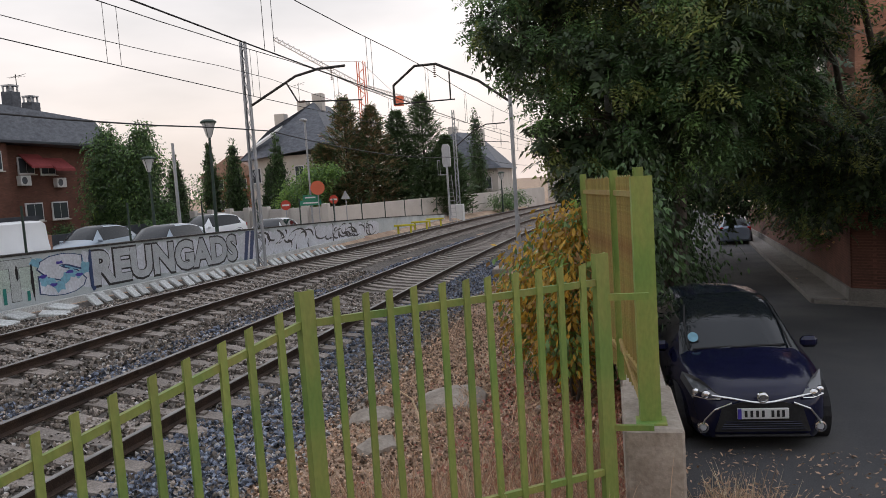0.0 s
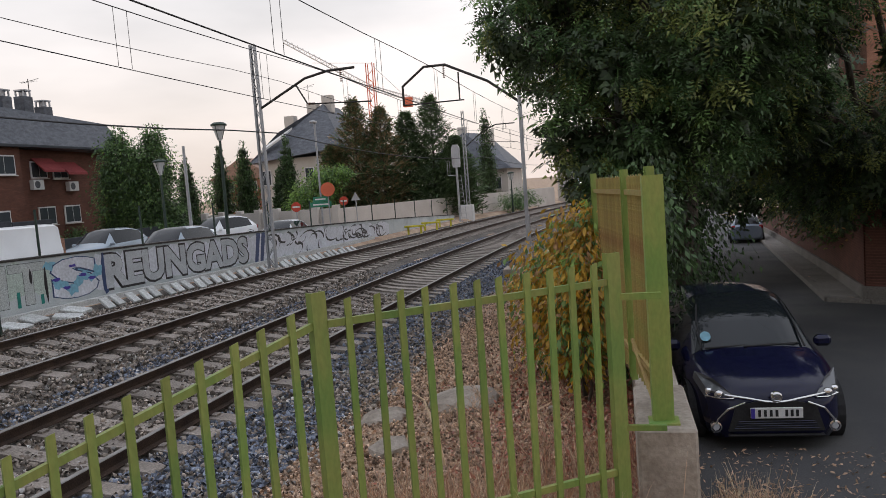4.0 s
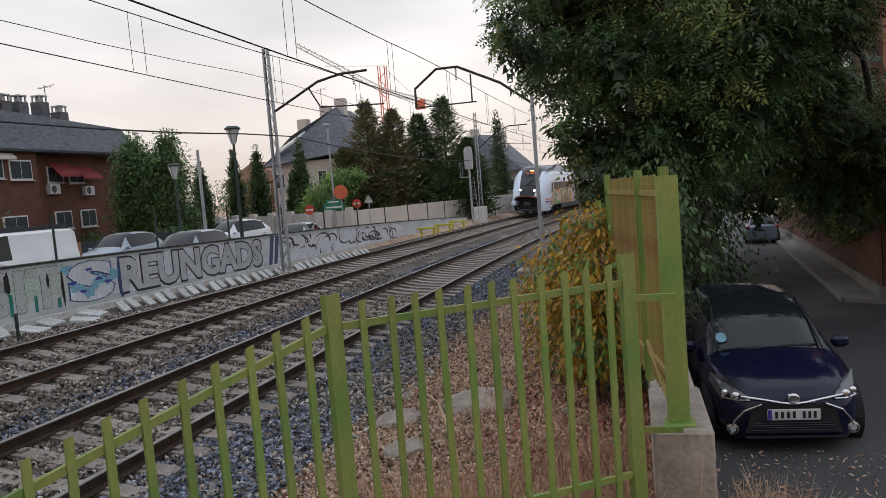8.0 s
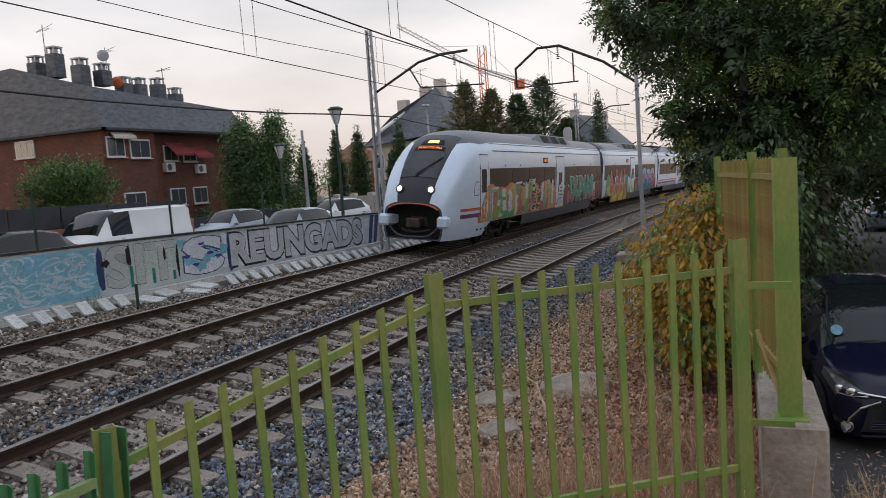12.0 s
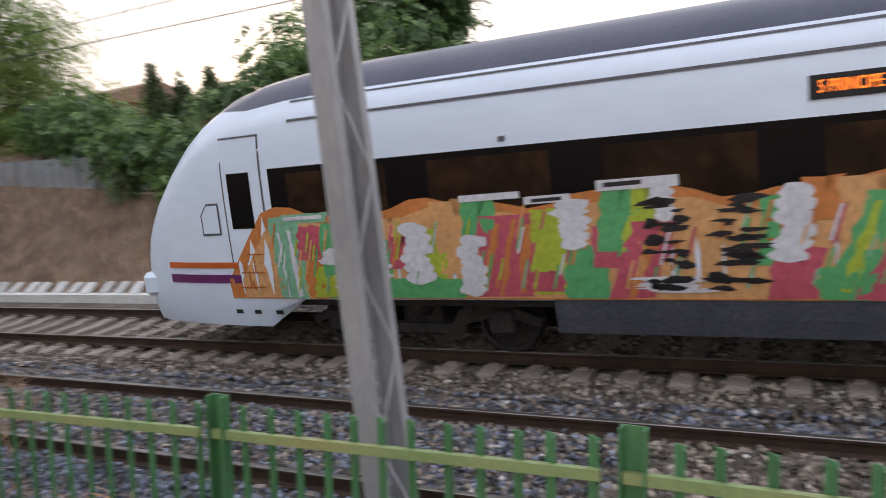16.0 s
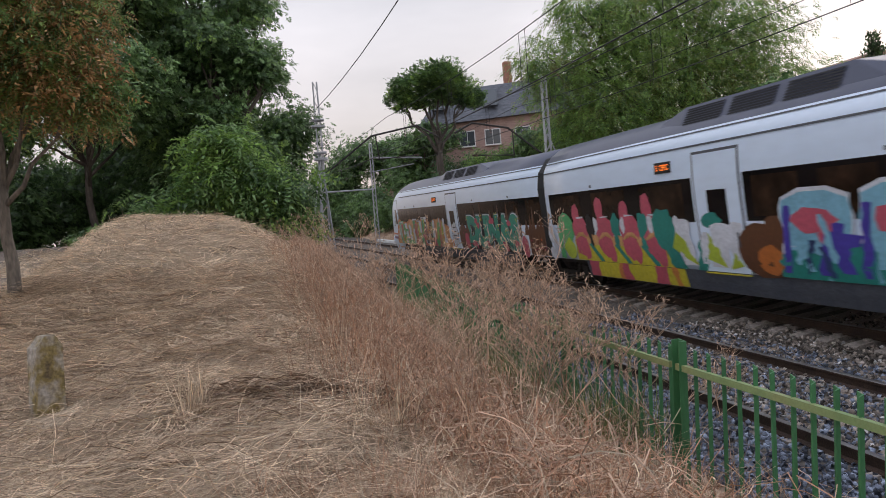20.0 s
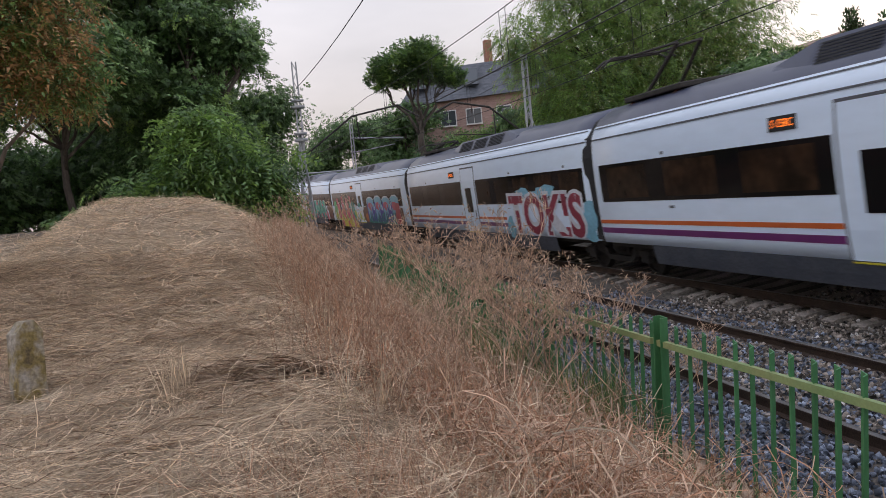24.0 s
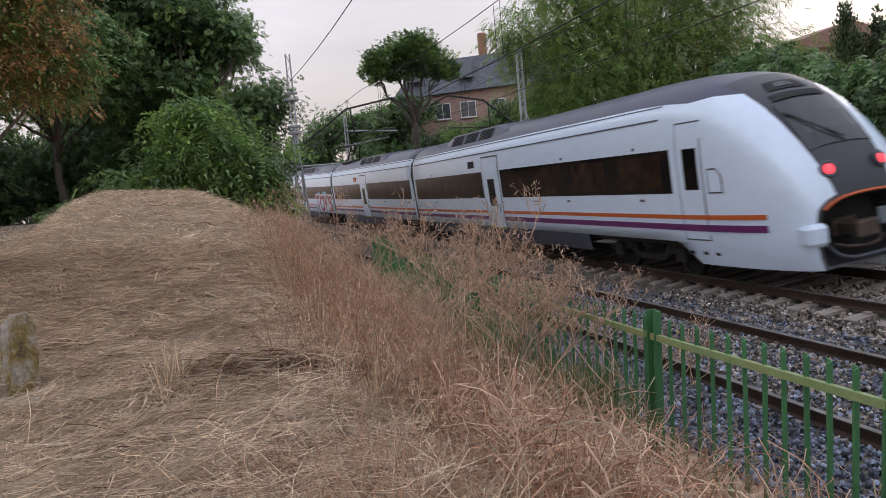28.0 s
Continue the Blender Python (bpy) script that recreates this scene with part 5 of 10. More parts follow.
lead.decal("graffiti_cloud_edge", PAINT["black"], [[(12.5 + (.40 + .05 * math.sin(6 * a)) * math.cos(a), 1.46 + (.50 + .05 * math.sin(6 * a)) * math.sin(a)) for a in np.linspace(0, 6.1, 30)]], 0.026)
lead.decal("graffiti_cloud", PAINT["white"], [[(12.5 + (.375 + .05 * math.sin(6 * a)) * math.cos(a), 1.46 + (.475 + .05 * math.sin(6 * a)) * math.sin(a)) for a in np.linspace(0, 6.1, 30)]], 0.0272, label="white speech cloud sprayed on the door")
for k, w in enumerate((.34, .42, .5, .4)):
    lead.decal("graffiti_bar", PAINT["black"], [[(12.5 - w / 2, 1.70 - .16 * k), (12.5 + w / 2, 1.71 - .16 * k), (12.5 + w / 2, 1.76 - .16 * k), (12.5 - w / 2, 1.75 - .16 * k)]], 0.0284)
lead.decal("graffiti_dark", PAINT["black"], [[(14.1 + 0.3 * k, .87), (14.4 + 0.3 * k, .87), (14.4 + 0.3 * k, 2.02 + 0.1 * math.sin(1.7 * k + 1.7)), (14.1 + 0.3 * k, 2.02 + 0.1 * math.sin(1.7 * k))] for k in range(18)], 0.0132, label="black ground behind the letters", weld=True)
lead.decal("graffiti_brown", PAINT["brown"], [blob(gr, 13.35 + 0.3 * k, 1.32 + 0.12 * (k % 2), 0.34, 0.45, 14, 0.14) for k in range(4)] + [[(20.0 + .23 * k, .87), (20.25 + .23 * k, .87), (20.25 + .23 * k, 1.62 + .1 * math.sin(2 * k + 2)), (20.0 + .23 * k, 1.62 + .1 * math.sin(2 * k))] for k in range(7)], 0.0140, label="brown smoky graffiti background")
lead.decal("graffiti_flame", PAINT["brown"], [[(d - 0.2, 2.0), (d + 0.2, 2.0), (d + 0.1, 2.2), (d + 0.02, 2.42 + 0.12 * (k % 3)), (d - 0.08, 2.2)] for k, d in enumerate((14.2, 15.1, 15.8, 16.8, 17.6, 18.4, 19.3))] + [[(d - .2, 1.5), (d + .2, 1.5), (d + .14, 1.75), (d + .02 + .06 * (k % 2), 2.0 + .2 * (k % 3)), (d - .12, 1.72)] for k, d in enumerate((19.95, 20.25, 20.5, 20.8, 21.05, 21.3, 21.5))], 0.0144, label="brown sprayed flame")
lead.decal("graffiti_curl", PAINT["wine"], [blob(gr, 20.2 + .22 * k, gr.uniform(1.0, 1.5), .10, .03, 9, .4, gr.uniform(-1, 1)) for k in range(6)], 0.0152)
lead.decal("graffiti_ball_edge", PAINT["white"], [blob(gr, 19.68, 1.14, .30, .38, 18, .08)], 0.0208)
lead.decal("graffiti_ball", PAINT["pink"], [blob(gr, 19.67, 1.12, .26, .34, 18, .08)], 0.0214, label="pink sprayed ball")
lead.decal("graffiti_curl", PAINT["wine"], [blob(gr, 13.3 + 0.28 * k, gr.uniform(1.1, 1.75), .1, .035, 9, .4, gr.uniform(-1, 1)) for k in range(5)], 0.0152)
lead.lettering("graffiti_shadow", PAINT["black"], "DUNAS", 14.08, 19.42, 0.88, 2.28, 0.0165, 0.13, label="black edge of large graffiti letters")
lead.lettering("graffiti_edge", PAINT["white"], "DUNAS", 14.2, 19.4, 0.93, 2.24, 0.0175, 0.085, label="white highlight of large graffiti letters")
lead.lettering("graffiti_under", PAINT["teal"], "DUNAS", 14.17, 19.33, 0.93, 2.20, 0.0185, 0.075)
lead.lettering("graffiti_lettering", PAINT["sea"], "DUNAS", 14.2, 19.3, 1.12, 2.18, 0.0200, 0.055, label="large green graffiti letters")
lead.decal("graffiti_ball", PAINT["pink"], [blob(gr, 13.95, 1.22, .26, .30, 16, .08)], 0.0212, label="pink sprayed ball")
for d, v in ((14.63, 1.15), (14.92, 1.08), (15.29, 2.0), (15.42, 1.85), (16.29, 1.1), (16.42, 0.98), (16.75, 2.02), (16.96, 1.95), (17.91, 1.1), (18.08, 0.98), (18.49, 1.9), (18.99, 1.2)):
    lead.decal("graffiti_flower", PAINT["pink"], [blob(gr, d + gr.uniform(-.12, .12), v + gr.uniform(-.08, .08), .10, .085, 9, .2) for k in range(4)], 0.0216, label="pink sprayed flower")
for d, v in ((14.05, 1.0), (14.26, 2.12), (14.80, 1.52), (15.13, 1.75), (15.79, 1.95), (15.83, 2.15), (15.92, 1.35), (16.50, 1.4), (17.41, 2.2), (17.45, 1.75), (17.41, 1.0), (18.16, 1.6), (19.24, 2.0)):
    lead.decal("graffiti_dot", PAINT["yellow"], [blob(gr, d + gr.uniform(.05, .13) * math.cos(q), v + gr.uniform(.05, .11) * math.sin(q), .034, .034, 10, 0.05) for q in (0.6, 2.9, 4.6)], 0.023, label="yellow sprayed dot")
for d, v, a in ((14.51, 1.05, .5), (15.00, 1.7, 1.0), (15.59, 1.35, -.6), (16.17, 1.6, 1.1), (16.58, 1.15, .35), (17.12, 1.5, -.9), (17.74, 1.25, -.5), (18.32, 1.2, .9), (18.91, 1.6, -.4)):
    e = (d + .5 * math.cos(a), v + .5 * math.sin(a))
    lead.decal("graffiti_line", PAINT["black"], [[(d, v - .012), (e[0], e[1] - .012), (e[0], e[1] + .012), (d, v + .012)], blob(gr, d, v, .035, .035, 8, .1), blob(gr, e[0], e[1], .035, .035, 8, .1)], 0.0224)
# second car
def band(d0, d1, v0, v1, step, wave, rg):
    """A painted band with an uneven upper edge."""
    n = int((d1 - d0) / step)
    top = [v1 + rg.uniform(-wave, wave) for _ in range(n + 1)]
    return [[(d0 + step * k, v0), (d0 + step * (k + 1), v0), (d0 + step * (k + 1), top[k + 1]), (d0 + step * k, top[k])] for k in range(n)]


def stroke(d, v, w, h, slant, rg):
    """One slanted stroke of the spray can."""
    u = [rg.uniform(-0.02, 0.02) for _ in range(8)]
    return [(d + u[0], v + u[1]), (d + w + u[2], v + u[3]), (d + w + slant * 0.55 + u[4], v + h * 0.55), (d + w + slant + u[5], v + h + u[6]), (d + slant, v + h + u[7]), (d + slant * 0.45 + u[4], v + h * 0.5)]


def column(d, w, v0, v1, tilt, rg, n=7, wob=0.05):
    """A wobbly upright stroke with a rounded head."""
    left = [(d - w / 2 + tilt * k / n + rg.uniform(-wob, wob), v0 + (v1 - v0) * k / n) for k in range(n + 1)]
    right = [(d + w / 2 + tilt * k / n + rg.uniform(-wob, wob), v0 + (v1 - v0) * k / n) for k in range(n, -1, -1)]
    return left + [(d - w * 0.2 + tilt, v1 + 0.3 * w * 0.3), (d + w * 0.2 + tilt, v1 + 0.3 * w * 0.3)] + right


second.decal("graffiti_yellow", PAINT["yellow"], band(1.9, 7.0, .86, 1.36, .2, .07, gr), 0.012, label="yellow graffiti base", weld=True)
second.decal("graffiti_skirt", PAINT["yellow"], band(2.6, 7.2, .46, .85, .2, .0, gr), 0.010, label="yellow graffiti on the skirt", weld=True)
second.decal("graffiti_skirt", PAINT["pink"], [column(2.75, .5, .46, .85, .05, gr, 4, .04), column(4.5, .4, .46, .85, -.1, gr, 4, .04), column(6.0, .5, .46, .85, .1, gr, 4, .04)], 0.0112, label="pink graffiti on the skirt")
second.decal("graffiti_skirt", PAINT["orange"], [column(4.15, .2, .46, .85, .1, gr, 4, .04), column(6.7, .2, .46, .85, -.1, gr, 4, .04)], 0.0118, label="orange graffiti on the skirt")
second.decal("graffiti_ochre", PAINT["peach"], band(2.0, 6.4, 1.28, 1.56, .2, .07, gr), 0.0128, label="orange blend above the yellow base", weld=True)
for k, d in enumerate((2.35, 3.75, 5.0, 6.05)):
    second.decal("graffiti_letter", PAINT["pink"], [blob(gr, d, 1.68, .50, .34, 18, .12), blob(gr, d - .05, 1.32, .36, .34, 16, .14), blob(gr, d - .18, 2.08 + .1 * (k % 2), .22, .3, 14, .14), blob(gr, d + .22, 1.12, .2, .24, 12, .15)], 0.0136 + 0.0008 * k, label="pink graffiti letter")
    second.decal("graffiti_arc", PAINT["peach"], [[(d - .34, 1.42), (d - .12, 1.55), (d + .15, 1.56), (d + .36, 1.44), (d + .36, 1.49), (d + .15, 1.615), (d - .12, 1.61), (d - .34, 1.48)]], 0.0190)
    second.decal("graffiti_shade", PAINT["black" if k == 0 else "teal"], [blob(gr, d + .62, 1.78, .22, .28, 14, .25), column(d + .66, .17, 1.25, 1.8, -.18, gr)], 0.0196, label="dark sprayed shade")
    second.decal("graffiti_drip", PAINT["teal"], [[(d + .42, 1.3), (d + .56, 1.34), (d + 1.05, .96), (d + 1.12, .87), (d + .92, .87)]], 0.0202, label="dark green stroke and drip")
    second.decal("graffiti_spark", PAINT["white"], [stroke(d - .15, 1.98, .4, .035, .02, gr), blob(gr, d + .95, 1.8, .12, .2, 12, .2)], 0.0208)
second.decal("graffiti_green", PAINT["green"], [blob(gr, 1.45, 1.72, .48, .46, 18, .12)], 0.0211, label="dark green sprayed ball")
second.decal("graffiti_leaf", PAINT["lime"], [blob(gr, 1.55, 1.15, .36, .3, 16, .15), [(.35, 1.3), (.62, 1.35), (.48, 1.72)]], 0.0215, label="bright green sprayed patch")
second.decal("graffiti_green", PAINT["green"], [column(.95, .3, .88, 1.6, .1, gr)], 0.0218, label="bright green graffiti patch")
second.decal("graffiti_white", PAINT["white"], [blob(gr, .35, 1.55, .2, .26, 14, .15), blob(gr, .3, 1.0, .22, .2, 14, .15), blob(gr, .55, 1.25, .14, .2, 12, .2)], 0.0220, label="white sprayed patch")
second.decal("graffiti_teal", PAINT["teal"], [blob(gr, 6.5, 1.7, .42, .42, 16, .15), column(6.9, .5, .86, 1.6, -.35, gr), column(7.7, .3, .86, 1.5, .2, gr), blob(gr, 8.2, 1.85, .3, .16, 12, .2)], 0.0232, label="dark green graffiti shape")
second.decal("graffiti_white", PAINT["white"], [column(7.3, .5, .95, 1.85, -.1, gr), column(8.35, .55, .95, 1.75, .1, gr), blob(gr, 8.9, 1.45, .3, .36, 14, .18), column(7.85, .25, 1.0, 1.6, .1, gr)], 0.0244, label="white sprayed patch")
second.decal("graffiti_leaf", PAINT["lime"], [[(6.75, 1.3), (7.3, 1.05), (7.6, .95), (7.25, 1.45), (6.95, 1.62)], [(7.95, 1.1), (8.5, .95), (8.35, 1.3), (8.05, 1.62)], [(8.6, .92), (9.0, 1.0), (8.8, 1.25)]], 0.0256, label="bright green leaf shape")
second.decal("graffiti_dark", PAINT["brown"], [blob(gr, 9.55, 1.3, .62, .5, 18, .06), column(9.9, .6, .86, 1.85, .1, gr)], 0.0270, label="dark brown graffiti disc")
second.decal("graffiti_ring", PAINT["brick"], [blob(gr, 9.75, 1.15, .34, .26, 14, .08)], 0.0276)
for k in range(4):
    d = 10.85 + 1.62 * k
    second.decal("graffiti_edge", PAINT["white"], [column(d, 1.5, .87, 2.20 + .05 * (k % 2), .05, gr, 8, .06)], 0.0284 + 0.0014 * k, label="white outline of a pale blue letter")
    second.decal("graffiti_sky", PAINT["sky"], [column(d, 1.42, .87, 2.14 + .05 * (k % 2), .05, gr, 8, .06)], 0.0290 + 0.0014 * k, label="pale blue graffiti letter")
second.decal("graffiti_sea", PAINT["teal"], [column(10.5 + 1.0 * k, .95, .87, 1.25 + .15 * (k % 2), .0, gr, 7, .08) for k in range(6)], 0.0346, label="teal graffiti base")
for k in range(4):
    d = 10.8 + 1.62 * k
    second.decal("graffiti_heart", PAINT["pink"], [blob(gr, d + .05, 1.82, .48, .22, 16, .18), blob(gr, d + .35, 1.6, .22, .22, 12, .2)], 0.0364 + 0.0006 * k, label="pink graffiti patch")
    second.decal("graffiti_blue", PAINT["blue"], [column(d + .62, .26, 1.0, 1.75, gr.uniform(-.3, .2), gr), column(d + .15, .24, .95, 1.62, .22, gr), blob(gr, d + .7, 1.5, .3, .14, 12, .3, .5), column(d - .62, .16, .95, 2.05, .12, gr)], 0.0392, label="blue graffiti stroke")
    second.decal("graffiti_spark", PAINT["sky"], [column(d - .35, .16, 1.1, 1.6, .15, gr), column(d + .42, .12, 1.15, 1.9, -.2, gr), column(d - .1, .1, 1.0, 1.45, -.15, gr)], 0.0414)
    second.decal("graffiti_shade", PAINT["navy"], [column(d - .2, .1, .95, 1.5, .2, gr), column(d + .32, .1, .92, 1.4, -.15, gr)], 0.0426)
second.decal("graffiti_red", PAINT["red"], [column(16.1, .8, .9, 1.9, .1, gr), column(16.6, .4, .9, 1.5, .1, gr)], 0.0440, label="red graffiti end")
second.decal("graffiti_brown", PAINT["brown"], [column(16.9, .45, .86, 1.7, -.1, gr)], 0.0452)
# third car
third.decal("graffiti_sky", PAINT["sky"], [blob(gr, 11.95, 1.1, .3, .34, 12, .2), blob(gr, 17.15, 1.45, .34, .48, 14, .15), blob(gr, 17.0, 1.0, .4, .18, 12, .2), blob(gr, 13.2, 2.12, .5, .16, 12, .25), blob(gr, 14.8, 2.18, .6, .16, 12, .25), blob(gr, 13.9, 2.05, .6, .14, 12, .25)], 0.012, label="blue graffiti cloud")
third.lettering("graffiti_edge", PAINT["white"], "TOKIS", 11.95, 16.95, 0.87, 2.18, 0.0166, 0.085, label="white outline of a graffiti tag")
third.lettering("graffiti_lettering", PAINT["wine"], "TOKIS", 12.08, 16.82, 0.90, 2.08, 0.0180, 0.03, label="dark red graffiti tag")
third.decal("graffiti_drip", PAINT["white"], [[(d, v), (d + .05, v), (d + .03, v - .16)] for d, v in ((12.3, 2.05), (12.9, 2.05), (13.6, 2.04), (14.5, 2.06), (15.1, 2.04), (16.1, 2.06), (16.5, 2.05))], 0.0196)
TRAIN = [(lead, 0.0), (second, LEAD), (third, END + MID), (fourth, END + 2 * MID), (tail, END + 3 * MID)]


def on_track(s):
    """The pose of a car on the far track whose middle is s metres along."""
    mid = FAR_TRACK - GAUGE / 2
    return pose(float(line_x(s)) + mid, s, float(rail_z(mid, s)), math.degrees(FALL - RISE_BACK * min(max(-s, 0), BACK_END) * (s > -BACK_END)), math.degrees(CANT), -math.degrees(line_turn(s)))


def motions():
    # the tip of the leading car, metres along the line
    tip = [(0, 129.0), (4, 93.5), (8, 58.0), (9, 49.0), (10, 39.8), (11, 30.8), (12, 22.0), (13, 13.95), (13.5, 9.85), (15.5, -6.05), (16.5, -14.05), (17, -18.1), (18, -26.0), (19, -34.4),
           (20, -42.9), (21, -50.95), (22.5, -62.8), (24, -74.7), (26, -90.85), (27, -99.4), (28, -108.1)]
    for car, back in TRAIN:
        walk(car.thing, [(t, on_track(s + back + car.length / 2)) for t, s in tip])


# ---- overhead line: masts, brackets and wires ----
def lattice_mast(at, h, label, w0=0.34, w1=0.22, lean=0.0, turn=0.0, foot=True, web=0.07, pitch=0.42):
    """Two channel legs laced with flat bars."""
    m = group_empty("catenary_mast", at, turn, label, "catenary mast", "catenary masts")
    for s in (-1, 1):
        leg = Form()
        vs = []
        for z in (0, h):
            w = (w0 + (w1 - w0) * z / h) / 2
            q = web - 0.012
            vs += [(s * w - s * 0.06, -web, z), (s * w, -web, z), (s * w, web, z), (s * w - s * 0.06, web, z), (s * w - s * 0.06, q, z), (s * w - s * 0.012, q, z), (s * w - s * 0.012, -q, z), (s * w - s * 0.06, -q, z)]
        leg.add(vs, [(i, (i + 1) % 8, (i + 1) % 8 + 8, i + 8) for i in range(8)] + [(8, 9, 14, 15), (9, 10, 13, 14), (10, 11, 12, 13)])
        part("leg", leg, GALV, m, "galvanised channel leg")
    n = int(h / pitch)
    for k in range(n):
        z0, z1 = k * h / n, (k + 1) * h / n
        wa, wb = (w0 + (w1 - w0) * z0 / h) / 2 - 0.03, (w0 + (w1 - w0) * z1 / h) / 2 - 0.03
        s = 1 if k % 2 else -1
        for y in (0.004 - web, web - 0.004):
            f = Form().add([(-s * wa, y, z0), (-s * wa, y, z0 + 0.06), (s * wb, y, z1 + 0.03), (s * wb, y, z1 - 0.03),
                            (-s * wa, y * 0.9, z0), (-s * wa, y * 0.9, z0 + 0.06), (s * wb, y * 0.9, z1 + 0.03), (s * wb, y * 0.9, z1 - 0.03)],
                           [(0, 1, 2, 3), (7, 6, 5, 4), (0, 4, 5, 1), (1, 5, 6, 2), (2, 6, 7, 3), (3, 7, 4, 0)])
            part("lacing_bar", f, GALV, m)
    if foot:
        part("footing", Form().box(-0.4, -0.35, -0.6, 0.4, 0.35, 0.06, 0.03), CONCRETE, m, "concrete mast footing")
    if lean:
        m.matrix_basis = m.matrix_basis @ pose(0, 0, 0, 0, lean, 0)
    return m


def insulator(form, a, b, r=0.055):
    a, b = Vector(a), Vector(b)
    n = 6
    for k in range(n):
        p, q = a + (b - a) * (k / n), a + (b - a) * ((k + 0.6) / n)
        form.tube([p, (p + q) / 2, q], [0.02, r, 0.02], 8)


def bracket(mast, arm, post, lower, drop, strut):
    """A bent tube arm with a hanging insulator and a lower steady arm, in the mast's own space (x across, z up)."""
    part("bracket_arm", Form().tube([(x, 0, z) for x, z in arm], 0.045, 8), DARK_STEEL, mast, "dark bent steel bracket arm")
    part("bracket_strut", Form().tube([(x, 0, z) for x, z in strut], 0.028, 6), DARK_STEEL, mast)
    part("steady_arm", Form().tube([(x, 0, z) for x, z in lower], 0.026, 6), DARK_STEEL, mast)
    ins = Form()
    insulator(ins, (drop[0], 0, drop[1]), (drop[0], 0, drop[1] - 0.42))
    part("insulator", ins, CERAMIC, mast, "ribbed brown insulator")
    ins = Form()
    insulator(ins, (lower[0][0], 0, lower[0][1]), (lower[0][0] + 0.25 * (1 if lower[1][0] > lower[0][0] else -1), 0, lower[0][1]), 0.05)
    part("insulator", ins, CERAMIC, mast, "ribbed brown insulator")


mast_a = lattice_mast((-12.1, 25.0, -0.05), 7.95, "tall galvanised lattice mast with a dark bracket arm", lean=0.0)
bracket(mast_a, [(0.15, 5.75), (1.85, 6.6), (2.7, 6.77), (3.67, 6.79)], None, [(1.9, 5.72), (4.2, 5.6)], (3.17, 6.75), [(1.5, 6.4), (1.88, 5.72)])
mast_b = group_empty("catenary_mast", (-3.0, 26.0, -0.55), label="slim grey steel mast with a dark bracket arm beside a tree", category="catenary mast", group="catenary masts")
part("pole", Form().box(-0.06, -0.06, 0, 0.06, 0.06, 7.9, 0.01), GALV, mast_b)
bracket(mast_b, [(0.0, 5.7), (-1.05, 6.5), (-2.5, 7.2), (-3.25, 7.2), (-4.05, 6.6), (-4.05, 5.95)], None, [(-4.05, 5.95), (-1.9, 5.95)], (-2.55, 7.15), [(-2.05, 6.9), (-2.05, 5.97)])
mast_c = lattice_mast((-11.4, 59.3, -0.6), 8.8, "distant galvanised lattice mast with a dark bracket arm")
bracket(mast_c, [(0.15, 6.0), (1.6, 7.1), (2.6, 7.5), (4.1, 7.5)], None, [(2.0, 6.2), (4.3, 6.0)], (3.4, 7.45), [(1.5, 7.0), (2.0, 6.2)])
mast_d = lattice_mast((-4.07, -2.80, -0.15), 8.6, "near galvanised lattice mast between the fence and the track", 0.34, 0.24, turn=-8, web=0.085, pitch=0.57)
mast_d.matrix_basis = pose(-4.07, -2.80, -0.15, 2.9, 0, -8)
mast_e = lattice_mast((-2.32, -35.2, 0.3), 9.5, "guyed galvanised lattice tension mast above the grass", 0.34, 0.24)
for dx, dy in ((-0.42, 0.4), (0.5, 0.3), (1.15, 0.7)):
    part("guy_stay", Form().tube([(0, 0, 6.2), (dx, dy, 0.0)], 0.05, 6), GALV, mast_e)
for z in (5.9, 7.4):
    part("clamp", Form().box(-0.3, -0.2, z, 0.3, 0.2, z + 0.12, 0.02).box(-0.28, -0.18, z + 0.3, 0.28, 0.18, z + 0.4, 0.02), GALV, mast_e)
bracket(mast_e, [(-0.2, 5.3), (-2.4, 6.9), (-4.6, 7.3), (-5.6, 6.7)], None, [(-4.6, 5.9), (-2.6, 5.8)], (-4.0, 7.2), [(-2.6, 6.9), (-2.7, 5.8)])
mast_f = lattice_mast((-12.1, -31.8, 0.5), 8.5, "galvanised lattice tension mast with a pulley wheel", 0.36, 0.26)
wheel_f = Form()
for r in (0.55, 0.34):
    wheel_f.tube([(-0.75 + r * math.cos(a), 0, 4.2 + r * math.sin(a)) for a in np.linspace(0, 2 * math.pi, 25)], 0.035, 6, cap=False)
wheel_hub = part("pulley_wheel", wheel_f, DARK_STEEL, mast_f, "spoked tensioning pulley wheel")
for k in range(6):
    part("spoke", Form().tube([(-0.75, 0, 4.2), (-0.75 + 0.55 * math.cos(k), 0, 4.2 + 0.55 * math.sin(k))], 0.02, 5), DARK_STEEL, wheel_hub)
for dx in (-1.6, 0.9):
    part("guy_stay", Form().tube([(0, 0, 6.0), (dx, 0.3, 1.5)], 0.03, 6), GALV, mast_f)
bracket(mast_f, [(0.2, 5.0), (1.8, 6.3), (3.4, 6.6), (4.2, 6.2)], None, [(3.5, 5.2), (1.6, 5.1)], (2.6, 6.5), [(1.6, 6.2), (1.6, 5.1)])
mast_g = lattice_mast((-6.9, -52.5, 0.4), 8.6, "far galvanised lattice mast in front of trees")
part("cross_arm", Form().tube([(0, 0, 7.6), (-3.6, 0, 7.4)], 0.06, 6).tube([(0, 0, 5.4), (4.0, 0, 5.4)], 0.06, 6).tube([(0, 0, 6.6), (-3.0, 0, 7.0)], 0.04, 6), GALV, mast_g)
SUPPORTS = [-110, -82, -57, -33, -2.9, 25, 59, 93, 130, 170]


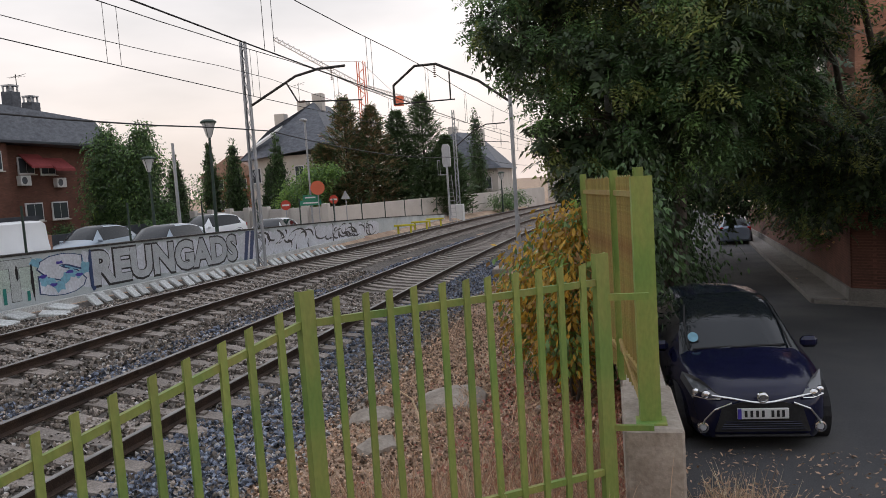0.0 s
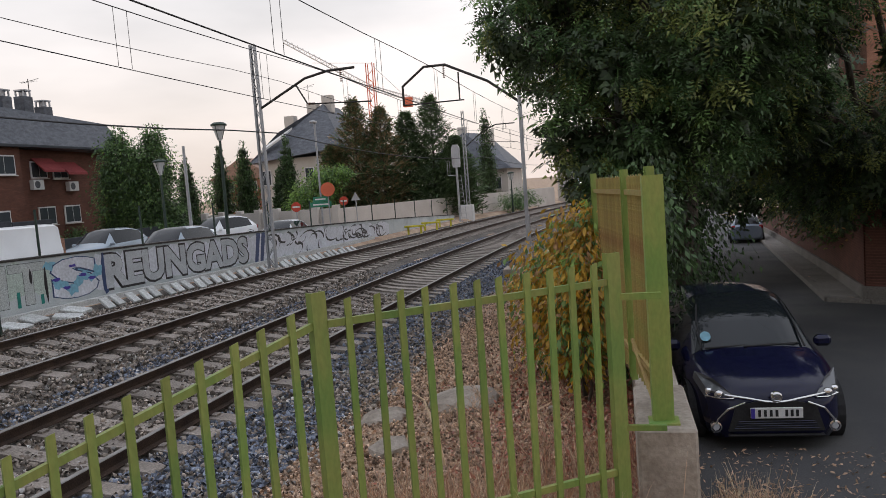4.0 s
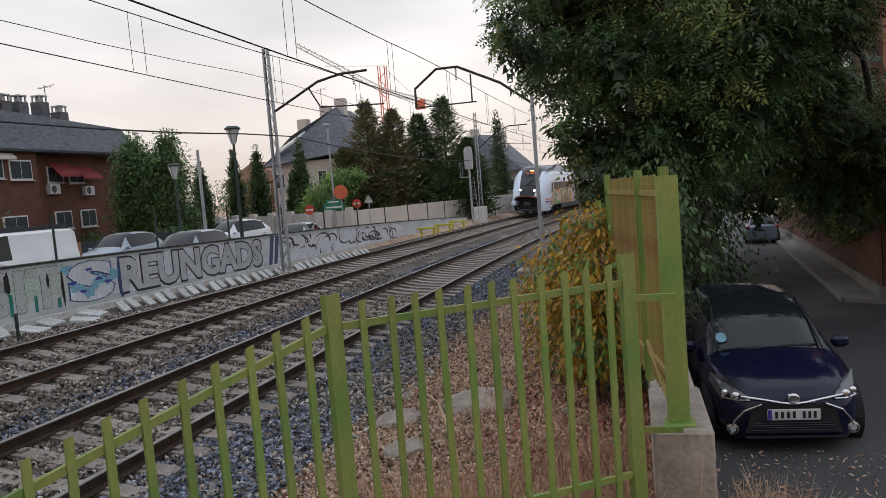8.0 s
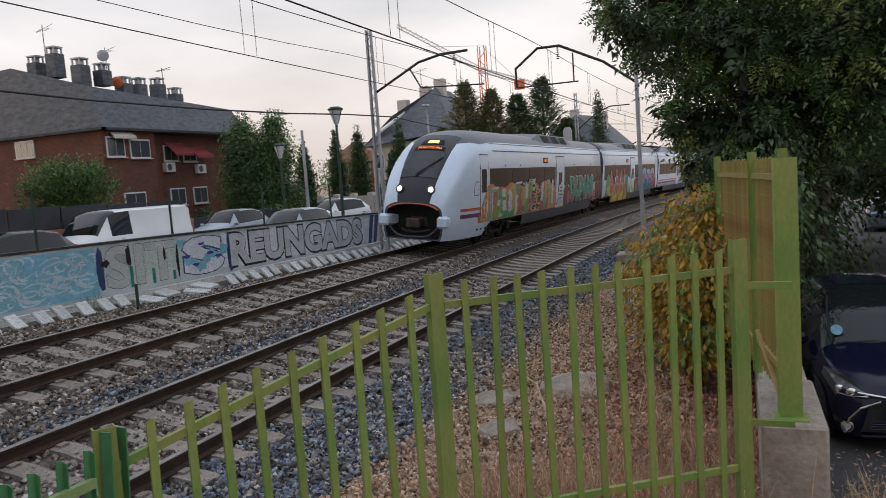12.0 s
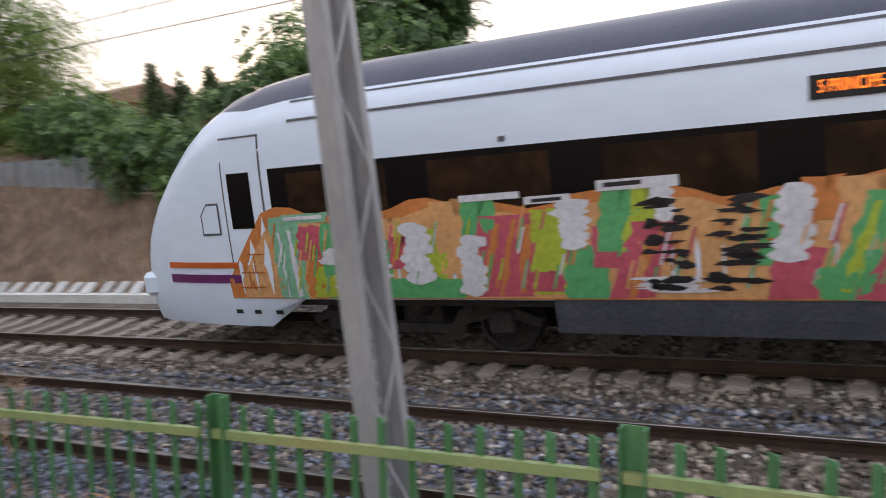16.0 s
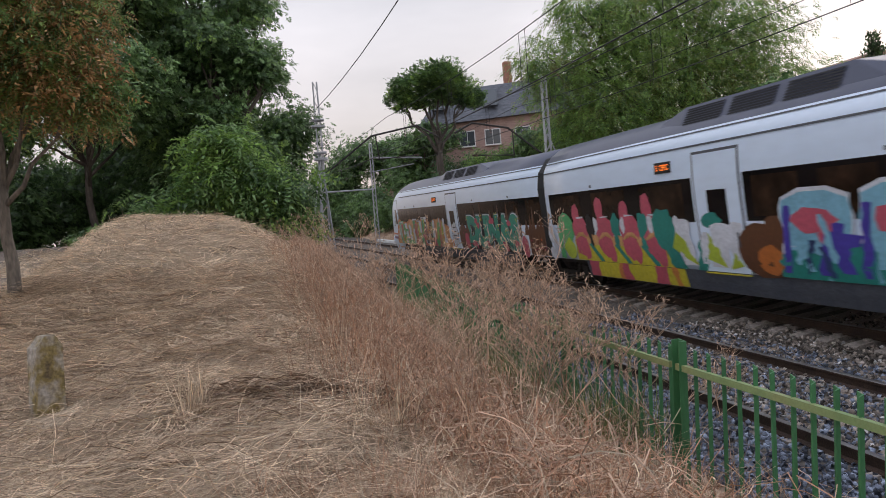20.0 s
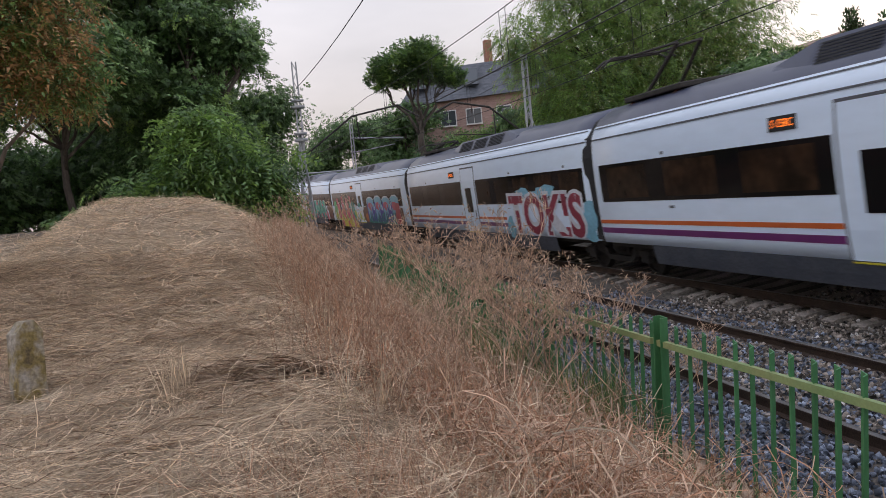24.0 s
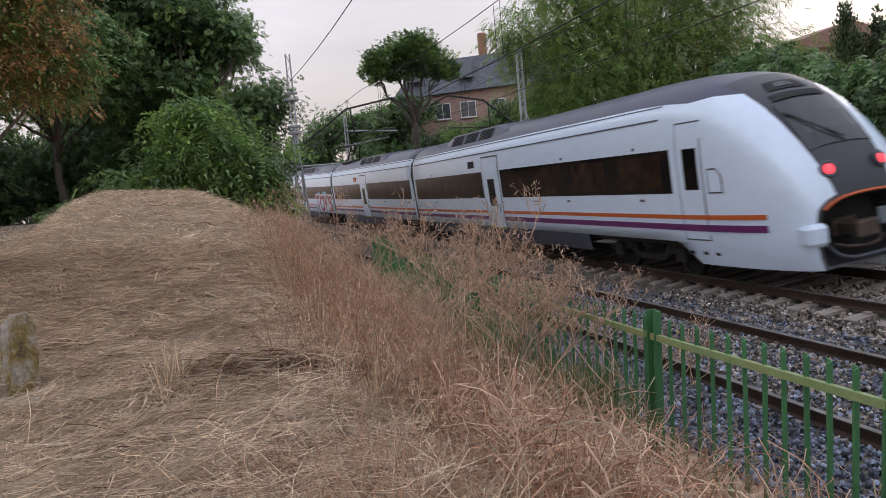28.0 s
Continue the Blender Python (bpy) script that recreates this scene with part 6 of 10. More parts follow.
def wire(name, across, h, sag, r, label, y0=-82, y1=130, slope=None):
    pts = []
    y = y0
    while y <= y1:
        k = max(i for i in range(len(SUPPORTS) - 1) if SUPPORTS[i] <= y or i == 0)
        a, b = SUPPORTS[k], SUPPORTS[k + 1]
        u = (y - a) / (b - a)
        pts.append((across + float(line_x(y)), y, float(rail_z(np.array(across), np.array(float(y)))) + h - 4 * sag * u * (1 - u)))
        y += 3.5
    ob = part(name, Form().tube(pts, r, 5, cap=False), CABLE, None)
    return tagged(ob, label, "cable", "overhead wires")


for across, hc, hm, sag in ((-6.42, 5.46, 6.95, 0.22), (-9.86, 5.17, 6.62, 0.28)):
    wire("contact_wire", across, hc, 0.03, 0.015 if across > -8 else 0.011, "thin dark contact wire over the track")
    wire("messenger_wire", across, hm, sag, 0.012, "thin dark carrier wire sagging between masts")
    y = -80.4
    while y < 100:
        k = max(i for i in range(len(SUPPORTS) - 1) if SUPPORTS[i] <= y)
        u = (y - SUPPORTS[k]) / (SUPPORTS[k + 1] - SUPPORTS[k])
        z = float(rail_z(np.array(across), np.array(y)))
        x = across + float(line_x(y))
        for o in (0.0, 0.45):
            dr = part("dropper", Form().tube([(x, y + o, z + hc), (x, y + o, z + hm - 4 * sag * u * (1 - u))], 0.007, 4), CABLE, None)
            tagged(dr, "thin hanging dropper wire between two line wires", "cable", "overhead wires")
        y += 6.3
wire("feeder_wire", -12.2, 6.47, 0.38, 0.010, "dark feeder wire along the far masts")
wire("signal_cable", -12.15, 4.53, 0.5, 0.022, "thick black cable hung along the far masts", y0=-2)
wire("earth_wire", -3.45, 7.78, 0.12, 0.014, "dark wire along the near masts", y0=-33, y1=26)


# ---- trees and bushes ----
def leaves(name, cols, thin=0.4, island=0.4, rough=0.46, spec=0.5):
    return material(name, cols, 1.2, rough, bump=0, grain=8, island=island, fine=0.2, thin=thin, spec=spec)


LEAF_DARK = leaves("leaf_dark", [(0.058, 0.112, 0.042), (0.105, 0.185, 0.068)])
LEAF_MID = leaves("leaf_mid", [(0.115, 0.21, 0.070), (0.195, 0.31, 0.105)])
LEAF_LIGHT = leaves("leaf_light", [(0.18, 0.30, 0.072), (0.28, 0.42, 0.105)], 0.5)
LEAF_RUST = leaves("leaf_rust", [(0.34, 0.185, 0.075), (0.48, 0.29, 0.125)])
LEAF_OLIVE = leaves("leaf_olive", [(0.15, 0.185, 0.055), (0.26, 0.295, 0.085)], 0.5)
# near-black leaf green, the shade deep in the crowns put into the colour
LEAF_SHADED = leaves("leaf_shaded", [(0.028, 0.048, 0.02), (0.05, 0.078, 0.03)], 0.2)
LEAF_YELLOW = leaves("leaf_yellow", [(0.40, 0.23, 0.03), (0.56, 0.35, 0.05)])
NEEDLE = leaves("needle_green", [(0.07, 0.115, 0.05), (0.125, 0.19, 0.08)], 0.3)
NEEDLE_BROWN = leaves("needle_brown", [(0.22, 0.155, 0.08), (0.34, 0.24, 0.125)], 0.3)
IVY = leaves("ivy_leaf", [(0.021, 0.042, 0.016), (0.046, 0.078, 0.026)])
BARK = material("bark", [(0.05, 0.04, 0.032), (0.11, 0.09, 0.075)], 5, 0.95, bump=0.7, grain=25, stretch=(1, 1, 0.25))
BARK_PALE = material("bark_pale", [(0.12, 0.10, 0.08), (0.20, 0.17, 0.14)], 5, 0.95, bump=0.5, grain=25, stretch=(1, 1, 0.25))

DIAMOND = (np.array([(0, 0, 0), (0.5, 0.22, 0.03), (1, 0, -0.06), (0.5, -0.22, 0.03)]), [(0, 1, 2, 3)])


def frond_form(pairs=5, spread=0.42):
    """A compound leaf: pairs of leaflets along a drooping stalk."""
    v, f = [], []
    for k in range(pairs):
        x = 0.18 + 0.75 * k / pairs
        z = -0.35 * x * x
        for s in (-1, 1):
            b = len(v)
            ln = spread * (1 - 0.35 * k / pairs)
            v += [(x - 0.03, s * ln * 0.2, z), (x + 0.13, s * ln * 0.3, z + 0.02), (x + 0.12, s * ln, z - 0.06)]
            f.append((b, b + 1, b + 2) if s > 0 else (b + 2, b + 1, b))
    b = len(v)
    v += [(0.95, 0.08, -0.3), (1.2, 0, -0.5), (0.95, -0.08, -0.3)]
    f.append((b, b + 1, b + 2))
    return np.array(v), f


FROND = frond_form(4)


def twig_form():
    """A short twig with six leaves."""
    v, f = [], []
    for x, a, s, z in ((0.1, 1.0, 0.5, 0.0), (0.25, -0.9, 0.55, 0.05), (0.45, 0.8, 0.5, -0.05), (0.55, -0.7, 0.5, 0.0), (0.7, 0.35, 0.42, -0.1), (0.75, -0.3, 0.4, -0.05)):
        b = len(v)
        c, d = math.cos(a) * s, math.sin(a) * s
        v += [(x + c * 0.2 - d * 0.34, d * 0.2 + c * 0.34, z + 0.03), (x + c * 1.1, d * 1.1, z - 0.1), (x + c * 0.3 + d * 0.34, d * 0.3 - c * 0.34, z)]
        f.append((b, b + 1, b + 2))
    return np.array(v), f


TWIG = twig_form()
SPRAY = (np.array([(0, 0.03, 0), (0.9, 0.10, -0.1), (1, 0, -0.14), (0.9, -0.10, -0.1), (0, -0.03, 0),
                   (0.3, 0, 0.0), (0.62, 0.36, -0.06), (0.55, 0.38, -0.08), (0.3, -0.0, 0.0), (0.62, -0.36, -0.06), (0.55, -0.38, -0.08)]),
         [(0, 1, 2), (0, 2, 4), (4, 2, 3), (5, 6, 7), (8, 10, 9)])


def crown(name, parent, blobs, count, size, mats, form=FROND, droop=0.5, seed=1, shell=0.55, clump=14, spread=0.2, up=0.0, squash=0.8, weights=None):
    """Leaves in clumps round the surfaces of uneven masses (x, y, z, rx, ry, rz), as one mesh."""
    rg = np.random.default_rng(seed)
    b = np.array(blobs, float)
    vol = (b[:, 3] * b[:, 4] * b[:, 5]) ** 0.67
    nc = max(1, count // clump)
    pick = rg.choice(len(b), nc, p=vol / vol.sum())
    d = rg.normal(size=(nc, 3))
    d /= np.linalg.norm(d, axis=1)[:, None]
    rad = rg.random(nc) ** (1 - shell) * rg.uniform(0.86, 1.12, nc)
    centre = b[pick, :3] + d * b[pick, 3:6] * rad[:, None]
    idx = np.repeat(np.arange(nc), clump)
    n = len(idx)
    s = spread * b[pick[idx], 3:6].mean(1)
    p = centre[idx] + rg.normal(size=(n, 3)) * s[:, None] * np.array([1, 1, squash])
    out = p - b[pick[idx], :3]
    yaw = np.arctan2(out[:, 1], out[:, 0]) + rg.normal(0, 0.8, n)
    turn = turns_of(rg.normal(0, 0.55, n), droop + rg.normal(0, 0.4, n) - up, yaw)
    v, f = scatter(form[0], form[1], p, turn, size * rg.uniform(0.65, 1.25, n))
    per = len(form[1])
    w = np.array(weights if weights else [1.0] * len(mats), float)
    mi = np.repeat(rg.choice(len(mats), nc, p=w / w.sum())[idx], per)
    return link_mesh(name, v, f, mats, parent, index=mi)


def limb(form, a, b, r0, r1, rg, bend=0.12, n=5, sides=7):
    a, b = Vector(a), Vector(b)
    length = (b - a).length
    pts, rs = [], []
    for k in range(n + 1):
        t = k / n
        p = a.lerp(b, t)
        p += Vector((rg.uniform(-1, 1), rg.uniform(-1, 1), rg.uniform(-0.4, 1))) * bend * length * math.sin(math.pi * t) * 0.5
        pts.append(p)
        rs.append(r0 + (r1 - r0) * t)
    form.tube(pts, rs, sides)
    return pts


def tree(name, label, at, trunk, blobs, count, size, mats, bark=BARK, group="", seed=1, category="tree", limbs=True, core=0, core_leaf=None, **kw):
    """trunk: (radius, height of the fork); blobs in the tree's own space; core: inner leaves, by default in a colour
    that holds the crown's shade.
    """
    t = group_empty(name, at, 0, label, category, group)
    rg = random.Random(seed)
    r, fork = trunk
    if r:
        f = Form()
        top = Vector((rg.uniform(-0.1, 0.1) * fork * 0.3, rg.uniform(-0.1, 0.1) * fork * 0.3, fork))
        limb(f, (0, 0, -0.3), top, r * 1.25, r * 0.8, rg, 0.05)
        if limbs:
            for bx, by, bz, rx, ry, rz in blobs[:14]:
                pts = limb(f, top - Vector((0, 0, rg.uniform(0, 0.25) * fork)), (bx, by, bz), r * 0.5, r * 0.1, rg, 0.16)
                for k in range(3):
                    q = (bx + rg.uniform(-0.8, 0.8) * rx, by + rg.uniform(-0.8, 0.8) * ry, bz + rg.uniform(-0.3, 0.8) * rz)
                    limb(f, pts[3], q, r * 0.18, r * 0.04, rg, 0.2, 4, 5)
        part("trunk", f, bark, t, "tapered trunk with branching limbs", smooth=True)
    else:
        f = Form()
        for bx, by, bz, rx, ry, rz in blobs[:6]:
            limb(f, (bx * 0.4, by * 0.6, -0.15), (bx, by, bz), 0.025, 0.008, rg, 0.15, 4, 5)
        part("stem", f, bark, t, "thin woody stems", smooth=True)
    crown("crown", t, blobs, count, size, mats, seed=seed, **kw)
    # inner fill; its default leaf colour is darkened to stand for shade
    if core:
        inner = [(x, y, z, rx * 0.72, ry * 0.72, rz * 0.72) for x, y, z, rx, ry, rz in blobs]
        crown("inner_crown", t, inner, core, size * 1.25, [core_leaf or LEAF_SHADED], form=TWIG, seed=seed + 500, shell=0.3, spread=0.3)
    return t


def cloud(rg, n, cx, cy, cz, ex, ey, ez, r0, r1):
    return [(cx + rg.uniform(-ex, ex), cy + rg.uniform(-ey, ey), cz + rg.uniform(-ez, ez), *(lambda r: (r, r, r * 0.8))(rg.uniform(r0, r1))) for _ in range(n)]


rt = random.Random(11)
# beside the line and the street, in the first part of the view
# the near-black clumps in these crowns carry shade in their leaf colour
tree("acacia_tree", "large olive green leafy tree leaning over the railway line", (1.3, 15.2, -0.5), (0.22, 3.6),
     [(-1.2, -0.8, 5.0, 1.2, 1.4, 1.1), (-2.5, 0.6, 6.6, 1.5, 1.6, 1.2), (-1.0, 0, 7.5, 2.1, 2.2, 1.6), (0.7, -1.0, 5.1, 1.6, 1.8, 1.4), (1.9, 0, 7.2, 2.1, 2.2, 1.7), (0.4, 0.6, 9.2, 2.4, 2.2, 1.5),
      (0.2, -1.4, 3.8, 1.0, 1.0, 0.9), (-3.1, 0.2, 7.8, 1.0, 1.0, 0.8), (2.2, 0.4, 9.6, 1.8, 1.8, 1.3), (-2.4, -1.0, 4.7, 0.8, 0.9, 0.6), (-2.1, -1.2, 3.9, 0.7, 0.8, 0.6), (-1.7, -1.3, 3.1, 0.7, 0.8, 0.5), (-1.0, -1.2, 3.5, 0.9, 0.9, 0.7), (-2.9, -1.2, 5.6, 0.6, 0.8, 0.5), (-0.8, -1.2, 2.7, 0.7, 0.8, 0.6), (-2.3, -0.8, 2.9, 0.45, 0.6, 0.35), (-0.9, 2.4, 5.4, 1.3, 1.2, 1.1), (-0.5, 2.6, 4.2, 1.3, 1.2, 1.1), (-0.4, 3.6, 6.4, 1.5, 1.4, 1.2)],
     16500, 0.31, [LEAF_DARK, LEAF_OLIVE, LEAF_MID, LEAF_SHADED], seed=3, weights=[3.2, 1.8, 0.9, 1.8], spread=0.13, clump=22, shell=0.72, core=3600)
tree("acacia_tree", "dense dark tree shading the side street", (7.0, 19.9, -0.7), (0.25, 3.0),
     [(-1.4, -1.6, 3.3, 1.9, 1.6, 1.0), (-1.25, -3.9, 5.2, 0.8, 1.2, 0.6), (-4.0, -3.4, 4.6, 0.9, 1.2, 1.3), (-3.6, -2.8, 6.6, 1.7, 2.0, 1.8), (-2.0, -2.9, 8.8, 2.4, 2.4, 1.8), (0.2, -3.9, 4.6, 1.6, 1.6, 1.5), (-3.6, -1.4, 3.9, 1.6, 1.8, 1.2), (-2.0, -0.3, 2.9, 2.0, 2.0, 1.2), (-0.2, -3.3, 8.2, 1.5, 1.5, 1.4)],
     12500, 0.30, [LEAF_SHADED, LEAF_DARK, LEAF_OLIVE], seed=4, weights=[1.4, 3, 2.2], spread=0.15, core=3200)
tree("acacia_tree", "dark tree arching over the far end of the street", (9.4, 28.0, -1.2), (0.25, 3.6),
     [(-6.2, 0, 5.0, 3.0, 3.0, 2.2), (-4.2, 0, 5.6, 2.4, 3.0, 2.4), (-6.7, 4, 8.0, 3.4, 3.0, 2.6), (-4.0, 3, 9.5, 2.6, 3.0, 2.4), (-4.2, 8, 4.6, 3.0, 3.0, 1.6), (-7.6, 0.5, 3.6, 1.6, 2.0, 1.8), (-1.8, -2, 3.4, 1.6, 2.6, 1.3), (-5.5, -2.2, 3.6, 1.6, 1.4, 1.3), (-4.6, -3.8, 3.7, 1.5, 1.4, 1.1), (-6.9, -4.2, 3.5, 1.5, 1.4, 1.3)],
     12500, 0.48, [LEAF_SHADED, LEAF_DARK], seed=5, weights=[3, 2.4], spread=0.2, form=TWIG)
tree("tree", "dark street tree overhanging a brick garden wall", (8.0, 22.0, -0.8), (0.2, 3.0),
     [(-0.6, -1, 4.0, 1.8, 1.8, 1.6), (0.6, -1.4, 5.8, 1.8, 1.8, 1.6), (1.4, -2.0, 3.2, 1.6, 1.4, 1.2)], 4200, 0.38, [LEAF_SHADED, LEAF_DARK, LEAF_RUST], seed=6, weights=[2, 3, 0.8], spread=0.18)
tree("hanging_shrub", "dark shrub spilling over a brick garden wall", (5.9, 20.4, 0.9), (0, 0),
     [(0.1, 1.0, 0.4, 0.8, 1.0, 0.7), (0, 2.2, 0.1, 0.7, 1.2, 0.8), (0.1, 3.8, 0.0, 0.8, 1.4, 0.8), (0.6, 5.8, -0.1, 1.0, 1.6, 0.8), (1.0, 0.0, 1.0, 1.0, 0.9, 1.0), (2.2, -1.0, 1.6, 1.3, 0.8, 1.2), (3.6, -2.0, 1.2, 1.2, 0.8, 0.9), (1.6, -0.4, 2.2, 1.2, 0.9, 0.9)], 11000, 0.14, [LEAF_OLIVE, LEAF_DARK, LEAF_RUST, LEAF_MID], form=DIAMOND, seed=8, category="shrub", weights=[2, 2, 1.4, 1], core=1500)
tree("ivy_hedge", "dense dark ivy hedge over the retaining wall", (0.45, 11.4, -0.6), (0, 0),
     [(-0.3, -1.0, 0.9, 0.3, 1.0, 0.9), (-0.3, 0.4, 1.5, 0.35, 1.0, 1.1), (-0.3, 1.8, 1.4, 0.4, 1.2, 1.2), (-0.1, 0.2, 2.8, 0.5, 1.2, 0.8), (0.3, 3.2, 1.4, 1.0, 1.5, 1.5), (0.0, -1.6, 2.3, 0.4, 0.7, 0.7), (0.8, 5.0, 1.5, 1.2, 1.5, 1.6), (-0.2, 3.0, 3.0, 0.9, 1.6, 1.0)],
     12000, 0.115, [IVY, LEAF_DARK], form=DIAMOND, seed=9, category="hedge", clump=10, spread=0.14, droop=0.9)
tree("yellow_bush", "yellowing leafy bush beside the tall fence", (-0.66, 9.8, -0.3), (0, 0),
     [(0.1, -0.4, 1.0, 0.55, 0.65, 0.6), (-0.25, 0.3, 1.5, 0.6, 0.7, 0.55), (0.25, -0.8, 1.7, 0.4, 0.5, 0.5), (0.1, 0.0, 2.1, 0.45, 0.5, 0.4), (-0.2, 0.9, 0.7, 0.6, 0.7, 0.6), (0.35, -0.5, 2.3, 0.3, 0.3, 0.3)],
     11500, 0.105, [LEAF_YELLOW, LEAF_LIGHT, LEAF_MID, LEAF_RUST], form=DIAMOND, seed=10, category="bush", clump=9, spread=0.16, droop=0.8, weights=[6, 1.3, 1.2, 0.8])
# beyond the far street
POPLAR = dict(form=DIAMOND, clump=12, spread=0.2, droop=0.6, squash=1.2)
tree("poplar_tree", "pair of bushy green poplars beside a brick building", (-28.6, 40.8, 0.0), (0.25, 2.2),
     [(-0.8, 0, 2.6, 1.5, 1.4, 2.2), (1.4, 0, 2.6, 1.4, 1.4, 2.2), (-0.7, 0, 5.0, 1.3, 1.2, 1.7), (1.6, 0.2, 4.8, 1.2, 1.2, 1.8), (0.3, 0, 5.0, 1.1, 1.1, 1.3), (-0.7, 0, 6.5, 0.65, 0.65, 0.9), (1.7, 0, 6.5, 0.6, 0.6, 1.0), (0.3, 0, 3.6, 1.4, 1.3, 1.8), (2.3, 0.3, 1.6, 0.9, 0.9, 1.2), (-1.4, 0, 1.4, 0.9, 0.9, 1.1), (-1.3, 0, 4.0, 0.8, 0.8, 1.2)],
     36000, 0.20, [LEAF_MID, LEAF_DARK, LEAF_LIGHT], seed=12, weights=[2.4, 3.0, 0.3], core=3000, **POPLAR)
tree("round_bush", "round grey-green bush in front of a brick house", (-25.2, 23.2, 0.2), (0, 0), [(0, 0, 1.9, 1.8, 1.5, 1.8), (-0.6, 0, 3.0, 1.3, 1.1, 1.1), (0.7, 0, 3.1, 1.2, 1.1, 1.0)], 8000, 0.2, [LEAF_MID, LEAF_DARK], form=DIAMOND, seed=13, category="bush", clump=10, up=1.2)


def conifer(at, h, r, mats, label, seed, count=2600, low=0.06, weights=None):
    rg = np.random.default_rng(seed)
    t = group_empty("conifer_tree", at, 0, label, "tree", "conifers")
    part("trunk", Form().tube([(0, 0, -0.3), (0.05, 0, h * 0.5), (0, 0, h * 0.97)], [0.2, 0.12, 0.02], 7), BARK, t)
    tiers = int(h / 0.42)
    n = count
    u = rg.random(n) ** 0.75
    tier = np.floor(u * tiers) / tiers
    z = low * h + (1 - low) * h * np.clip(tier + rg.normal(0, 0.012, n), 0, 1)
    a = rg.random(n) * 2 * math.pi
    reach = 1.45 * r * (1 - (z / h)) ** 0.75 * (0.62 + 0.42 * np.sin(tier * 57 + seed) ** 2 + 0.28 * np.sin(a * 5 + tier * 41 + seed))
    k = rg.random(n) ** 0.6 * reach
    p = np.stack([k * np.cos(a), k * np.sin(a), z + 0.10 * k + rg.normal(0, 0.10, n)], 1)
    turn = turns_of(rg.normal(0, 0.5, n), -0.45 + rg.normal(0, 0.25, n), a + rg.normal(0, 0.4, n))
    v, f = scatter(SPRAY[0], SPRAY[1], p, turn, rg.uniform(0.5, 0.95, n) * (0.45 + 0.55 * (1 - z / h)))
    w = np.array(weights or [1.0] * len(mats))
    link_mesh("crown", v, f, mats, t, index=np.repeat(rg.choice(len(mats), n, p=w / w.sum()), len(SPRAY[1])))
    return t


for x, y, h, r, mats, seed in ((-20.2, 58.5, 10.6, 2.5, [NEEDLE_BROWN, NEEDLE], 1), (-18.2, 59.2, 9.8, 2.3, [NEEDLE_BROWN, NEEDLE], 2), (-16.6, 61.2, 9.4, 2.3, [NEEDLE], 3), (-14.6, 61.8, 10.6, 2.6, [NEEDLE], 4), (-22.0, 58.0, 7.0, 2.2, [NEEDLE_BROWN, NEEDLE], 5), (-12.9, 63.0, 7.2, 2.0, [NEEDLE], 6)):
    conifer((x, y, -0.6), h, r, mats, "tall tapering conifer with a browned crown" if len(mats) > 1 else "tall tapering dark green conifer", seed, 5200)


def cypress(at, h, r, seed):
    blobs = [(0, 0, h * (0.12 + 0.8 * k / 7), r * (1 - (k / 7.5) ** 2.2) + 0.08, r * (1 - (k / 7.5) ** 2.2) + 0.08, h * 0.1) for k in range(8)]
    t = tree("cypress_tree", "narrow dark green cypress", at, (0.12, 1.0), blobs, 6000, 0.22, [LEAF_DARK, NEEDLE, LEAF_SHADED], core=900, group="cypresses", seed=seed, limbs=False, form=DIAMOND, up=1.6, clump=8, spread=0.25)


for i, (x, y, h, r) in enumerate(((-29.2, 56.5, 7.2, 0.8), (-31.3, 56.5, 7.0, 0.6), (-25.6, 56.9, 7.3, 0.8), (-12.3, 75.4, 10.4, 0.95), (-30.5, 50.0, 5.8, 0.8), (-26.6, 57.5, 5.0, 0.6))):
    cypress((x, y, -0.6 if y > 70 else -0.1), h, r, 40 + i)
tree("garden_tree", "round bright green garden tree behind a wall", (-22.0, 53.5, -0.2), (0.15, 1.2), [(0, 0, 2.6, 1.9, 1.6, 1.6), (0.8, 0, 3.6, 1.4, 1.4, 1.1), (-1.0, 0, 2.2, 1.4, 1.3, 1.2), (1.8, 0.4, 4.0, 1.1, 1.0, 0.9)], 6500, 0.24, [LEAF_LIGHT, LEAF_MID], form=DIAMOND, seed=15, weights=[2, 2])
tree("street_tree", "dark round street tree at the far end of a road", (-44, 84, 0), (0.3, 2), [(0, 0, 4, 3.6, 3, 2.8), (3, 2, 4, 3, 3, 2.4), (-3, 0, 3.4, 3, 3, 2.2)], 4500, 0.42, [LEAF_DARK, LEAF_MID], form=DIAMOND, seed=16)
for i, (x, y, s) in enumerate(((-9.6, 70, 1.2), (-9.2, 76, 1.5), (-14.5, 66, 1.4), (-17.5, 63.5, 1.3), (-34.0, 41.5, 1.2), (-26.0, 39.0, 1.1), (-36.0, 38.0, 0.9))):
    tree("hedge_bush", "low dark green garden bush", (x, y, 0.0 if y < 50 else -0.6), (0, 0), [(0, 0, s * 0.8, s, s, s * 0.8), (s * 0.6, 0.3, s * 0.6, s * 0.8, s * 0.8, s * 0.6)], 1600, 0.2, [LEAF_DARK, LEAF_MID], form=DIAMOND, seed=60 + i, category="bush", group="garden bushes")
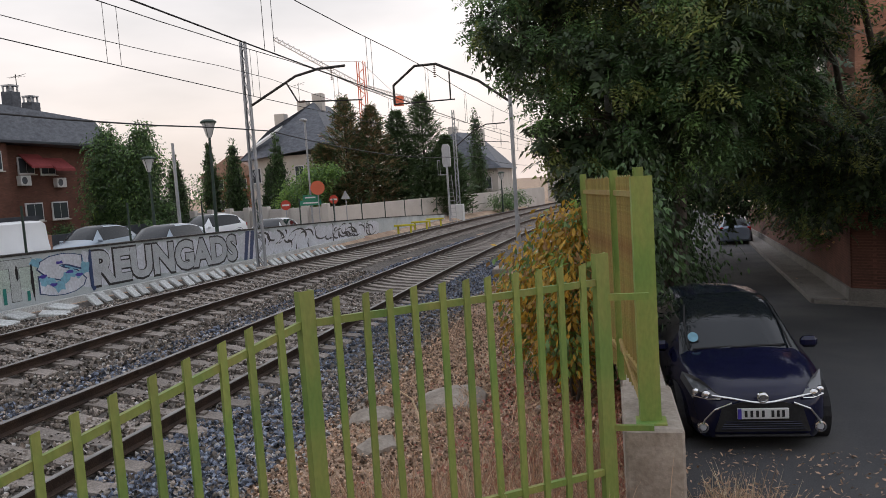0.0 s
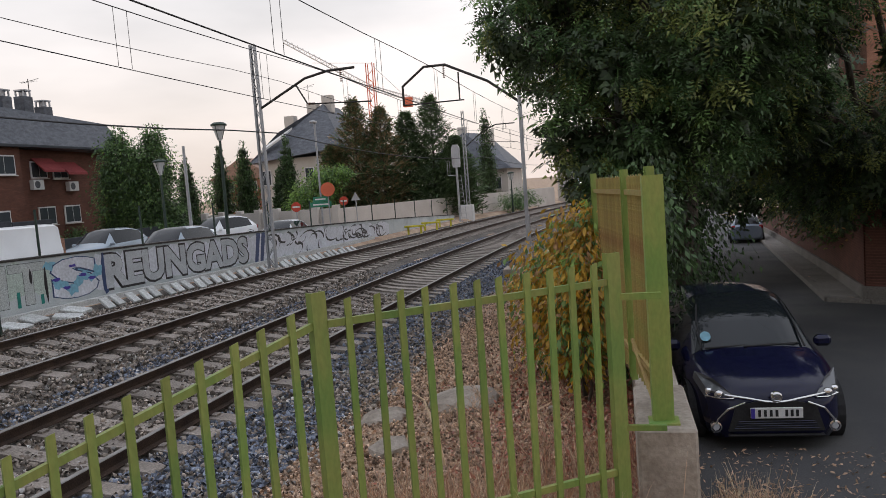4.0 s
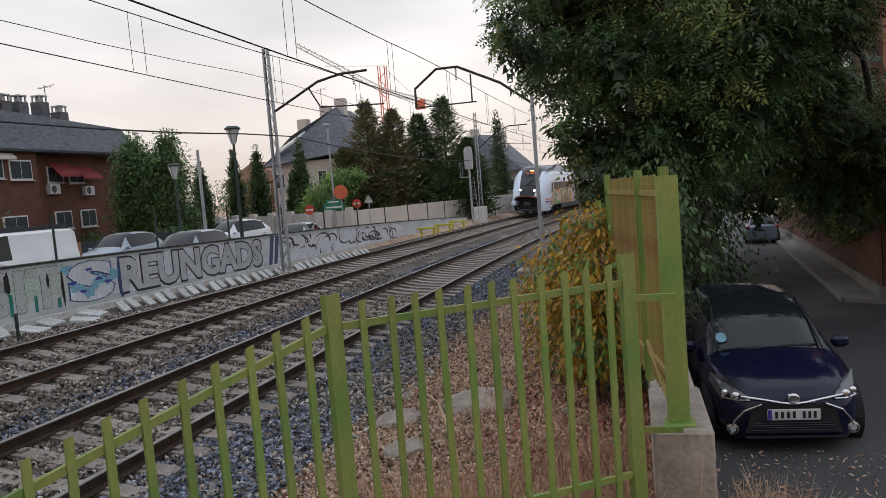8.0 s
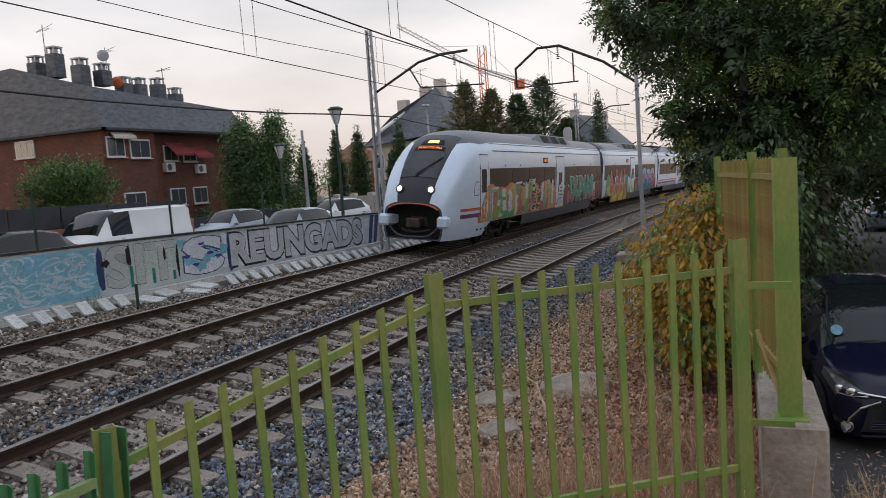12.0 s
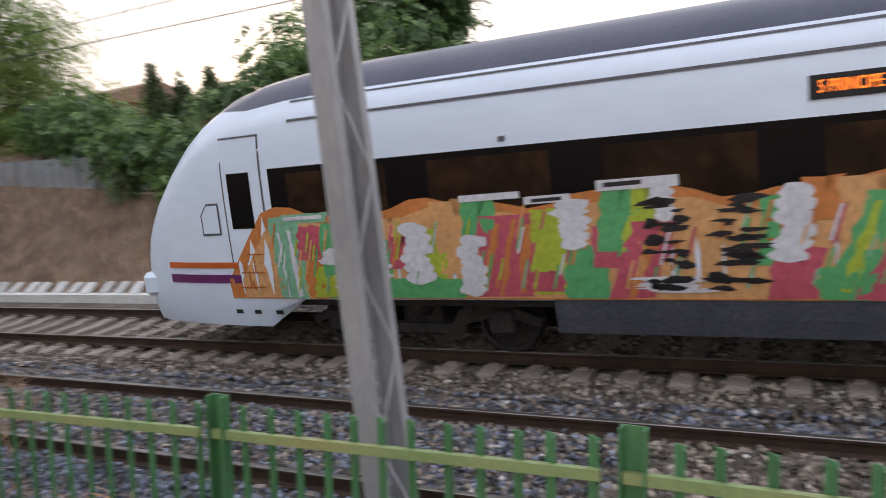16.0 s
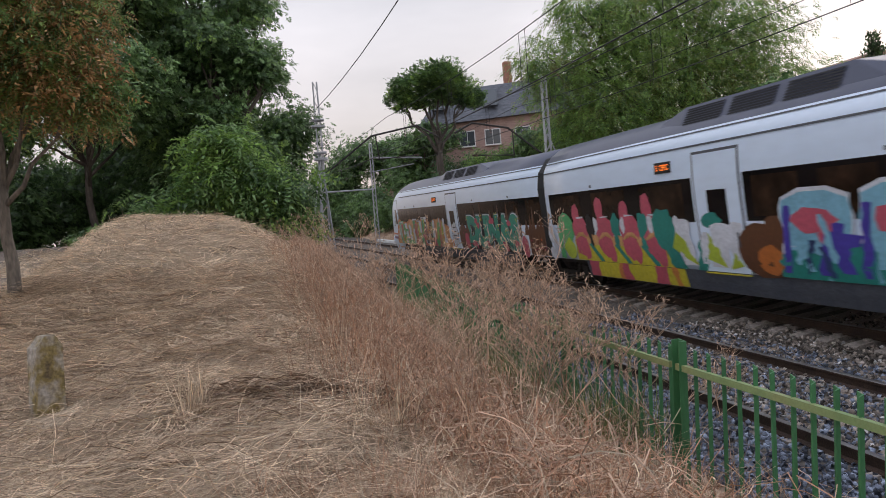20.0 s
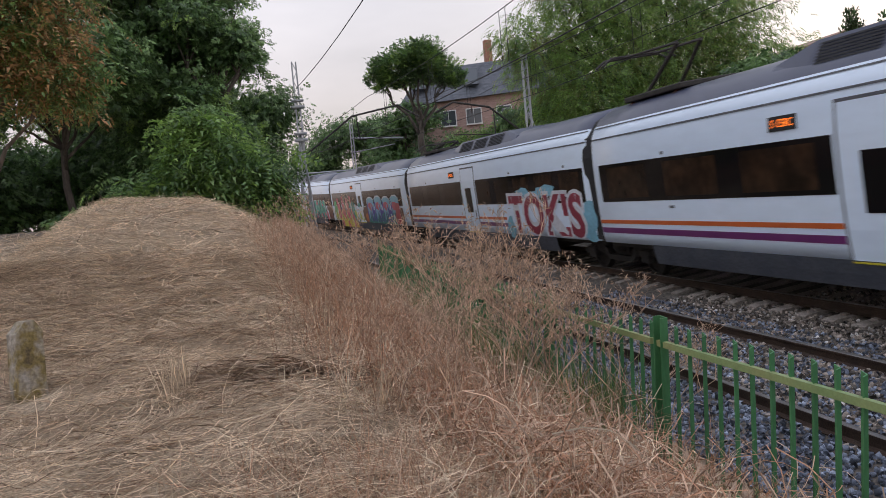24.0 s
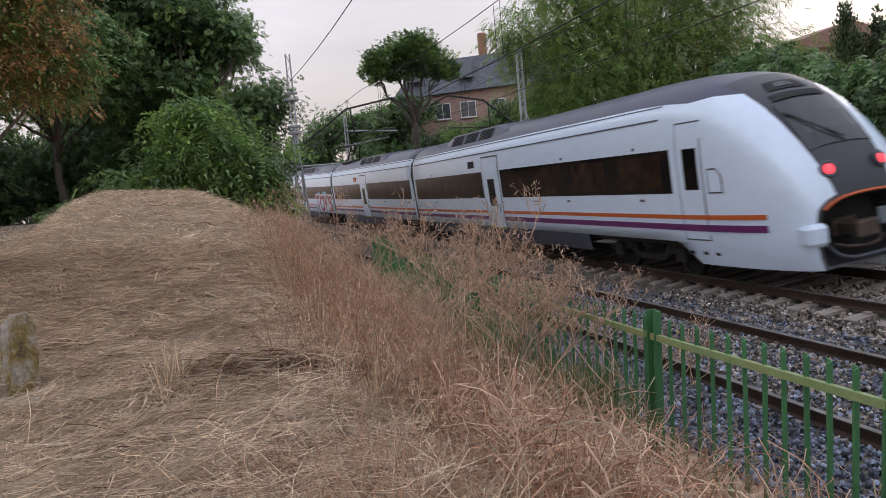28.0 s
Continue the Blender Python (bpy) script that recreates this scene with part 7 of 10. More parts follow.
# the second part of the view: the grassy mound and the cutting
tree("young_tree", "slender young tree with green and rust-brown leaves", (3.72, -12.45, float(height(3.72, -12.45)) - 0.02), (0.085, 1.75),
     [(0.4, -0.2, 3.4, 0.9, 0.9, 0.7), (-0.7, 0.3, 3.5, 0.9, 1.0, 0.8), (-1.2, 0.4, 2.9, 0.65, 0.8, 0.6), (0.8, 0.6, 4.2, 1.1, 1.1, 0.8), (-0.3, 0, 4.6, 1.2, 1.2, 0.9), (-1.0, 0.2, 4.2, 0.8, 0.9, 0.7), (0.9, -0.4, 5.2, 1.2, 1.2, 0.9), (1.4, 1.0, 3.3, 0.8, 0.8, 0.6)],
     9500, 0.25, [LEAF_RUST, LEAF_MID, LEAF_OLIVE, LEAF_LIGHT], bark=BARK_PALE, seed=20, weights=[2.8, 2.2, 1.6, 0.4], spread=0.24)
tree("acacia_tree", "bright green tree hanging over the path", (6.2, -9.5, 1.9), (0.14, 2.6), [(-1.6, 0.6, 4.6, 1.3, 1.3, 0.9), (0, 0, 5.2, 1.6, 1.6, 1.1), (-0.8, -0.8, 6.2, 1.4, 1.4, 0.9)], 2600, 0.36, [LEAF_LIGHT, LEAF_MID], seed=21, spread=0.2)
for i, (x, y, r, h, n) in enumerate(((2.7, -32.0, 4.2, 13.5, 15000), (6.3, -29.0, 4.0, 12.0, 14000), (1.0, -38.0, 3.6, 13.5, 11000), (11.5, -25.0, 4.2, 11.5, 8000), (6.5, -38.0, 4.4, 14.5, 8000), (1.3, -29.5, 2.4, 10.0, 7000))):
    if i in (1, 3):   # bare trunks beside the path
        bl = cloud(rt, 12, 0, 0, h * 0.66, r * 0.6, r * 0.6, h * 0.26, r * 0.34, r * 0.5)
    else:
        bl = cloud(rt, 12, 0, 0, h * 0.58, r * 0.6, r * 0.6, h * 0.34, r * 0.34, r * 0.52) + [(0, 0, h * 0.3, r * 0.7, r * 0.7, 1.8), (0, 0, h * 0.15, r * 0.7, r * 0.7, 1.6)]
    tree("woodland_tree", "tall dense dark green tree behind the mound", (x, y, 2.4), (0.13 if i in (1, 3) else 0.24, h * 0.3), bl, int(n * 1.15), 0.27, [LEAF_DARK, LEAF_MID, LEAF_LIGHT], group="woodland trees", seed=70 + i, weights=[2.8, 3.0, 0.25], spread=0.22, shell=0.6, form=TWIG, core=int(n * 0.2), core_leaf=LEAF_DARK)
for i, (x, y, s) in enumerate(((4.5, -34.5, 1.8), (6.5, -36, 2.0), (10.5, -35.0, 2.2), (13.5, -32, 2.0), (4.9, -25.0, 0.55), (8.2, -40, 2.8), (11.0, -41, 3.0), (14.5, -38, 3.0), (18.0, -33, 3.0), (21.0, -29, 3.0), (10.0, -31.5, 1.5), (14.0, -27.0, 2.0), (3.0, -34, 1.8), (13.0, -22.0, 1.8), (16.0, -23, 2.2), (8.0, -34, 2.4), (12, -33, 2.6), (17, -18, 2.2))):
    tree("undergrowth_bush", "dark green undergrowth between woodland trunks", (x, y, float(height(x, y))), (0, 0), [(0, 0, s * 0.7, s, s * 0.8, s * 0.7), (s * 0.7, 0.3, s * 0.9, s * 0.8, s * 0.7, s * 0.7), (-s * 0.6, 0, s * 1.1, s * 0.7, s * 0.7, s * 0.7)], 1700, 0.38, [LEAF_DARK, LEAF_MID], form=TWIG, seed=170 + i, category="bush", group="undergrowth")
for i, (x, y, s) in enumerate(((-18.0, -4.5, 1.6), (-19.0, -7.5, 1.9), (-18.5, -10.5, 1.7), (-19.5, -13.5, 2.0), (-20.5, -16.5, 1.4), (-17.5, -1.5, 1.5), (-16.6, -16.5, 1.2), (-17.0, -19.5, 1.2), (-17.8, -22.5, 1.2), (-19.0, -25.5, 1.3), (-12.6, -56.0, 1.6), (-11.2, -61.0, 1.8), (-10.0, -66.0, 1.8), (-9.3, -71.0, 2.0), (-8.2, -77.0, 2.2), (-12.5, -68.0, 2.2), (-7.0, -84.0, 2.4))):
    tree("bank_shrub", "dense dark green shrub on the far bank", (x, y, float(height(x, y)) - 0.2), (0, 0), [(0, 0, s * 0.7, s, s * 1.1, s * 0.8), (0, s * 0.8, s, s * 0.8, s * 0.8, s * 0.8), (-0.3, -s * 0.7, s * 1.2, s * 0.7, s * 0.8, s * 0.7)], 1700, 0.38, [LEAF_DARK, LEAF_MID], form=TWIG, seed=190 + i, category="shrub", group="bank shrubs")
tree("ailanthus_shrub", "bushy green shrub with long compound leaves", (0.95, -21.6, 2.1), (0.06, 0.5),
     [(-0.2, 0.4, 1.2, 1.2, 1.1, 0.9), (1.0, 0, 1.5, 1.2, 1.1, 1.0), (0.2, 0.4, 2.4, 1.0, 1.0, 0.8), (-1.0, 0.2, 0.9, 0.9, 0.9, 0.7), (2.0, 0.2, 1.0, 1.0, 1.0, 0.8), (0.3, 0.2, 3.3, 0.8, 0.7, 0.6), (-1.1, 0.2, 2.0, 0.9, 0.8, 0.8)],
     4600, 0.52, [LEAF_MID, LEAF_LIGHT, LEAF_DARK], seed=22, category="shrub", weights=[2.4, 2.4, 0.6], spread=0.25)
tree("acacia_tree", "wide bright green acacia above the cutting", (-19.5, -33.0, 4.2), (0.32, 2.4),
     [(-4.5, 0, 3.4, 3.0, 2.6, 2.2), (4.0, 0, 3.2, 3.0, 2.6, 2.2), (0, 0, 4.2, 3.6, 3.0, 2.6), (2.8, 0, 6.6, 2.8, 2.6, 2.2), (-2.8, 0, 6.6, 3.0, 2.6, 2.2), (0.2, 0, 9.0, 2.8, 2.4, 1.9), (6.4, 0.4, 5.4, 1.8, 1.6, 1.5), (-6.2, 0.5, 2.4, 2.0, 1.8, 1.5), (4.2, 1, 1.6, 2.4, 1.8, 1.5), (-2, 1.5, 1.8, 2.6, 1.8, 1.4), (5.0, 0, 8.0, 1.4, 1.4, 1.2)],
     25000, 0.42, [LEAF_MID, LEAF_LIGHT, LEAF_OLIVE], seed=23, weights=[1.6, 5, 1.6], spread=0.26, shell=0.7, core=900, core_leaf=LEAF_MID)
tree("stone_pine", "umbrella-shaped stone pine with a bare forked trunk", (-10.9, -48.2, 4.6), (0.26, 3.2),
     [(-1.2, 0, 7.0, 1.5, 1.5, 0.9), (1.4, 0, 7.2, 1.6, 1.5, 0.9), (0, 0.3, 7.9, 1.8, 1.6, 0.9), (2.3, 0, 6.4, 1.0, 1.0, 0.6), (-2.1, 0.2, 6.3, 1.0, 1.0, 0.6), (0.4, -0.4, 6.6, 1.3, 1.2, 0.7)], 11000, 0.24, [LEAF_DARK, LEAF_MID, LEAF_LIGHT], form=TWIG, seed=24, up=0.9, clump=16, spread=0.14, weights=[1.5, 2, 1], shell=0.7)
for i, (x, y, z, r, h, n) in enumerate(((-8.0, -82, 1.5, 4.4, 11.0, 3800), (-13.2, -80, 2.0, 3.8, 11.0, 3400), (-4.5, -92, 1.0, 4.5, 9.5, 3400), (-12.6, -60, 4.0, 3.0, 7.0, 2600), (-8.4, -72, 1.2, 2.4, 6.5, 2400), (-27.0, -18.0, 5.0, 2.2, 3.6, 2400), (-24.0, -12.0, 5.0, 2.6, 6.0, 2600), (-31, -27, 5.0, 2.2, 3.2, 2000), (-16.0, -42.0, 4.4, 2.6, 3.4, 2400))):
    bl = cloud(rt, 9, 0, 0, h * 0.55, r * 0.6, r * 0.6, h * 0.36, r * 0.4, r * 0.6)
    tree("embankment_tree", "leafy green tree on the far side of the cutting", (x, y, z), (0.16, h * 0.32), bl, int(n * 1.8), 0.44, [LEAF_DARK, LEAF_MID], form=TWIG, group="embankment trees", seed=90 + i, weights=[2, 2], spread=0.24)
for i in range(6):
    tree("clipped_hedge", "rounded light green hedge at the top of the bank", (-11.8 - 1.25 * i, -41.6 + 0.4 * i, 5.3), (0, 0), [(0, 0, 0.8, 1.0, 0.9, 0.9), (0.4, 0, 1.1, 0.7, 0.7, 0.6)], 1300, 0.17, [LEAF_LIGHT, LEAF_MID], form=DIAMOND, seed=110 + i, category="hedge", group="hedges")
for i, (x, y, z) in enumerate([(-12.0 - 1.5 * k, -50.5 + 0.7 * k, 5.6) for k in range(7)] + [(-9.4, -46.0, 3.4), (-10.7, -46.4, 4.2)]):
    tree("garden_hedge", "dark green hedge below an apartment block", (x, y, z), (0, 0), [(0, 0, 0.9, 1.1, 0.9, 1.1), (0.4, 0, 1.3, 0.8, 0.7, 0.8)], 1300, 0.2, [LEAF_DARK], form=DIAMOND, seed=210 + i, category="hedge", group="dark hedges")
for i, (x, y, h) in enumerate(((-32.2, -34.8, 6.2), (-33.6, -34.0, 5.6), (-35.0, -33.0, 6.0), (-27.4, -45.0, 6.4))):
    cypress((x, y, 5.2), h, 1.15, 130 + i)


# ---- buildings ----
def brickwork(name, c1, c2, mortar, axis="y", course=0.068, length=0.25):
    m = material(name, [c1, c2], 1.5, 0.9, bump=0.15, grain=30, fine=0.2)
    n, lk = m.node_tree.nodes, m.node_tree.links
    br, pos, mp = n.new("ShaderNodeTexBrick"), n.new("ShaderNodeTexCoord"), n.new("ShaderNodeSeparateXYZ")
    com, add = n.new("ShaderNodeCombineXYZ"), n.new("ShaderNodeMath")
    lk.new(pos.outputs["Object"], mp.inputs[0])
    lk.new(mp.outputs["X"], add.inputs[0])
    lk.new(mp.outputs["Y"], add.inputs[1])
    lk.new(add.outputs[0], com.inputs["X"])
    lk.new(mp.outputs["Z"], com.inputs["Y"])
    lk.new(com.outputs[0], br.inputs["Vector"])
    br.inputs["Scale"].default_value, br.inputs["Brick Width"].default_value, br.inputs["Row Height"].default_value = 1.0, length, course
    br.inputs["Mortar Size"].default_value = 0.009
    br.inputs["Color1"].default_value, br.inputs["Color2"].default_value, br.inputs["Mortar"].default_value = (1, 1, 1, 1), (0.72, 0.7, 0.7, 1), (*mortar, 1)
    mul = n.new("ShaderNodeMix")
    mul.data_type, mul.blend_type = "RGBA", "MULTIPLY"
    mul.inputs["Factor"].default_value = 1.0
    b = n["Principled BSDF"]
    src = b.inputs["Base Color"].links[0].from_socket
    lk.new(src, mul.inputs["A"])
    lk.new(br.outputs["Color"], mul.inputs["B"])
    lk.new(mul.outputs["Result"], b.inputs["Base Color"])
    return m


# dark red brick, lowered further with the terrace's shade in the colour
BRICK_RED = brickwork("red_brick", (0.115, 0.052, 0.036), (0.17, 0.075, 0.052), (0.8, 0.7, 0.62))
BRICK_TAN = brickwork("tan_brick", (0.30, 0.15, 0.10), (0.42, 0.22, 0.15), (0.85, 0.8, 0.75))
BRICK_PINK = brickwork("pink_brick", (0.36, 0.24, 0.21), (0.46, 0.32, 0.28), (0.9, 0.88, 0.85))
# brick colours darkened to include shade from the overhanging trees
BRICK_WALL = brickwork("garden_wall_brick", (0.10, 0.045, 0.032), (0.17, 0.072, 0.05), (1.3, 1.3, 1.3))
SLATE = material("slate_roof", [(0.045, 0.051, 0.064), (0.078, 0.086, 0.105), (0.115, 0.122, 0.14)], 2.2, 0.6, bump=0.3, grain=9, fine=0.3, stretch=(1, 1, 2.5))
TILES = material("clay_roof_tiles", [(0.22, 0.135, 0.10), (0.33, 0.215, 0.165)], 3, 0.85, bump=0.5, grain=14, fine=0.3, stretch=(1, 1, 3))
RENDER_WHITE = material("cream_render", [(0.50, 0.46, 0.42), (0.60, 0.56, 0.52)], 0.7, 0.9, bump=0.1, grain=30, fine=0.1)
FRAME_WHITE = material("white_window_frame", [(0.6, 0.6, 0.6), (0.7, 0.7, 0.7)], 3, 0.5, bump=0, fine=0.05)
WINDOW_GLASS = glass("window_glass", (0.06, 0.07, 0.08), 0.05)
AWNING_RED = material("red_awning", [(0.22, 0.035, 0.04), (0.30, 0.06, 0.06)], 2, 0.9, bump=0.05)
AWNING_CREAM = material("cream_awning", [(0.55, 0.48, 0.33), (0.65, 0.58, 0.42)], 2, 0.9, bump=0.05)
DARK_PANEL = material("dark_fence_panel", [(0.022, 0.026, 0.034), (0.04, 0.045, 0.055)], 2, 0.7, bump=0.1)
POST_GREEN = material("dark_green_steel", [(0.02, 0.04, 0.03), (0.035, 0.06, 0.045)], 3, 0.6, bump=0.05)
SIGN_RED = material("sign_red", [(0.50, 0.05, 0.03), (0.56, 0.07, 0.04)], 2, 0.5, bump=0, fine=0.05)
SIGN_ORANGE = material("sign_orange", [(0.62, 0.13, 0.06), (0.68, 0.16, 0.08)], 2, 0.5, bump=0, fine=0.05)
SIGN_GREEN = material("sign_green", [(0.02, 0.18, 0.11), (0.03, 0.22, 0.13)], 2, 0.5, bump=0, fine=0.05)


def window(parent, at, w, h, face, bars=2):
    """A window in a wall: face is the outward direction of the wall, 'x' or '-y' and so on."""
    a = {"x": 90, "-x": -90, "y": 180, "-y": 0}[face]
    e = part("window", Form().box(-w / 2 - 0.06, -0.05, -h / 2 - 0.06, w / 2 + 0.06, 0.03, h / 2 + 0.06, 0.01), FRAME_WHITE, parent)
    e.matrix_basis = pose(*at, 0, 0, a)
    for k in range(bars):
        x0, x1 = -w / 2 + w * k / bars + 0.02, -w / 2 + w * (k + 1) / bars - 0.02
        part("pane", Form().box(x0, -0.062, -h / 2 + 0.02, x1, -0.03, h / 2 - 0.02), WINDOW_GLASS, e)
    part("sill", Form().box(-w / 2 - 0.12, -0.16, -h / 2 - 0.12, w / 2 + 0.12, 0.0, -h / 2 - 0.065, 0.01), RENDER_WHITE, e)
    return e


def awning(parent, at, w, reach, fall, mat, face="x"):
    a = {"x": 90, "-y": 0}[face]
    f = Form().add([(-w / 2, 0, 0), (w / 2, 0, 0), (w / 2, -reach, -fall), (-w / 2, -reach, -fall), (-w / 2, 0, -0.03), (w / 2, 0, -0.03), (w / 2, -reach, -fall - 0.15), (-w / 2, -reach, -fall - 0.15)],
                   [(0, 1, 2, 3), (7, 6, 5, 4), (3, 2, 6, 7), (0, 3, 7, 4), (1, 5, 6, 2), (0, 4, 5, 1)])
    ob = part("awning", f, mat, parent, "open fabric awning")
    ob.matrix_basis = pose(*at, 0, 0, a)


def aircon(parent, at, face="x"):
    a = {"x": 90, "-y": 0}[face]
    ob = part("air_conditioner", Form().box(-0.42, -0.32, -0.3, 0.42, 0, 0.3, 0.02), FRAME_WHITE, parent, "white outdoor air conditioning unit")
    ob.matrix_basis = pose(*at, 0, 0, a)
    part("fan_grille", Form().lathe([(0.001, -0.335), (0.2, -0.335), (0.22, -0.32)], (-0.12, 0, 0), 16, axis="y"), SEAM, ob)


def chimney(parent, x, y, z0, z1, w=0.75, mat=SLATE):
    c = part("chimney", Form().box(x - w / 2, y - w / 2, z0, x + w / 2, y + w / 2, z1, 0.02), mat, parent, "square slate chimney with a metal cowl")
    cowl = Form()
    for dx in (-1, 1):
        for dy in (-1, 1):
            cowl.box(x + dx * w * 0.36 - 0.04, y + dy * w * 0.36 - 0.04, z1, x + dx * w * 0.36 + 0.04, y + dy * w * 0.36 + 0.04, z1 + 0.34)
    cowl.box(x - w * 0.46, y - w * 0.46, z1 + 0.34, x + w * 0.46, y + w * 0.46, z1 + 0.42)
    cowl.box(x - w * 0.2, y - w * 0.2, z1, x + w * 0.2, y + w * 0.2, z1 + 0.3)
    part("cowl", cowl, GALV, c, "slatted metal cowl")


def antenna(parent, x, y, z, h):
    f = Form().tube([(x, y, z), (x, y, z + h)], 0.025, 5).tube([(x - 0.5, y, z + h * 0.85), (x + 0.6, y + 0.2, z + h)], 0.015, 4)
    for k in range(5):
        f.tube([(x - 0.4 + 0.22 * k, y - 0.25, z + h * 0.87 + 0.03 * k * h * 0.15), (x - 0.4 + 0.22 * k, y + 0.25, z + h * 0.87 + 0.03 * k * h * 0.15)], 0.01, 4)
    part("antenna", f, DARK_STEEL, parent, "thin television aerial")


b2 = group_empty("brick_building", label="two-storey red brick terrace with a tall slate mansard", category="building", group="brick buildings")
part("wall", Form().box(-46, 33.0, -0.5, -33.0, 37.1, 6.55).box(-46, 37.1, -0.5, -33.8, 46.5, 6.4), BRICK_RED, b2, "dark red brick wall")
mans = Form().add([(-46, 32.8, 6.55), (-32.75, 32.8, 6.55), (-32.75, 46.7, 6.3), (-46, 46.7, 6.3), (-45, 33.2, 10.4), (-33.9, 33.2, 9.0), (-33.9, 46.2, 8.35), (-45, 46.2, 10.0), (-39.5, 33.2, 10.6), (-39.5, 46.2, 9.2)],
                  [(0, 1, 5, 8, 4), (1, 2, 6, 5), (2, 3, 7, 9, 6), (3, 0, 4, 7), (5, 6, 9, 8), (8, 9, 7, 4), (3, 2, 1, 0)])
part("roof", mans, SLATE, b2, "dark slate mansard roof")
part("eave", Form().box(-33.0, 32.7, 6.42, -32.6, 46.8, 6.56).box(-46, 32.6, 6.42, -32.6, 33.0, 6.56), DARK_PANEL, b2)
for y, z, w, h in ((33.9, 5.5, 1.25, 1.05), (35.8, 5.4, 1.5, 1.0)):
    window(b2, (-32.97, y, z), w, h, "x")
for y, z, w, h in ((39.3, 5.2, 1.2, 0.9), (41.1, 5.1, 1.2, 0.8), (39.6, 2.4, 1.3, 1.0), (41.8, 2.4, 1.3, 1.0)):
    window(b2, (-33.77, y, z), w, h, "x")
window(b2, (-32.97, 35.0, 2.3), 1.6, 1.0, "x")
awning(b2, (-33.75, 39.6, 5.9), 1.7, 0.9, 0.75, AWNING_RED)
awning(b2, (-33.75, 41.6, 5.7), 1.7, 0.9, 0.7, AWNING_RED)
awning(b2, (-32.95, 34.4, 6.35), 1.7, 0.35, 0.25, RENDER_WHITE)
for y, z in ((38.9, 4.3), (41.9, 4.15)):
    aircon(b2, (-33.8, y, z))
window(b2, (-38.9, 32.98, 5.8), 1.4, 0.9, "-y", 3)
for x, y, z0, z1 in ((-38.6, 34.2, 10.0, 11.2), (-37.3, 34.4, 9.9, 11.6), (-35.6, 34.6, 9.4, 10.3), (-34.6, 35.2, 9.2, 10.4), (-34.9, 33.9, 9.0, 10.6), (-35.2, 37.4, 9.0, 9.9), (-35.2, 38.7, 8.9, 9.95), (-35.2, 40.4, 8.8, 10.1), (-35.2, 42.0, 8.7, 9.6)):
    chimney(b2, x, y, z0, z1 - 0.3)
for x, y, z, h in ((-38.0, 34.4, 10.5, 2.6), (-35.0, 36.0, 9.4, 2.2), (-35.4, 41.2, 9.6, 1.4)):
    antenna(b2, x, y, z, h)
for x, y, z, c in ((-34.6, 35.4, 11.0, GALV), (-34.9, 36.6, 9.6, STRIPE_ORANGE)):
    dish = part("satellite_dish", Form().lathe([(0.001, 0.1), (0.2, 0.07), (0.34, 0.0), (0.33, -0.02), (0.001, 0.07)], sides=18), c, b2, "round satellite dish")
    dish.matrix_basis = pose(x, y, z, 90, 0, 30)

b1 = group_empty("brick_building", label="tan brick end house with a steep slate gable", category="building", group="brick buildings")
part("wall", Form().box(-34, 2.0, -0.3, -23.7, 18.85, 6.2), BRICK_TAN, b1, "tan brick wall")
part("roof", Form().prism([(1.8, 6.15), (19.0, 6.15), (18.35, 8.65), (16.3, 9.7), (7.0, 9.9), (2.2, 8.8)], -34.2, -23.5), SLATE, b1, "dark slate gable roof")
part("eave", Form().box(-23.7, 1.9, 6.05, -23.35, 19.05, 6.18), DARK_PANEL, b1)
window(b1, (-23.67, 15.4, 4.4), 1.3, 1.1, "x")
awning(b1, (-23.6, 15.5, 5.0), 1.9, 0.8, 0.85, AWNING_CREAM)
aircon(b1, (-23.7, 13.45, 3.15))
part("meter_box", Form().box(-23.7, 15.0, 3.0, -23.45, 16.3, 3.8, 0.03), FRAME_WHITE, b1)
part("downpipe", Form().tube([(-23.62, 17.9, 6.0), (-23.62, 17.9, 3.9), (-23.62, 16.6, 3.85)], 0.06, 6).tube([(-23.62, 15.0, 6.1), (-23.62, 15.2, 4.3)], 0.06, 6), SIGN_RED, b1, "rust red pipe")
chimney(b1, -25.0, 15.2, 9.5, 10.6, 0.9)
# garden boundary in front of the brick buildings
strip_wall("wall_garden", [(-21.6, y) for y in range(-2, 27, 4)], 0.3, lambda x, y: -0.3, lambda x, y: 2.05 - 0.02 * y, BRICK_TAN, "low brown brick garden wall along a street")
garden_fence = group_empty("garden_fence", label="dark opaque panel fence on a brick garden wall", category="fence", kind="structure")
for k in range(13):
    y = -1.0 + k * 2.05
    part("fence_panel", Form().box(-21.63, y, 2.05 - 0.02 * y, -21.57, y + 1.98, 2.8 - 0.02 * y, 0.008), DARK_PANEL, garden_fence)
plain_fence = group_empty("garden_fence", label="grey-green garden fence behind parked cars", category="fence", kind="structure")
for k in range(5):
    y = 27.0 + k * 2.4
    part("fence_panel", Form().box(-24.2 - 0.4 * k, y, 0.1, -24.1 - 0.4 * k, y + 2.3, 1.35, 0.01), DARK_PANEL, plain_fence)

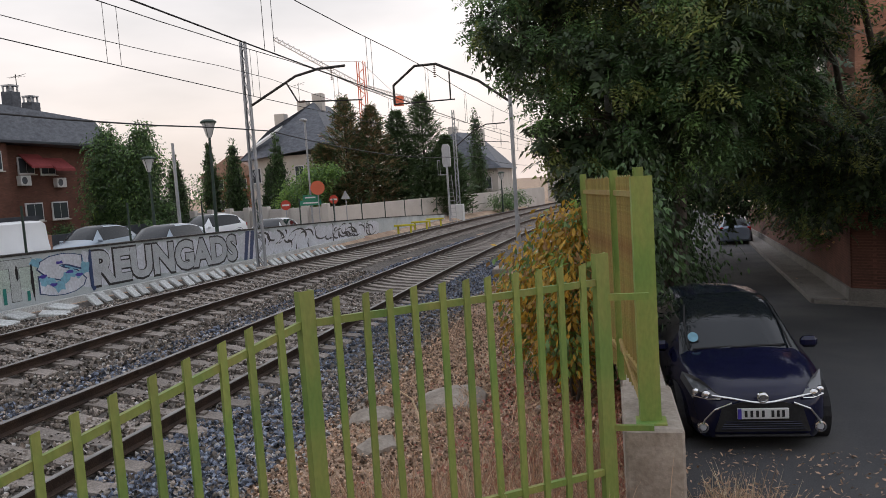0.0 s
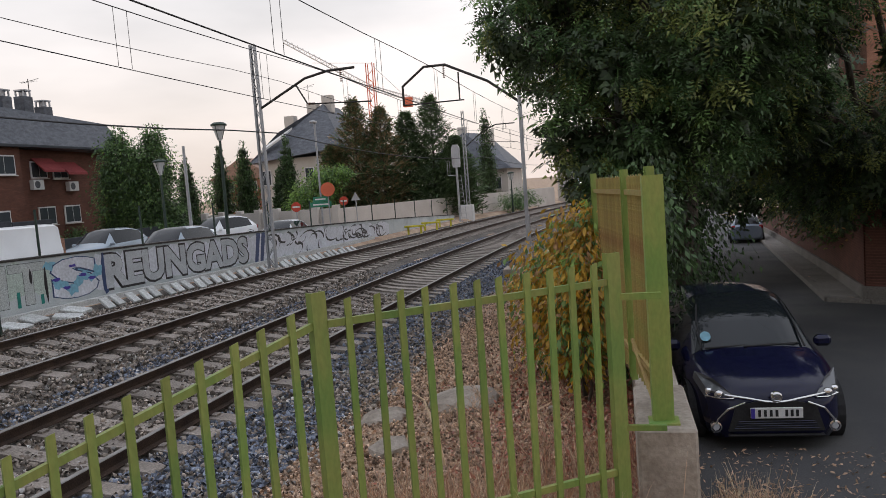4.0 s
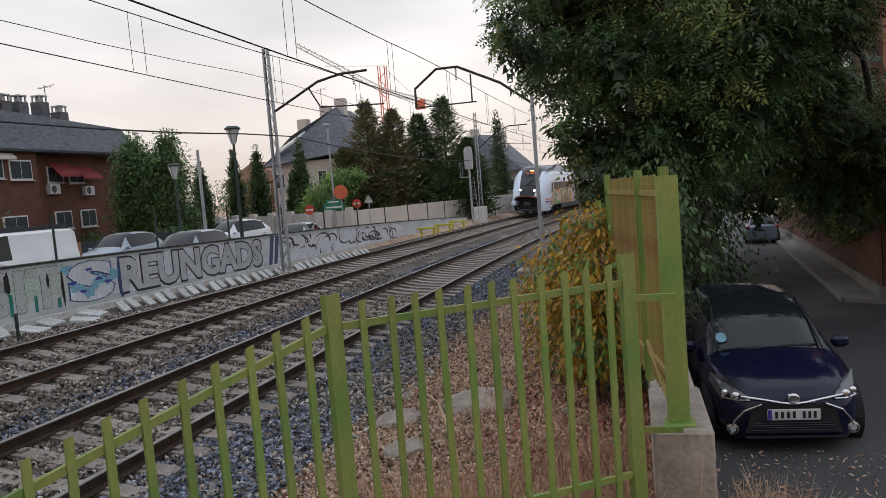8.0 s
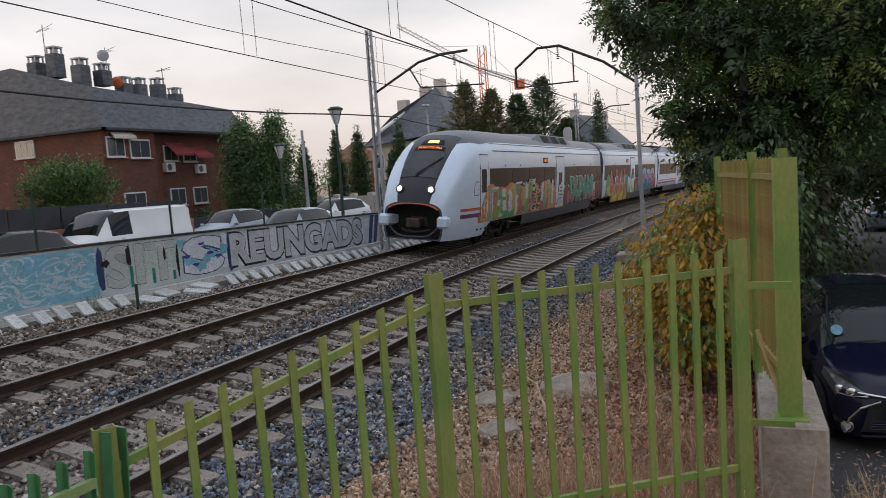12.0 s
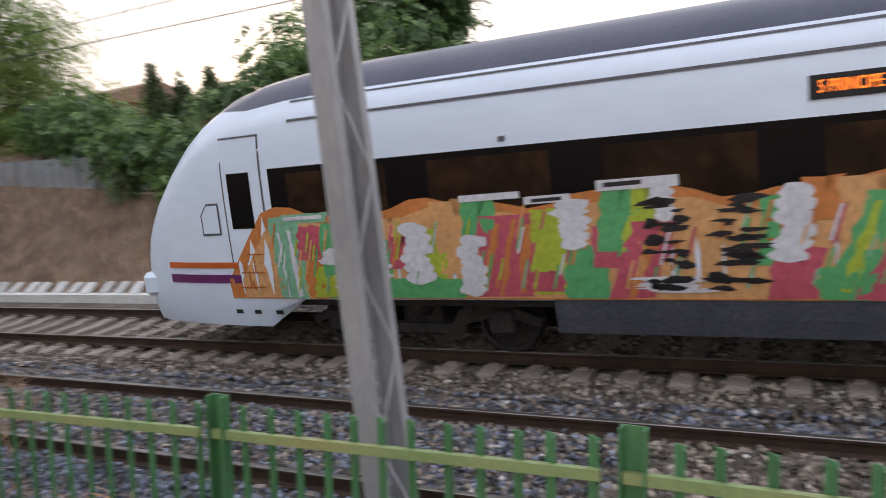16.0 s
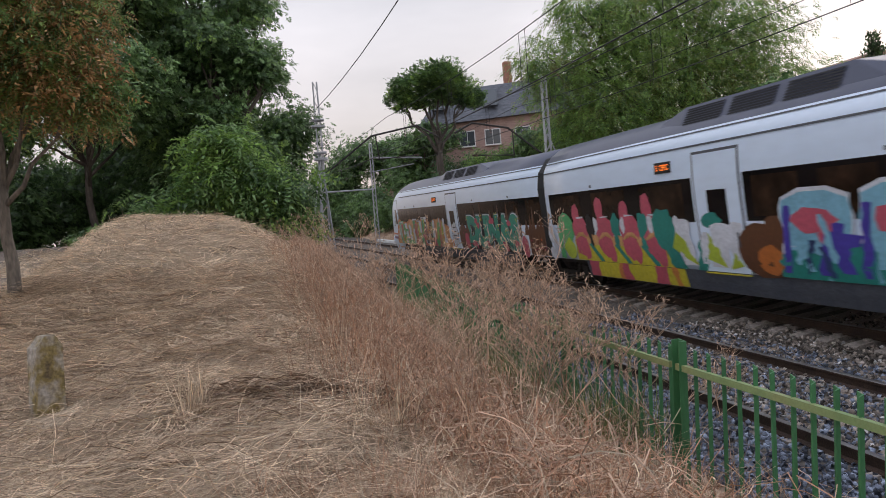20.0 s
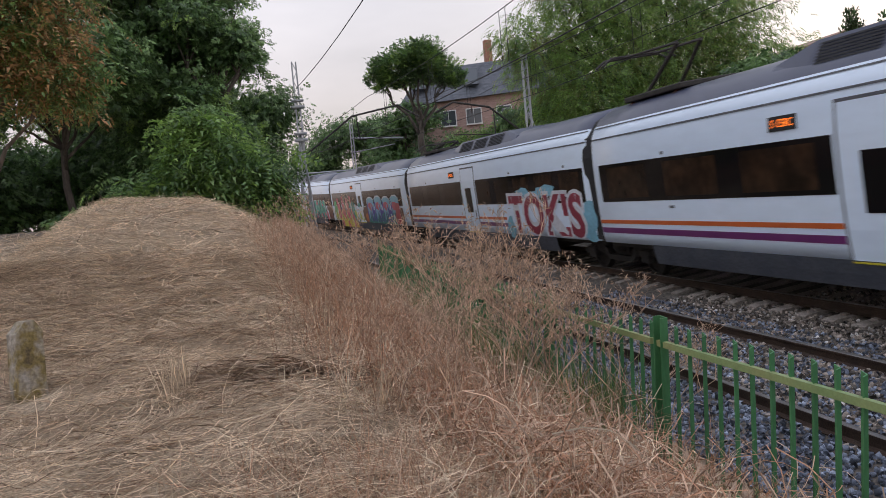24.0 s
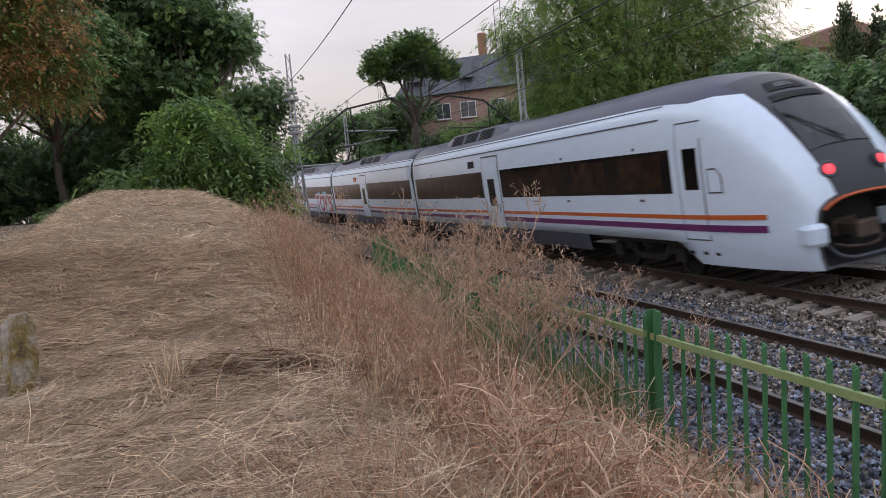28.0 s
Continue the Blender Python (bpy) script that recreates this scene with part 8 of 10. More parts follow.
h1 = group_empty("villa", label="cream villa with a steep slate hip roof and chimneys", category="house", group="villas")
part("wall", Form().box(-32.6, 66.0, -0.6, -24.5, 80, 6.0), RENDER_WHITE, h1, "cream rendered wall")
part("roof", Form().add([(-33.2, 65.2, 5.7), (-23.7, 65.2, 6.6), (-23.7, 81, 6.6), (-33.2, 81, 5.7), (-27.4, 70.5, 11.2), (-27.6, 75.5, 11.2), (-30.9, 67.4, 8.6)],
                        [(0, 1, 4, 6), (1, 2, 5, 4), (2, 3, 5), (3, 0, 6, 4, 5), (3, 2, 1, 0)]), SLATE, h1, "grey slate hip roof with glazed strips")
part("skylight", Form().add([(-32.2, 65.7, 6.75), (-29.9, 66.3, 8.2), (-29.3, 67.0, 8.9), (-31.6, 66.4, 7.5), (-32.2, 65.7, 6.55), (-29.9, 66.3, 8.0), (-29.3, 67.0, 8.7), (-31.6, 66.4, 7.3)], [(0, 1, 2, 3), (0, 4, 5, 1), (1, 5, 6, 2), (2, 6, 7, 3), (3, 7, 4, 0)]), FRAME_WHITE, h1)
for x, y, z0, z1 in ((-27.2, 71.5, 10.4, 12.1), (-28.6, 71.0, 9.8, 11.4), (-30.4, 69.4, 8.6, 10.2)):
    part("chimney", Form().box(x - 0.5, y - 0.5, z0, x + 0.5, y + 0.5, z1, 0.02), RENDER_WHITE, h1, "cream rendered chimney")
antenna(h1, -29.0, 71.0, 11.5, 1.8)
for x, z in ((-31.8, 4.3), (-30.0, 4.3), (-27.5, 4.3), (-31.0, 1.8), (-28.0, 1.8)):
    window(h1, (x, 65.98, z), 0.8, 1.3, "-y")
for x in (-24.4,):
    for y in (69, 73):
        window(h1, (-24.48, y, 4.2), 0.9, 1.3, "x")
h2 = group_empty("villa", label="pale villa with a grey slate roof behind cypresses", category="house", group="villas")
part("wall", Form().box(-20.0, 79, -1.2, -10.8, 92, 3.8), RENDER_WHITE, h2)
part("roof", Form().add([(-20.8, 78.2, 3.7), (-10.2, 78.2, 3.7), (-10.2, 93, 3.7), (-20.8, 93, 3.7), (-15.8, 82, 8.0), (-14.2, 88, 8.0)], [(0, 1, 4), (1, 2, 5, 4), (2, 3, 5), (3, 0, 4, 5), (3, 2, 1, 0)]), SLATE, h2)
for x, y, z1 in ((-16.0, 82.5, 8.6), (-13.2, 84.0, 8.2)):
    part("chimney", Form().box(x - 0.45, y - 0.45, 6, x + 0.45, y + 0.45, z1, 0.02), RENDER_WHITE, h2)
for x in (-17.5, -14.6, -12.0):
    window(h2, (x, 78.98, 2.2), 1.0, 1.2, "-y")
h3 = group_empty("house", label="distant orange-tiled house at the end of a street", category="house", group="villas")
part("wall", Form().box(-47, 83, -0.5, -39.5, 92, 5.0), BRICK_TAN, h3)
part("roof", Form().prism([(-47.6, 4.9), (-39.0, 4.9), (-43.2, 7.4)], 82.6, 92.5, axis="y"), TILES, h3)
for x in (-45, -42):
    for z in (1.6, 4.0):
        window(h3, (x, 82.98, z), 1.1, 1.0, "-y")
h4 = group_empty("house", label="distant pale house beyond the end of the line", category="house", group="villas")
part("wall", Form().box(-7.0, 98, -1.5, 0.0, 106, 5.5), RENDER_WHITE, h4)
part("roof", Form().prism([(-7.6, 5.4), (0.6, 5.4), (-3.5, 8.0)], 97.5, 106.5, axis="y"), TILES, h4)
window(h4, (-5.0, 97.98, 3.4), 1.0, 1.2, "-y")
h5 = group_empty("brick_house", label="brick corner house rising behind the trees", category="house", group="villas")
part("wall", Form().box(8.9, 30, -1, 20, 42, 11.5), BRICK_TAN, h5)
part("roof", Form().prism([(8.5, 11.4), (20.4, 11.4), (14.5, 14.0)], 29.6, 42.4, axis="y"), TILES, h5)
window(h5, (8.87, 34, 6.5), 1.2, 1.4, "-x")
# white garden wall of the villas
strip_wall("wall_villas", [(-28, 47.5), (-22, 46), (-17.2, 45.2)], 0.3, lambda x, y: -0.6, lambda x, y: 1.55, RENDER_WHITE, "pale rendered garden wall with piers")
strip_wall("wall_villas", [(-17.2, 45.2), (-15.2, 54), (-12.8, 64), (-9.8, 76), (-7.0, 90)], 0.3, lambda x, y: -1.4, lambda x, y: 1.5 - 0.006 * (y - 45), RENDER_WHITE, "long pale rendered wall beside the street")
for k in range(8):
    x = -27.6 + k * 1.5
    pier = part("wall_pier", Form().box(x - 0.2, 46.0 + 0.22 * (-22 - x) - 0.35, -0.3, x + 0.2, 46.0 + 0.22 * (-22 - x) + 0.15, 1.75, 0.02), RENDER_WHITE, None)
    tagged(pier, "square cream wall pier", "pier", "wall piers")
# crane over the distant roofs
crane = group_empty("tower_crane", (-61.6, 195, 0), label="distant orange and white tower crane above the roofs", category="crane")
cf = Form()
for dx in (-0.9, 0.9):
    for dy in (-0.9, 0.9):
        cf.tube([(dx, dy, 0), (dx, dy, 36)], 0.14, 4)
for k in range(20):
    s = 1 if k % 2 else -1
    cf.tube([(-0.9 * s, -0.9, k * 1.7), (0.9 * s, -0.9, k * 1.7 + 1.7)], 0.1, 4)
part("tower", cf, SIGN_ORANGE, crane)
jib = Form()
for a, b in (((0, 0, 28.8), (14, 0, 24.0)), ((0, 0, 28.8), (-22.4, -4, 43.2))):
    a, b = Vector(a), Vector(b)
    up = Vector((0.25, 0, 1.2))
    jib.tube([a, b], 0.16, 4).tube([a + up, b + up * 0.6], 0.14, 4)
    n = 16
    for k in range(n):
        jib.tube([a.lerp(b, k / n), a.lerp(b, (k + 0.5) / n) + up], 0.08, 4).tube([a.lerp(b, (k + 0.5) / n) + up, a.lerp(b, (k + 1) / n)], 0.08, 4)
jib.tube([(0, 0, 36), (-15, -3, 37.2)], 0.07, 4).tube([(0, 0, 36), (9, 0, 26.5)], 0.07, 4)
part("jib", jib, FRAME_WHITE, crane)
part("counterweight", Form().box(8.5, -0.8, 23.5, 11, 0.8, 26, 0.1), SIGN_ORANGE, crane)

# across the cutting
pb = group_empty("apartment_building", label="pink brick apartment block with a slate mansard", category="building")
ang = Matrix.Rotation(radians(-16), 4, "Z")
pm = lambda x, y, z: tuple(Matrix.Translation((-12.6, -61.5, 0)) @ ang @ Vector((x, y, z)))
pw = Form()
pw.add([pm(*p) for p in ((0, 0, 3), (-15, 0, 3), (-15, -10, 3), (0, -10, 3), (0, 0, 11.2), (-15, 0, 11.8), (-15, -10, 11.8), (0, -10, 11.2))], [(3, 2, 1, 0), (4, 5, 6, 7), (0, 1, 5, 4), (1, 2, 6, 5), (2, 3, 7, 6), (3, 0, 4, 7)])
part("wall", pw, BRICK_PINK, pb, "pinkish tan brick wall")
pr = Form()
pr.add([pm(*p) for p in ((0.4, 0.5, 11.15), (-15.4, 0.5, 11.75), (-15.4, -10, 11.75), (0.4, -10, 11.15), (-1.5, -2.4, 14.4), (-15.2, -2.4, 15.0), (-15.2, -8, 15.0), (-1.5, -8, 14.4))], [(3, 2, 1, 0), (4, 5, 6, 7), (0, 1, 5, 4), (1, 2, 6, 5), (2, 3, 7, 6), (3, 0, 4, 7)])
part("roof", pr, SLATE, pb, "steep grey slate mansard roof")
for k, x in enumerate((-1.5, -3.6, -5.7, -8.2, -10.6, -13.0)):
    w = window(pb, pm(x, 0.04, 9.9), 1.2, 1.2, "y")
    w.rotation_euler.z += radians(-16)
    w = window(pb, pm(x, 0.04, 7.2), 1.2, 1.2, "y")
    w.rotation_euler.z += radians(-16)
    if k % 2 == 0:
        dm = Form().add([pm(*p) for p in ((x - 0.6, -0.1, 12.4), (x + 0.6, -0.1, 12.4), (x + 0.6, -1.6, 13.9), (x - 0.6, -1.6, 13.9), (x - 0.6, 0.1, 12.5), (x + 0.6, 0.1, 12.5), (x + 0.6, -1.4, 14.05), (x - 0.6, -1.4, 14.05))], [(0, 1, 2, 3), (7, 6, 5, 4), (0, 4, 5, 1), (1, 5, 6, 2), (2, 6, 7, 3), (3, 7, 4, 0)])
        part("skylight", dm, WINDOW_GLASS, pb)
for x, z in ((-3.4, 15.6), (-7.4, 16.6), (-11.5, 16.0)):
    a = pm(x, -3.2, 0)
    part("chimney", Form().box(a[0] - 0.3, a[1] - 0.3, 12, a[0] + 0.3, a[1] + 0.3, z, 0.02), BRICK_TAN, pb, "tan brick chimney")
h6 = group_empty("house", label="brick and white house with a clay tile roof above the bank", category="house", group="villas")
part("wall", Form().box(-42, -49, 4, -32.6, -40.5, 10.2), RENDER_WHITE, h6)
part("roof", Form().prism([(-42.8, 9.9), (-31.6, 9.9), (-37.2, 11.5)], -49.8, -39.6, axis="y"), TILES, h6, "clay tile roof")
for x in (-34.2, -37.5):
    window(h6, (x, -40.46, 8.9), 1.1, 1.3, "y")
h7 = group_empty("house", label="brick house with a clay tile roof behind garden trees", category="house", group="villas")
part("wall", Form().box(-58, -42, 4, -47, -31, 9.0), BRICK_RED, h7)
part("roof", Form().prism([(-42.8, 8.9), (-30.2, 8.9), (-36.5, 12.2)], -58.5, -46.2, axis="x"), TILES, h7)
window(h7, (-46.97, -35, 7.5), 1.2, 1.2, "x")
for i, (x, y, h) in enumerate(((-44.0, -31.0, 6.5), (-42.5, -29.0, 5.2), (-41.0, -32.5, 4.6))):
    conifer((x, y, 5.4), h, 1.5, [NEEDLE], "garden conifer on the bank", 150 + i, 1500)
# side street: brick garden wall
strip_wall("wall_brick", [(13.5, 14.2), (5.75, 19.85)], 0.3, lambda x, y: -1.5, lambda x, y: 1.35, BRICK_WALL, "red brick garden wall at a street corner")
strip_wall("wall_brick", [(5.85, 19.95), (6.5, 25), (7.4, 33), (8.6, 44), (10.1, 58)], 0.3, lambda x, y: -3.4, lambda x, y: 1.3 - 0.052 * (y - 18.7), BRICK_WALL, "long red brick garden wall along a pavement")
strip_wall("trim", [(13.4, 14.0), (5.6, 19.7), (6.28, 25), (7.18, 33), (8.38, 44), (9.8, 58)], 0.08, lambda x, y: float(height(x, y)) - 0.3, lambda x, y: float(height(x, y)) + 0.42, PAVING, "pale rendered plinth at the foot of a brick wall", "plinth")

# ---- street furniture ----
def street_lamp(at, h, label, lean=0.0):
    t = group_empty("street_lamp", at, 0, label, "street lamp", "street lamps")
    part("pole", Form().tube([(0, 0, -0.4), (0, 0, 1.2), (0, 0, h - 0.75)], [0.09, 0.075, 0.05], 10), POST_GREEN, t)
    part("lantern", Form().lathe([(0.06, h - 0.75), (0.10, h - 0.70), (0.27, h - 0.15), (0.26, h - 0.14), (0.09, h - 0.68)], sides=12), FRAME_WHITE, t, "tapered glass lantern")
    part("cap", Form().lathe([(0.31, h - 0.16), (0.32, h - 0.10), (0.2, h - 0.02), (0.001, h)], sides=12), POST_GREEN, t)
    part("ribs", Form().tube([(0.1, 0, h - 0.7), (0.29, 0, h - 0.14)], 0.015, 4).tube([(-0.1, 0, h - 0.7), (-0.29, 0, h - 0.14)], 0.015, 4).tube([(0, 0.1, h - 0.7), (0, 0.29, h - 0.14)], 0.015, 4).tube([(0, -0.1, h - 0.7), (0, -0.29, h - 0.14)], 0.015, 4), POST_GREEN, t)
    if lean:
        t.matrix_basis = t.matrix_basis @ pose(0, 0, 0, 0, lean, 0)


street_lamp((-15.4, 28.0, 0.1), 5.6, "tall dark street lamp with a tapered lantern", 0.6)
street_lamp((-17.3, 10.9, 0.3), 6.1, "tall dark street lamp behind the graffiti wall")
street_lamp((-20.8, 32.0, 0.0), 4.7, "slim street lamp in front of poplars")
street_lamp((-21.0, 15.7, 0.2), 5.1, "slim street lamp beside a brick house")
street_lamp((-9.0, 68.0, -0.8), 4.0, "distant slim street lamp by a pale wall")
post = group_empty("utility_pole", (-20.2, 33.2, -0.1), label="slim grey steel utility pole", category="pole")
part("pole", Form().tube([(0, 0, 0), (0, 0, 5.4)], [0.09, 0.07], 8), GALV, post)
pole_t = group_empty("utility_pole", (0.25, 14.9, -0.4), label="twin steel pole half hidden in a tree", category="pole")
part("pole", Form().box(-0.22, -0.06, 0, -0.08, 0.06, 4.6, 0.01).box(0.08, -0.06, 0, 0.22, 0.06, 4.6, 0.01), GALV, pole_t)
sp = group_empty("signpost", (-14.65, 36.4, 0.0), label="grey signpost with green direction signs", category="road sign", group="road signs")
part("pole", Form().tube([(0, 0, -0.4), (0, 0, 6.2)], 0.05, 6), GALV, sp)
part("lamp_head", Form().box(-0.12, -0.4, 6.1, 0.12, 0.1, 6.22, 0.03), GALV, sp)
for k, (z, w) in enumerate(((2.25, 0.8), (1.98, 1.15))):
    panel = part("direction_sign", Form().box(-w / 2, -0.09, z - 0.13, w / 2, -0.06, z + 0.13, 0.008), SIGN_GREEN, sp, "green direction sign")
    part("writing", Form().box(-w * 0.36, -0.096, z - 0.035, w * 0.36, -0.092, z + 0.035), FRAME_WHITE, panel)


def round_sign(at, z, r, mat, label, bar=False, h=0.0):
    t = group_empty("road_sign", at, 14, label, "road sign", "road signs")
    part("pole", Form().tube([(0, 0, -0.5), (0, 0, z + r)], 0.03, 6), GALV, t)
    part("disc", Form().lathe([(0.001, -0.05), (r, -0.05), (r, -0.03), (0.001, -0.03)], (0, 0, z), 24, axis="y"), mat, t)
    if bar:
        part("bar", Form().box(-r * 0.72, -0.058, z - r * 0.17, r * 0.72, -0.054, z + r * 0.17), FRAME_WHITE, t)


round_sign((-14.2, 36.3, 0.0), 2.72, 0.36, SIGN_ORANGE, "round orange-red sign on a grey pole")
round_sign((-16.4, 37.2, 0.0), 1.92, 0.26, SIGN_RED, "round red no entry sign", True)
round_sign((-14.2, 38.5, 0.0), 2.05, 0.24, SIGN_RED, "small round red no entry sign", True)
tri = group_empty("road_sign", (-14.4, 41.0, 0.0), label="back of a grey triangular road sign", category="road sign", group="road signs")
part("pole", Form().tube([(0, 0, -0.4), (0, 0, 2.3)], 0.03, 6), GALV, tri)
part("plate", Form().prism([(-0.27, 2.0), (0.27, 2.0), (0.0, 2.48)], -0.05, -0.03, axis="y"), GALV, tri)
for k in range(20):
    y = -8 + k * 3.9
    x = -13.45 + float(straight_x(y))
    fp = part("fence_post", Form().tube([(x, y, wall_head(y)), (x, y, wall_head(y) + 1.15)], 0.03, 6), POST_GREEN, None)
    tagged(fp, "thin dark green fence post on the wall", "post", "wall fence posts")
sig = group_empty("railway_signal", (-11.2, 54.6, -0.5), label="grey railway signal with a round-ended head and ladder", category="railway signal")
part("post", Form().tube([(0, 0, 0), (0, 0, 4.2)], 0.08, 8), GALV, sig)
part("head", Form().prism([(-0.26, 4.2), (0.26, 4.2), (0.3, 4.5), (0.3, 5.6), (0.18, 5.85), (-0.18, 5.85), (-0.3, 5.6), (-0.3, 4.5)], -0.12, 0.12, axis="y"), GALV, sig)
part("platform", Form().box(-0.6, -0.4, 3.6, -0.05, 0.4, 3.66).tube([(-0.6, 0.4, 3.6), (-0.6, 0.4, 4.7)], 0.02, 4).tube([(-0.6, -0.4, 3.6), (-0.6, -0.4, 4.7)], 0.02, 4).tube([(-0.6, -0.4, 4.7), (-0.6, 0.4, 4.7)], 0.02, 4), GALV, sig)
lad = Form()
for s in (-0.18, 0.18):
    lad.tube([(0.35 + s, 0, 0), (0.1 + s, 0, 3.6)], 0.02, 4)
for k in range(11):
    lad.tube([(0.17 + 0.33 - 0.023 * k, 0, 0.3 * k + 0.2), (0.33 - 0.18 - 0.023 * k, 0, 0.3 * k + 0.2)], 0.015, 4)
part("ladder", lad, GALV, sig)
cab2 = group_empty("trackside_cabinet", (-11.2, 57.6, -0.7), label="white trackside equipment cabinet", category="cabinet")
part("body", Form().box(-0.5, -0.4, 0, 0.5, 0.4, 1.5, 0.03), FRAME_WHITE, cab2)
for k in range(3):
    y = 39.5 + k * 3.0
    yb = part("yellow_board", Form().box(-0.55, -0.12, 0, 0.55, 0.12, 0.1, 0.01).box(-0.4, -0.05, -0.4, -0.3, 0.05, 0.0).box(0.3, -0.05, -0.4, 0.4, 0.05, 0.0), PAINT["yellow"], None)
    yb.matrix_basis = pose(-11.6 + float(line_x(y)), y, 0.35 - 0.02 * k, 0, 0, 4)
    tagged(yb, "low yellow board on stakes beside the track", "marker board", "yellow boards")
plate = group_empty("wall_sign", (-13.45 + float(straight_x(9.7)), 9.7, wall_head(9.7) + 0.2), label="small white sign plate on a thin post above the wall", category="sign")
part("post", Form().tube([(0, 0, -0.5), (0, 0, 1.25)], 0.025, 6), POST_GREEN, plate)
part("sign_plate", Form().box(-0.02, -0.16, 0.62, 0.02, 0.16, 0.88, 0.006), FRAME_WHITE, plate)
part("writing", Form().box(0.021, -0.11, 0.74, 0.024, 0.11, 0.78), RUBBER, plate)
near_post = part("marker_post", Form().tube([(-12.0, 12.6, 0.0), (-12.0, 12.6, 0.75)], 0.035, 6), POST_GREEN, None)
tagged(near_post, "short mossy post beside the ballast", "post")
short_post = group_empty("track_post", (-2.9, 25.4, -0.6), label="short grey steel post on a concrete pad", category="post")
part("post", Form().box(-0.06, -0.06, 0, 0.06, 0.06, 1.9, 0.01), GALV, short_post)
part("pad", Form().box(-0.9, -0.5, -0.3, 0.6, 0.5, 0.2, 0.03), CONCRETE, short_post)


# ---- parked vehicles ----
def car_paint(name, c, rough=0.25, metal=0.3):
    return material(name, [tuple(0.9 * x for x in c), c], 1.0, rough, metal, bump=0, grain=300, fine=0.05, coat=0.15, spec=0.35)


CAR_NAVY = material("navy_car_paint", [(0.007, 0.008, 0.030), (0.009, 0.010, 0.036)], 1.0, 0.12, 0.0, bump=0, grain=300, fine=0.05, coat=0.12, spec=0.3)
CAR_WHITE = car_paint("white_car_paint", (0.80, 0.82, 0.84), 0.3, 0.0)
CAR_GREY = car_paint("grey_car_paint", (0.12, 0.13, 0.15))
CAR_SILVER = car_paint("silver_blue_car_paint", (0.22, 0.27, 0.34))
CAR_BLACK = car_paint("black_car_paint", (0.015, 0.015, 0.017))
CAR_PALE = car_paint("pale_blue_car_paint", (0.32, 0.38, 0.44))
CHROME = material("chrome", [(0.75, 0.75, 0.76), (0.8, 0.8, 0.8)], 2, 0.12, 1.0, bump=0, fine=0.02)
LENS = glass("lamp_lens", (0.5, 0.52, 0.55), 0.05)
RED_LENS = glass("red_lamp_lens", (0.30, 0.01, 0.012), 0.08)
TYRE = material("tyre", [(0.012, 0.012, 0.012), (0.02, 0.02, 0.02)], 6, 0.85, bump=0.1)
ALLOY = material("alloy_wheel", [(0.35, 0.35, 0.36), (0.45, 0.45, 0.46)], 3, 0.35, 0.8, bump=0, fine=0.05)
CAR_GLASS = glass("car_glass", (0.012, 0.015, 0.018), 0.02, 0.38)
# station along the car, half width, sill, belt line, top, half width of the top
HATCH = [(0.0, 0.46, 0.30, 0.56, 0.62, 0.36), (0.012, 0.57, 0.22, 0.62, 0.69, 0.47), (0.04, 0.68, 0.18, 0.68, 0.76, 0.57), (0.09, 0.755, 0.17, 0.73, 0.84, 0.63), (0.16, 0.81, 0.17, 0.79, 0.92, 0.68), (0.20, 0.835, 0.17, 0.82, 0.945, 0.71), (0.262, 0.845, 0.17, 0.87, 0.985, 0.70),
         (0.36, 0.845, 0.17, 0.92, 1.23, 0.635), (0.44, 0.845, 0.17, 0.94, 1.43, 0.575), (0.53, 0.845, 0.17, 0.95, 1.505, 0.565), (0.70, 0.845, 0.17, 0.97, 1.50, 0.56), (0.86, 0.83, 0.18, 1.0, 1.44, 0.545), (0.93, 0.81, 0.2, 1.02, 1.30, 0.56), (0.975, 0.78, 0.24, 1.0, 1.06, 0.62), (1.0, 0.70, 0.34, 0.9, 0.96, 0.60)]
SALOON = [(0.0, 0.6, 0.32, 0.58, 0.64, 0.5), (0.02, 0.74, 0.24, 0.66, 0.74, 0.62), (0.1, 0.84, 0.2, 0.76, 0.88, 0.72), (0.25, 0.86, 0.2, 0.88, 0.98, 0.72), (0.30, 0.86, 0.2, 0.92, 1.04, 0.70), (0.42, 0.86, 0.2, 0.95, 1.48, 0.58), (0.52, 0.86, 0.2, 0.96, 1.56, 0.57), (0.74, 0.86, 0.2, 0.99, 1.55, 0.56), (0.88, 0.85, 0.22, 1.02, 1.44, 0.56), (0.96, 0.82, 0.26, 1.02, 1.10, 0.62), (1.0, 0.74, 0.36, 0.92, 0.98, 0.6)]
VAN = [(0.0, 0.66, 0.36, 0.66, 0.74, 0.55), (0.02, 0.82, 0.26, 0.8, 0.9, 0.7), (0.09, 0.92, 0.24, 0.95, 1.08, 0.8), (0.17, 0.95, 0.24, 1.05, 1.2, 0.8), (0.27, 0.95, 0.24, 1.1, 1.82, 0.76), (0.33, 0.95, 0.24, 1.1, 1.93, 0.78), (0.44, 0.95, 0.24, 1.1, 1.95, 0.8), (0.445, 0.95, 0.24, 1.1, 1.95, 0.8), (0.97, 0.95, 0.26, 1.1, 1.93, 0.82), (1.0, 0.92, 0.36, 1.1, 1.85, 0.78)]


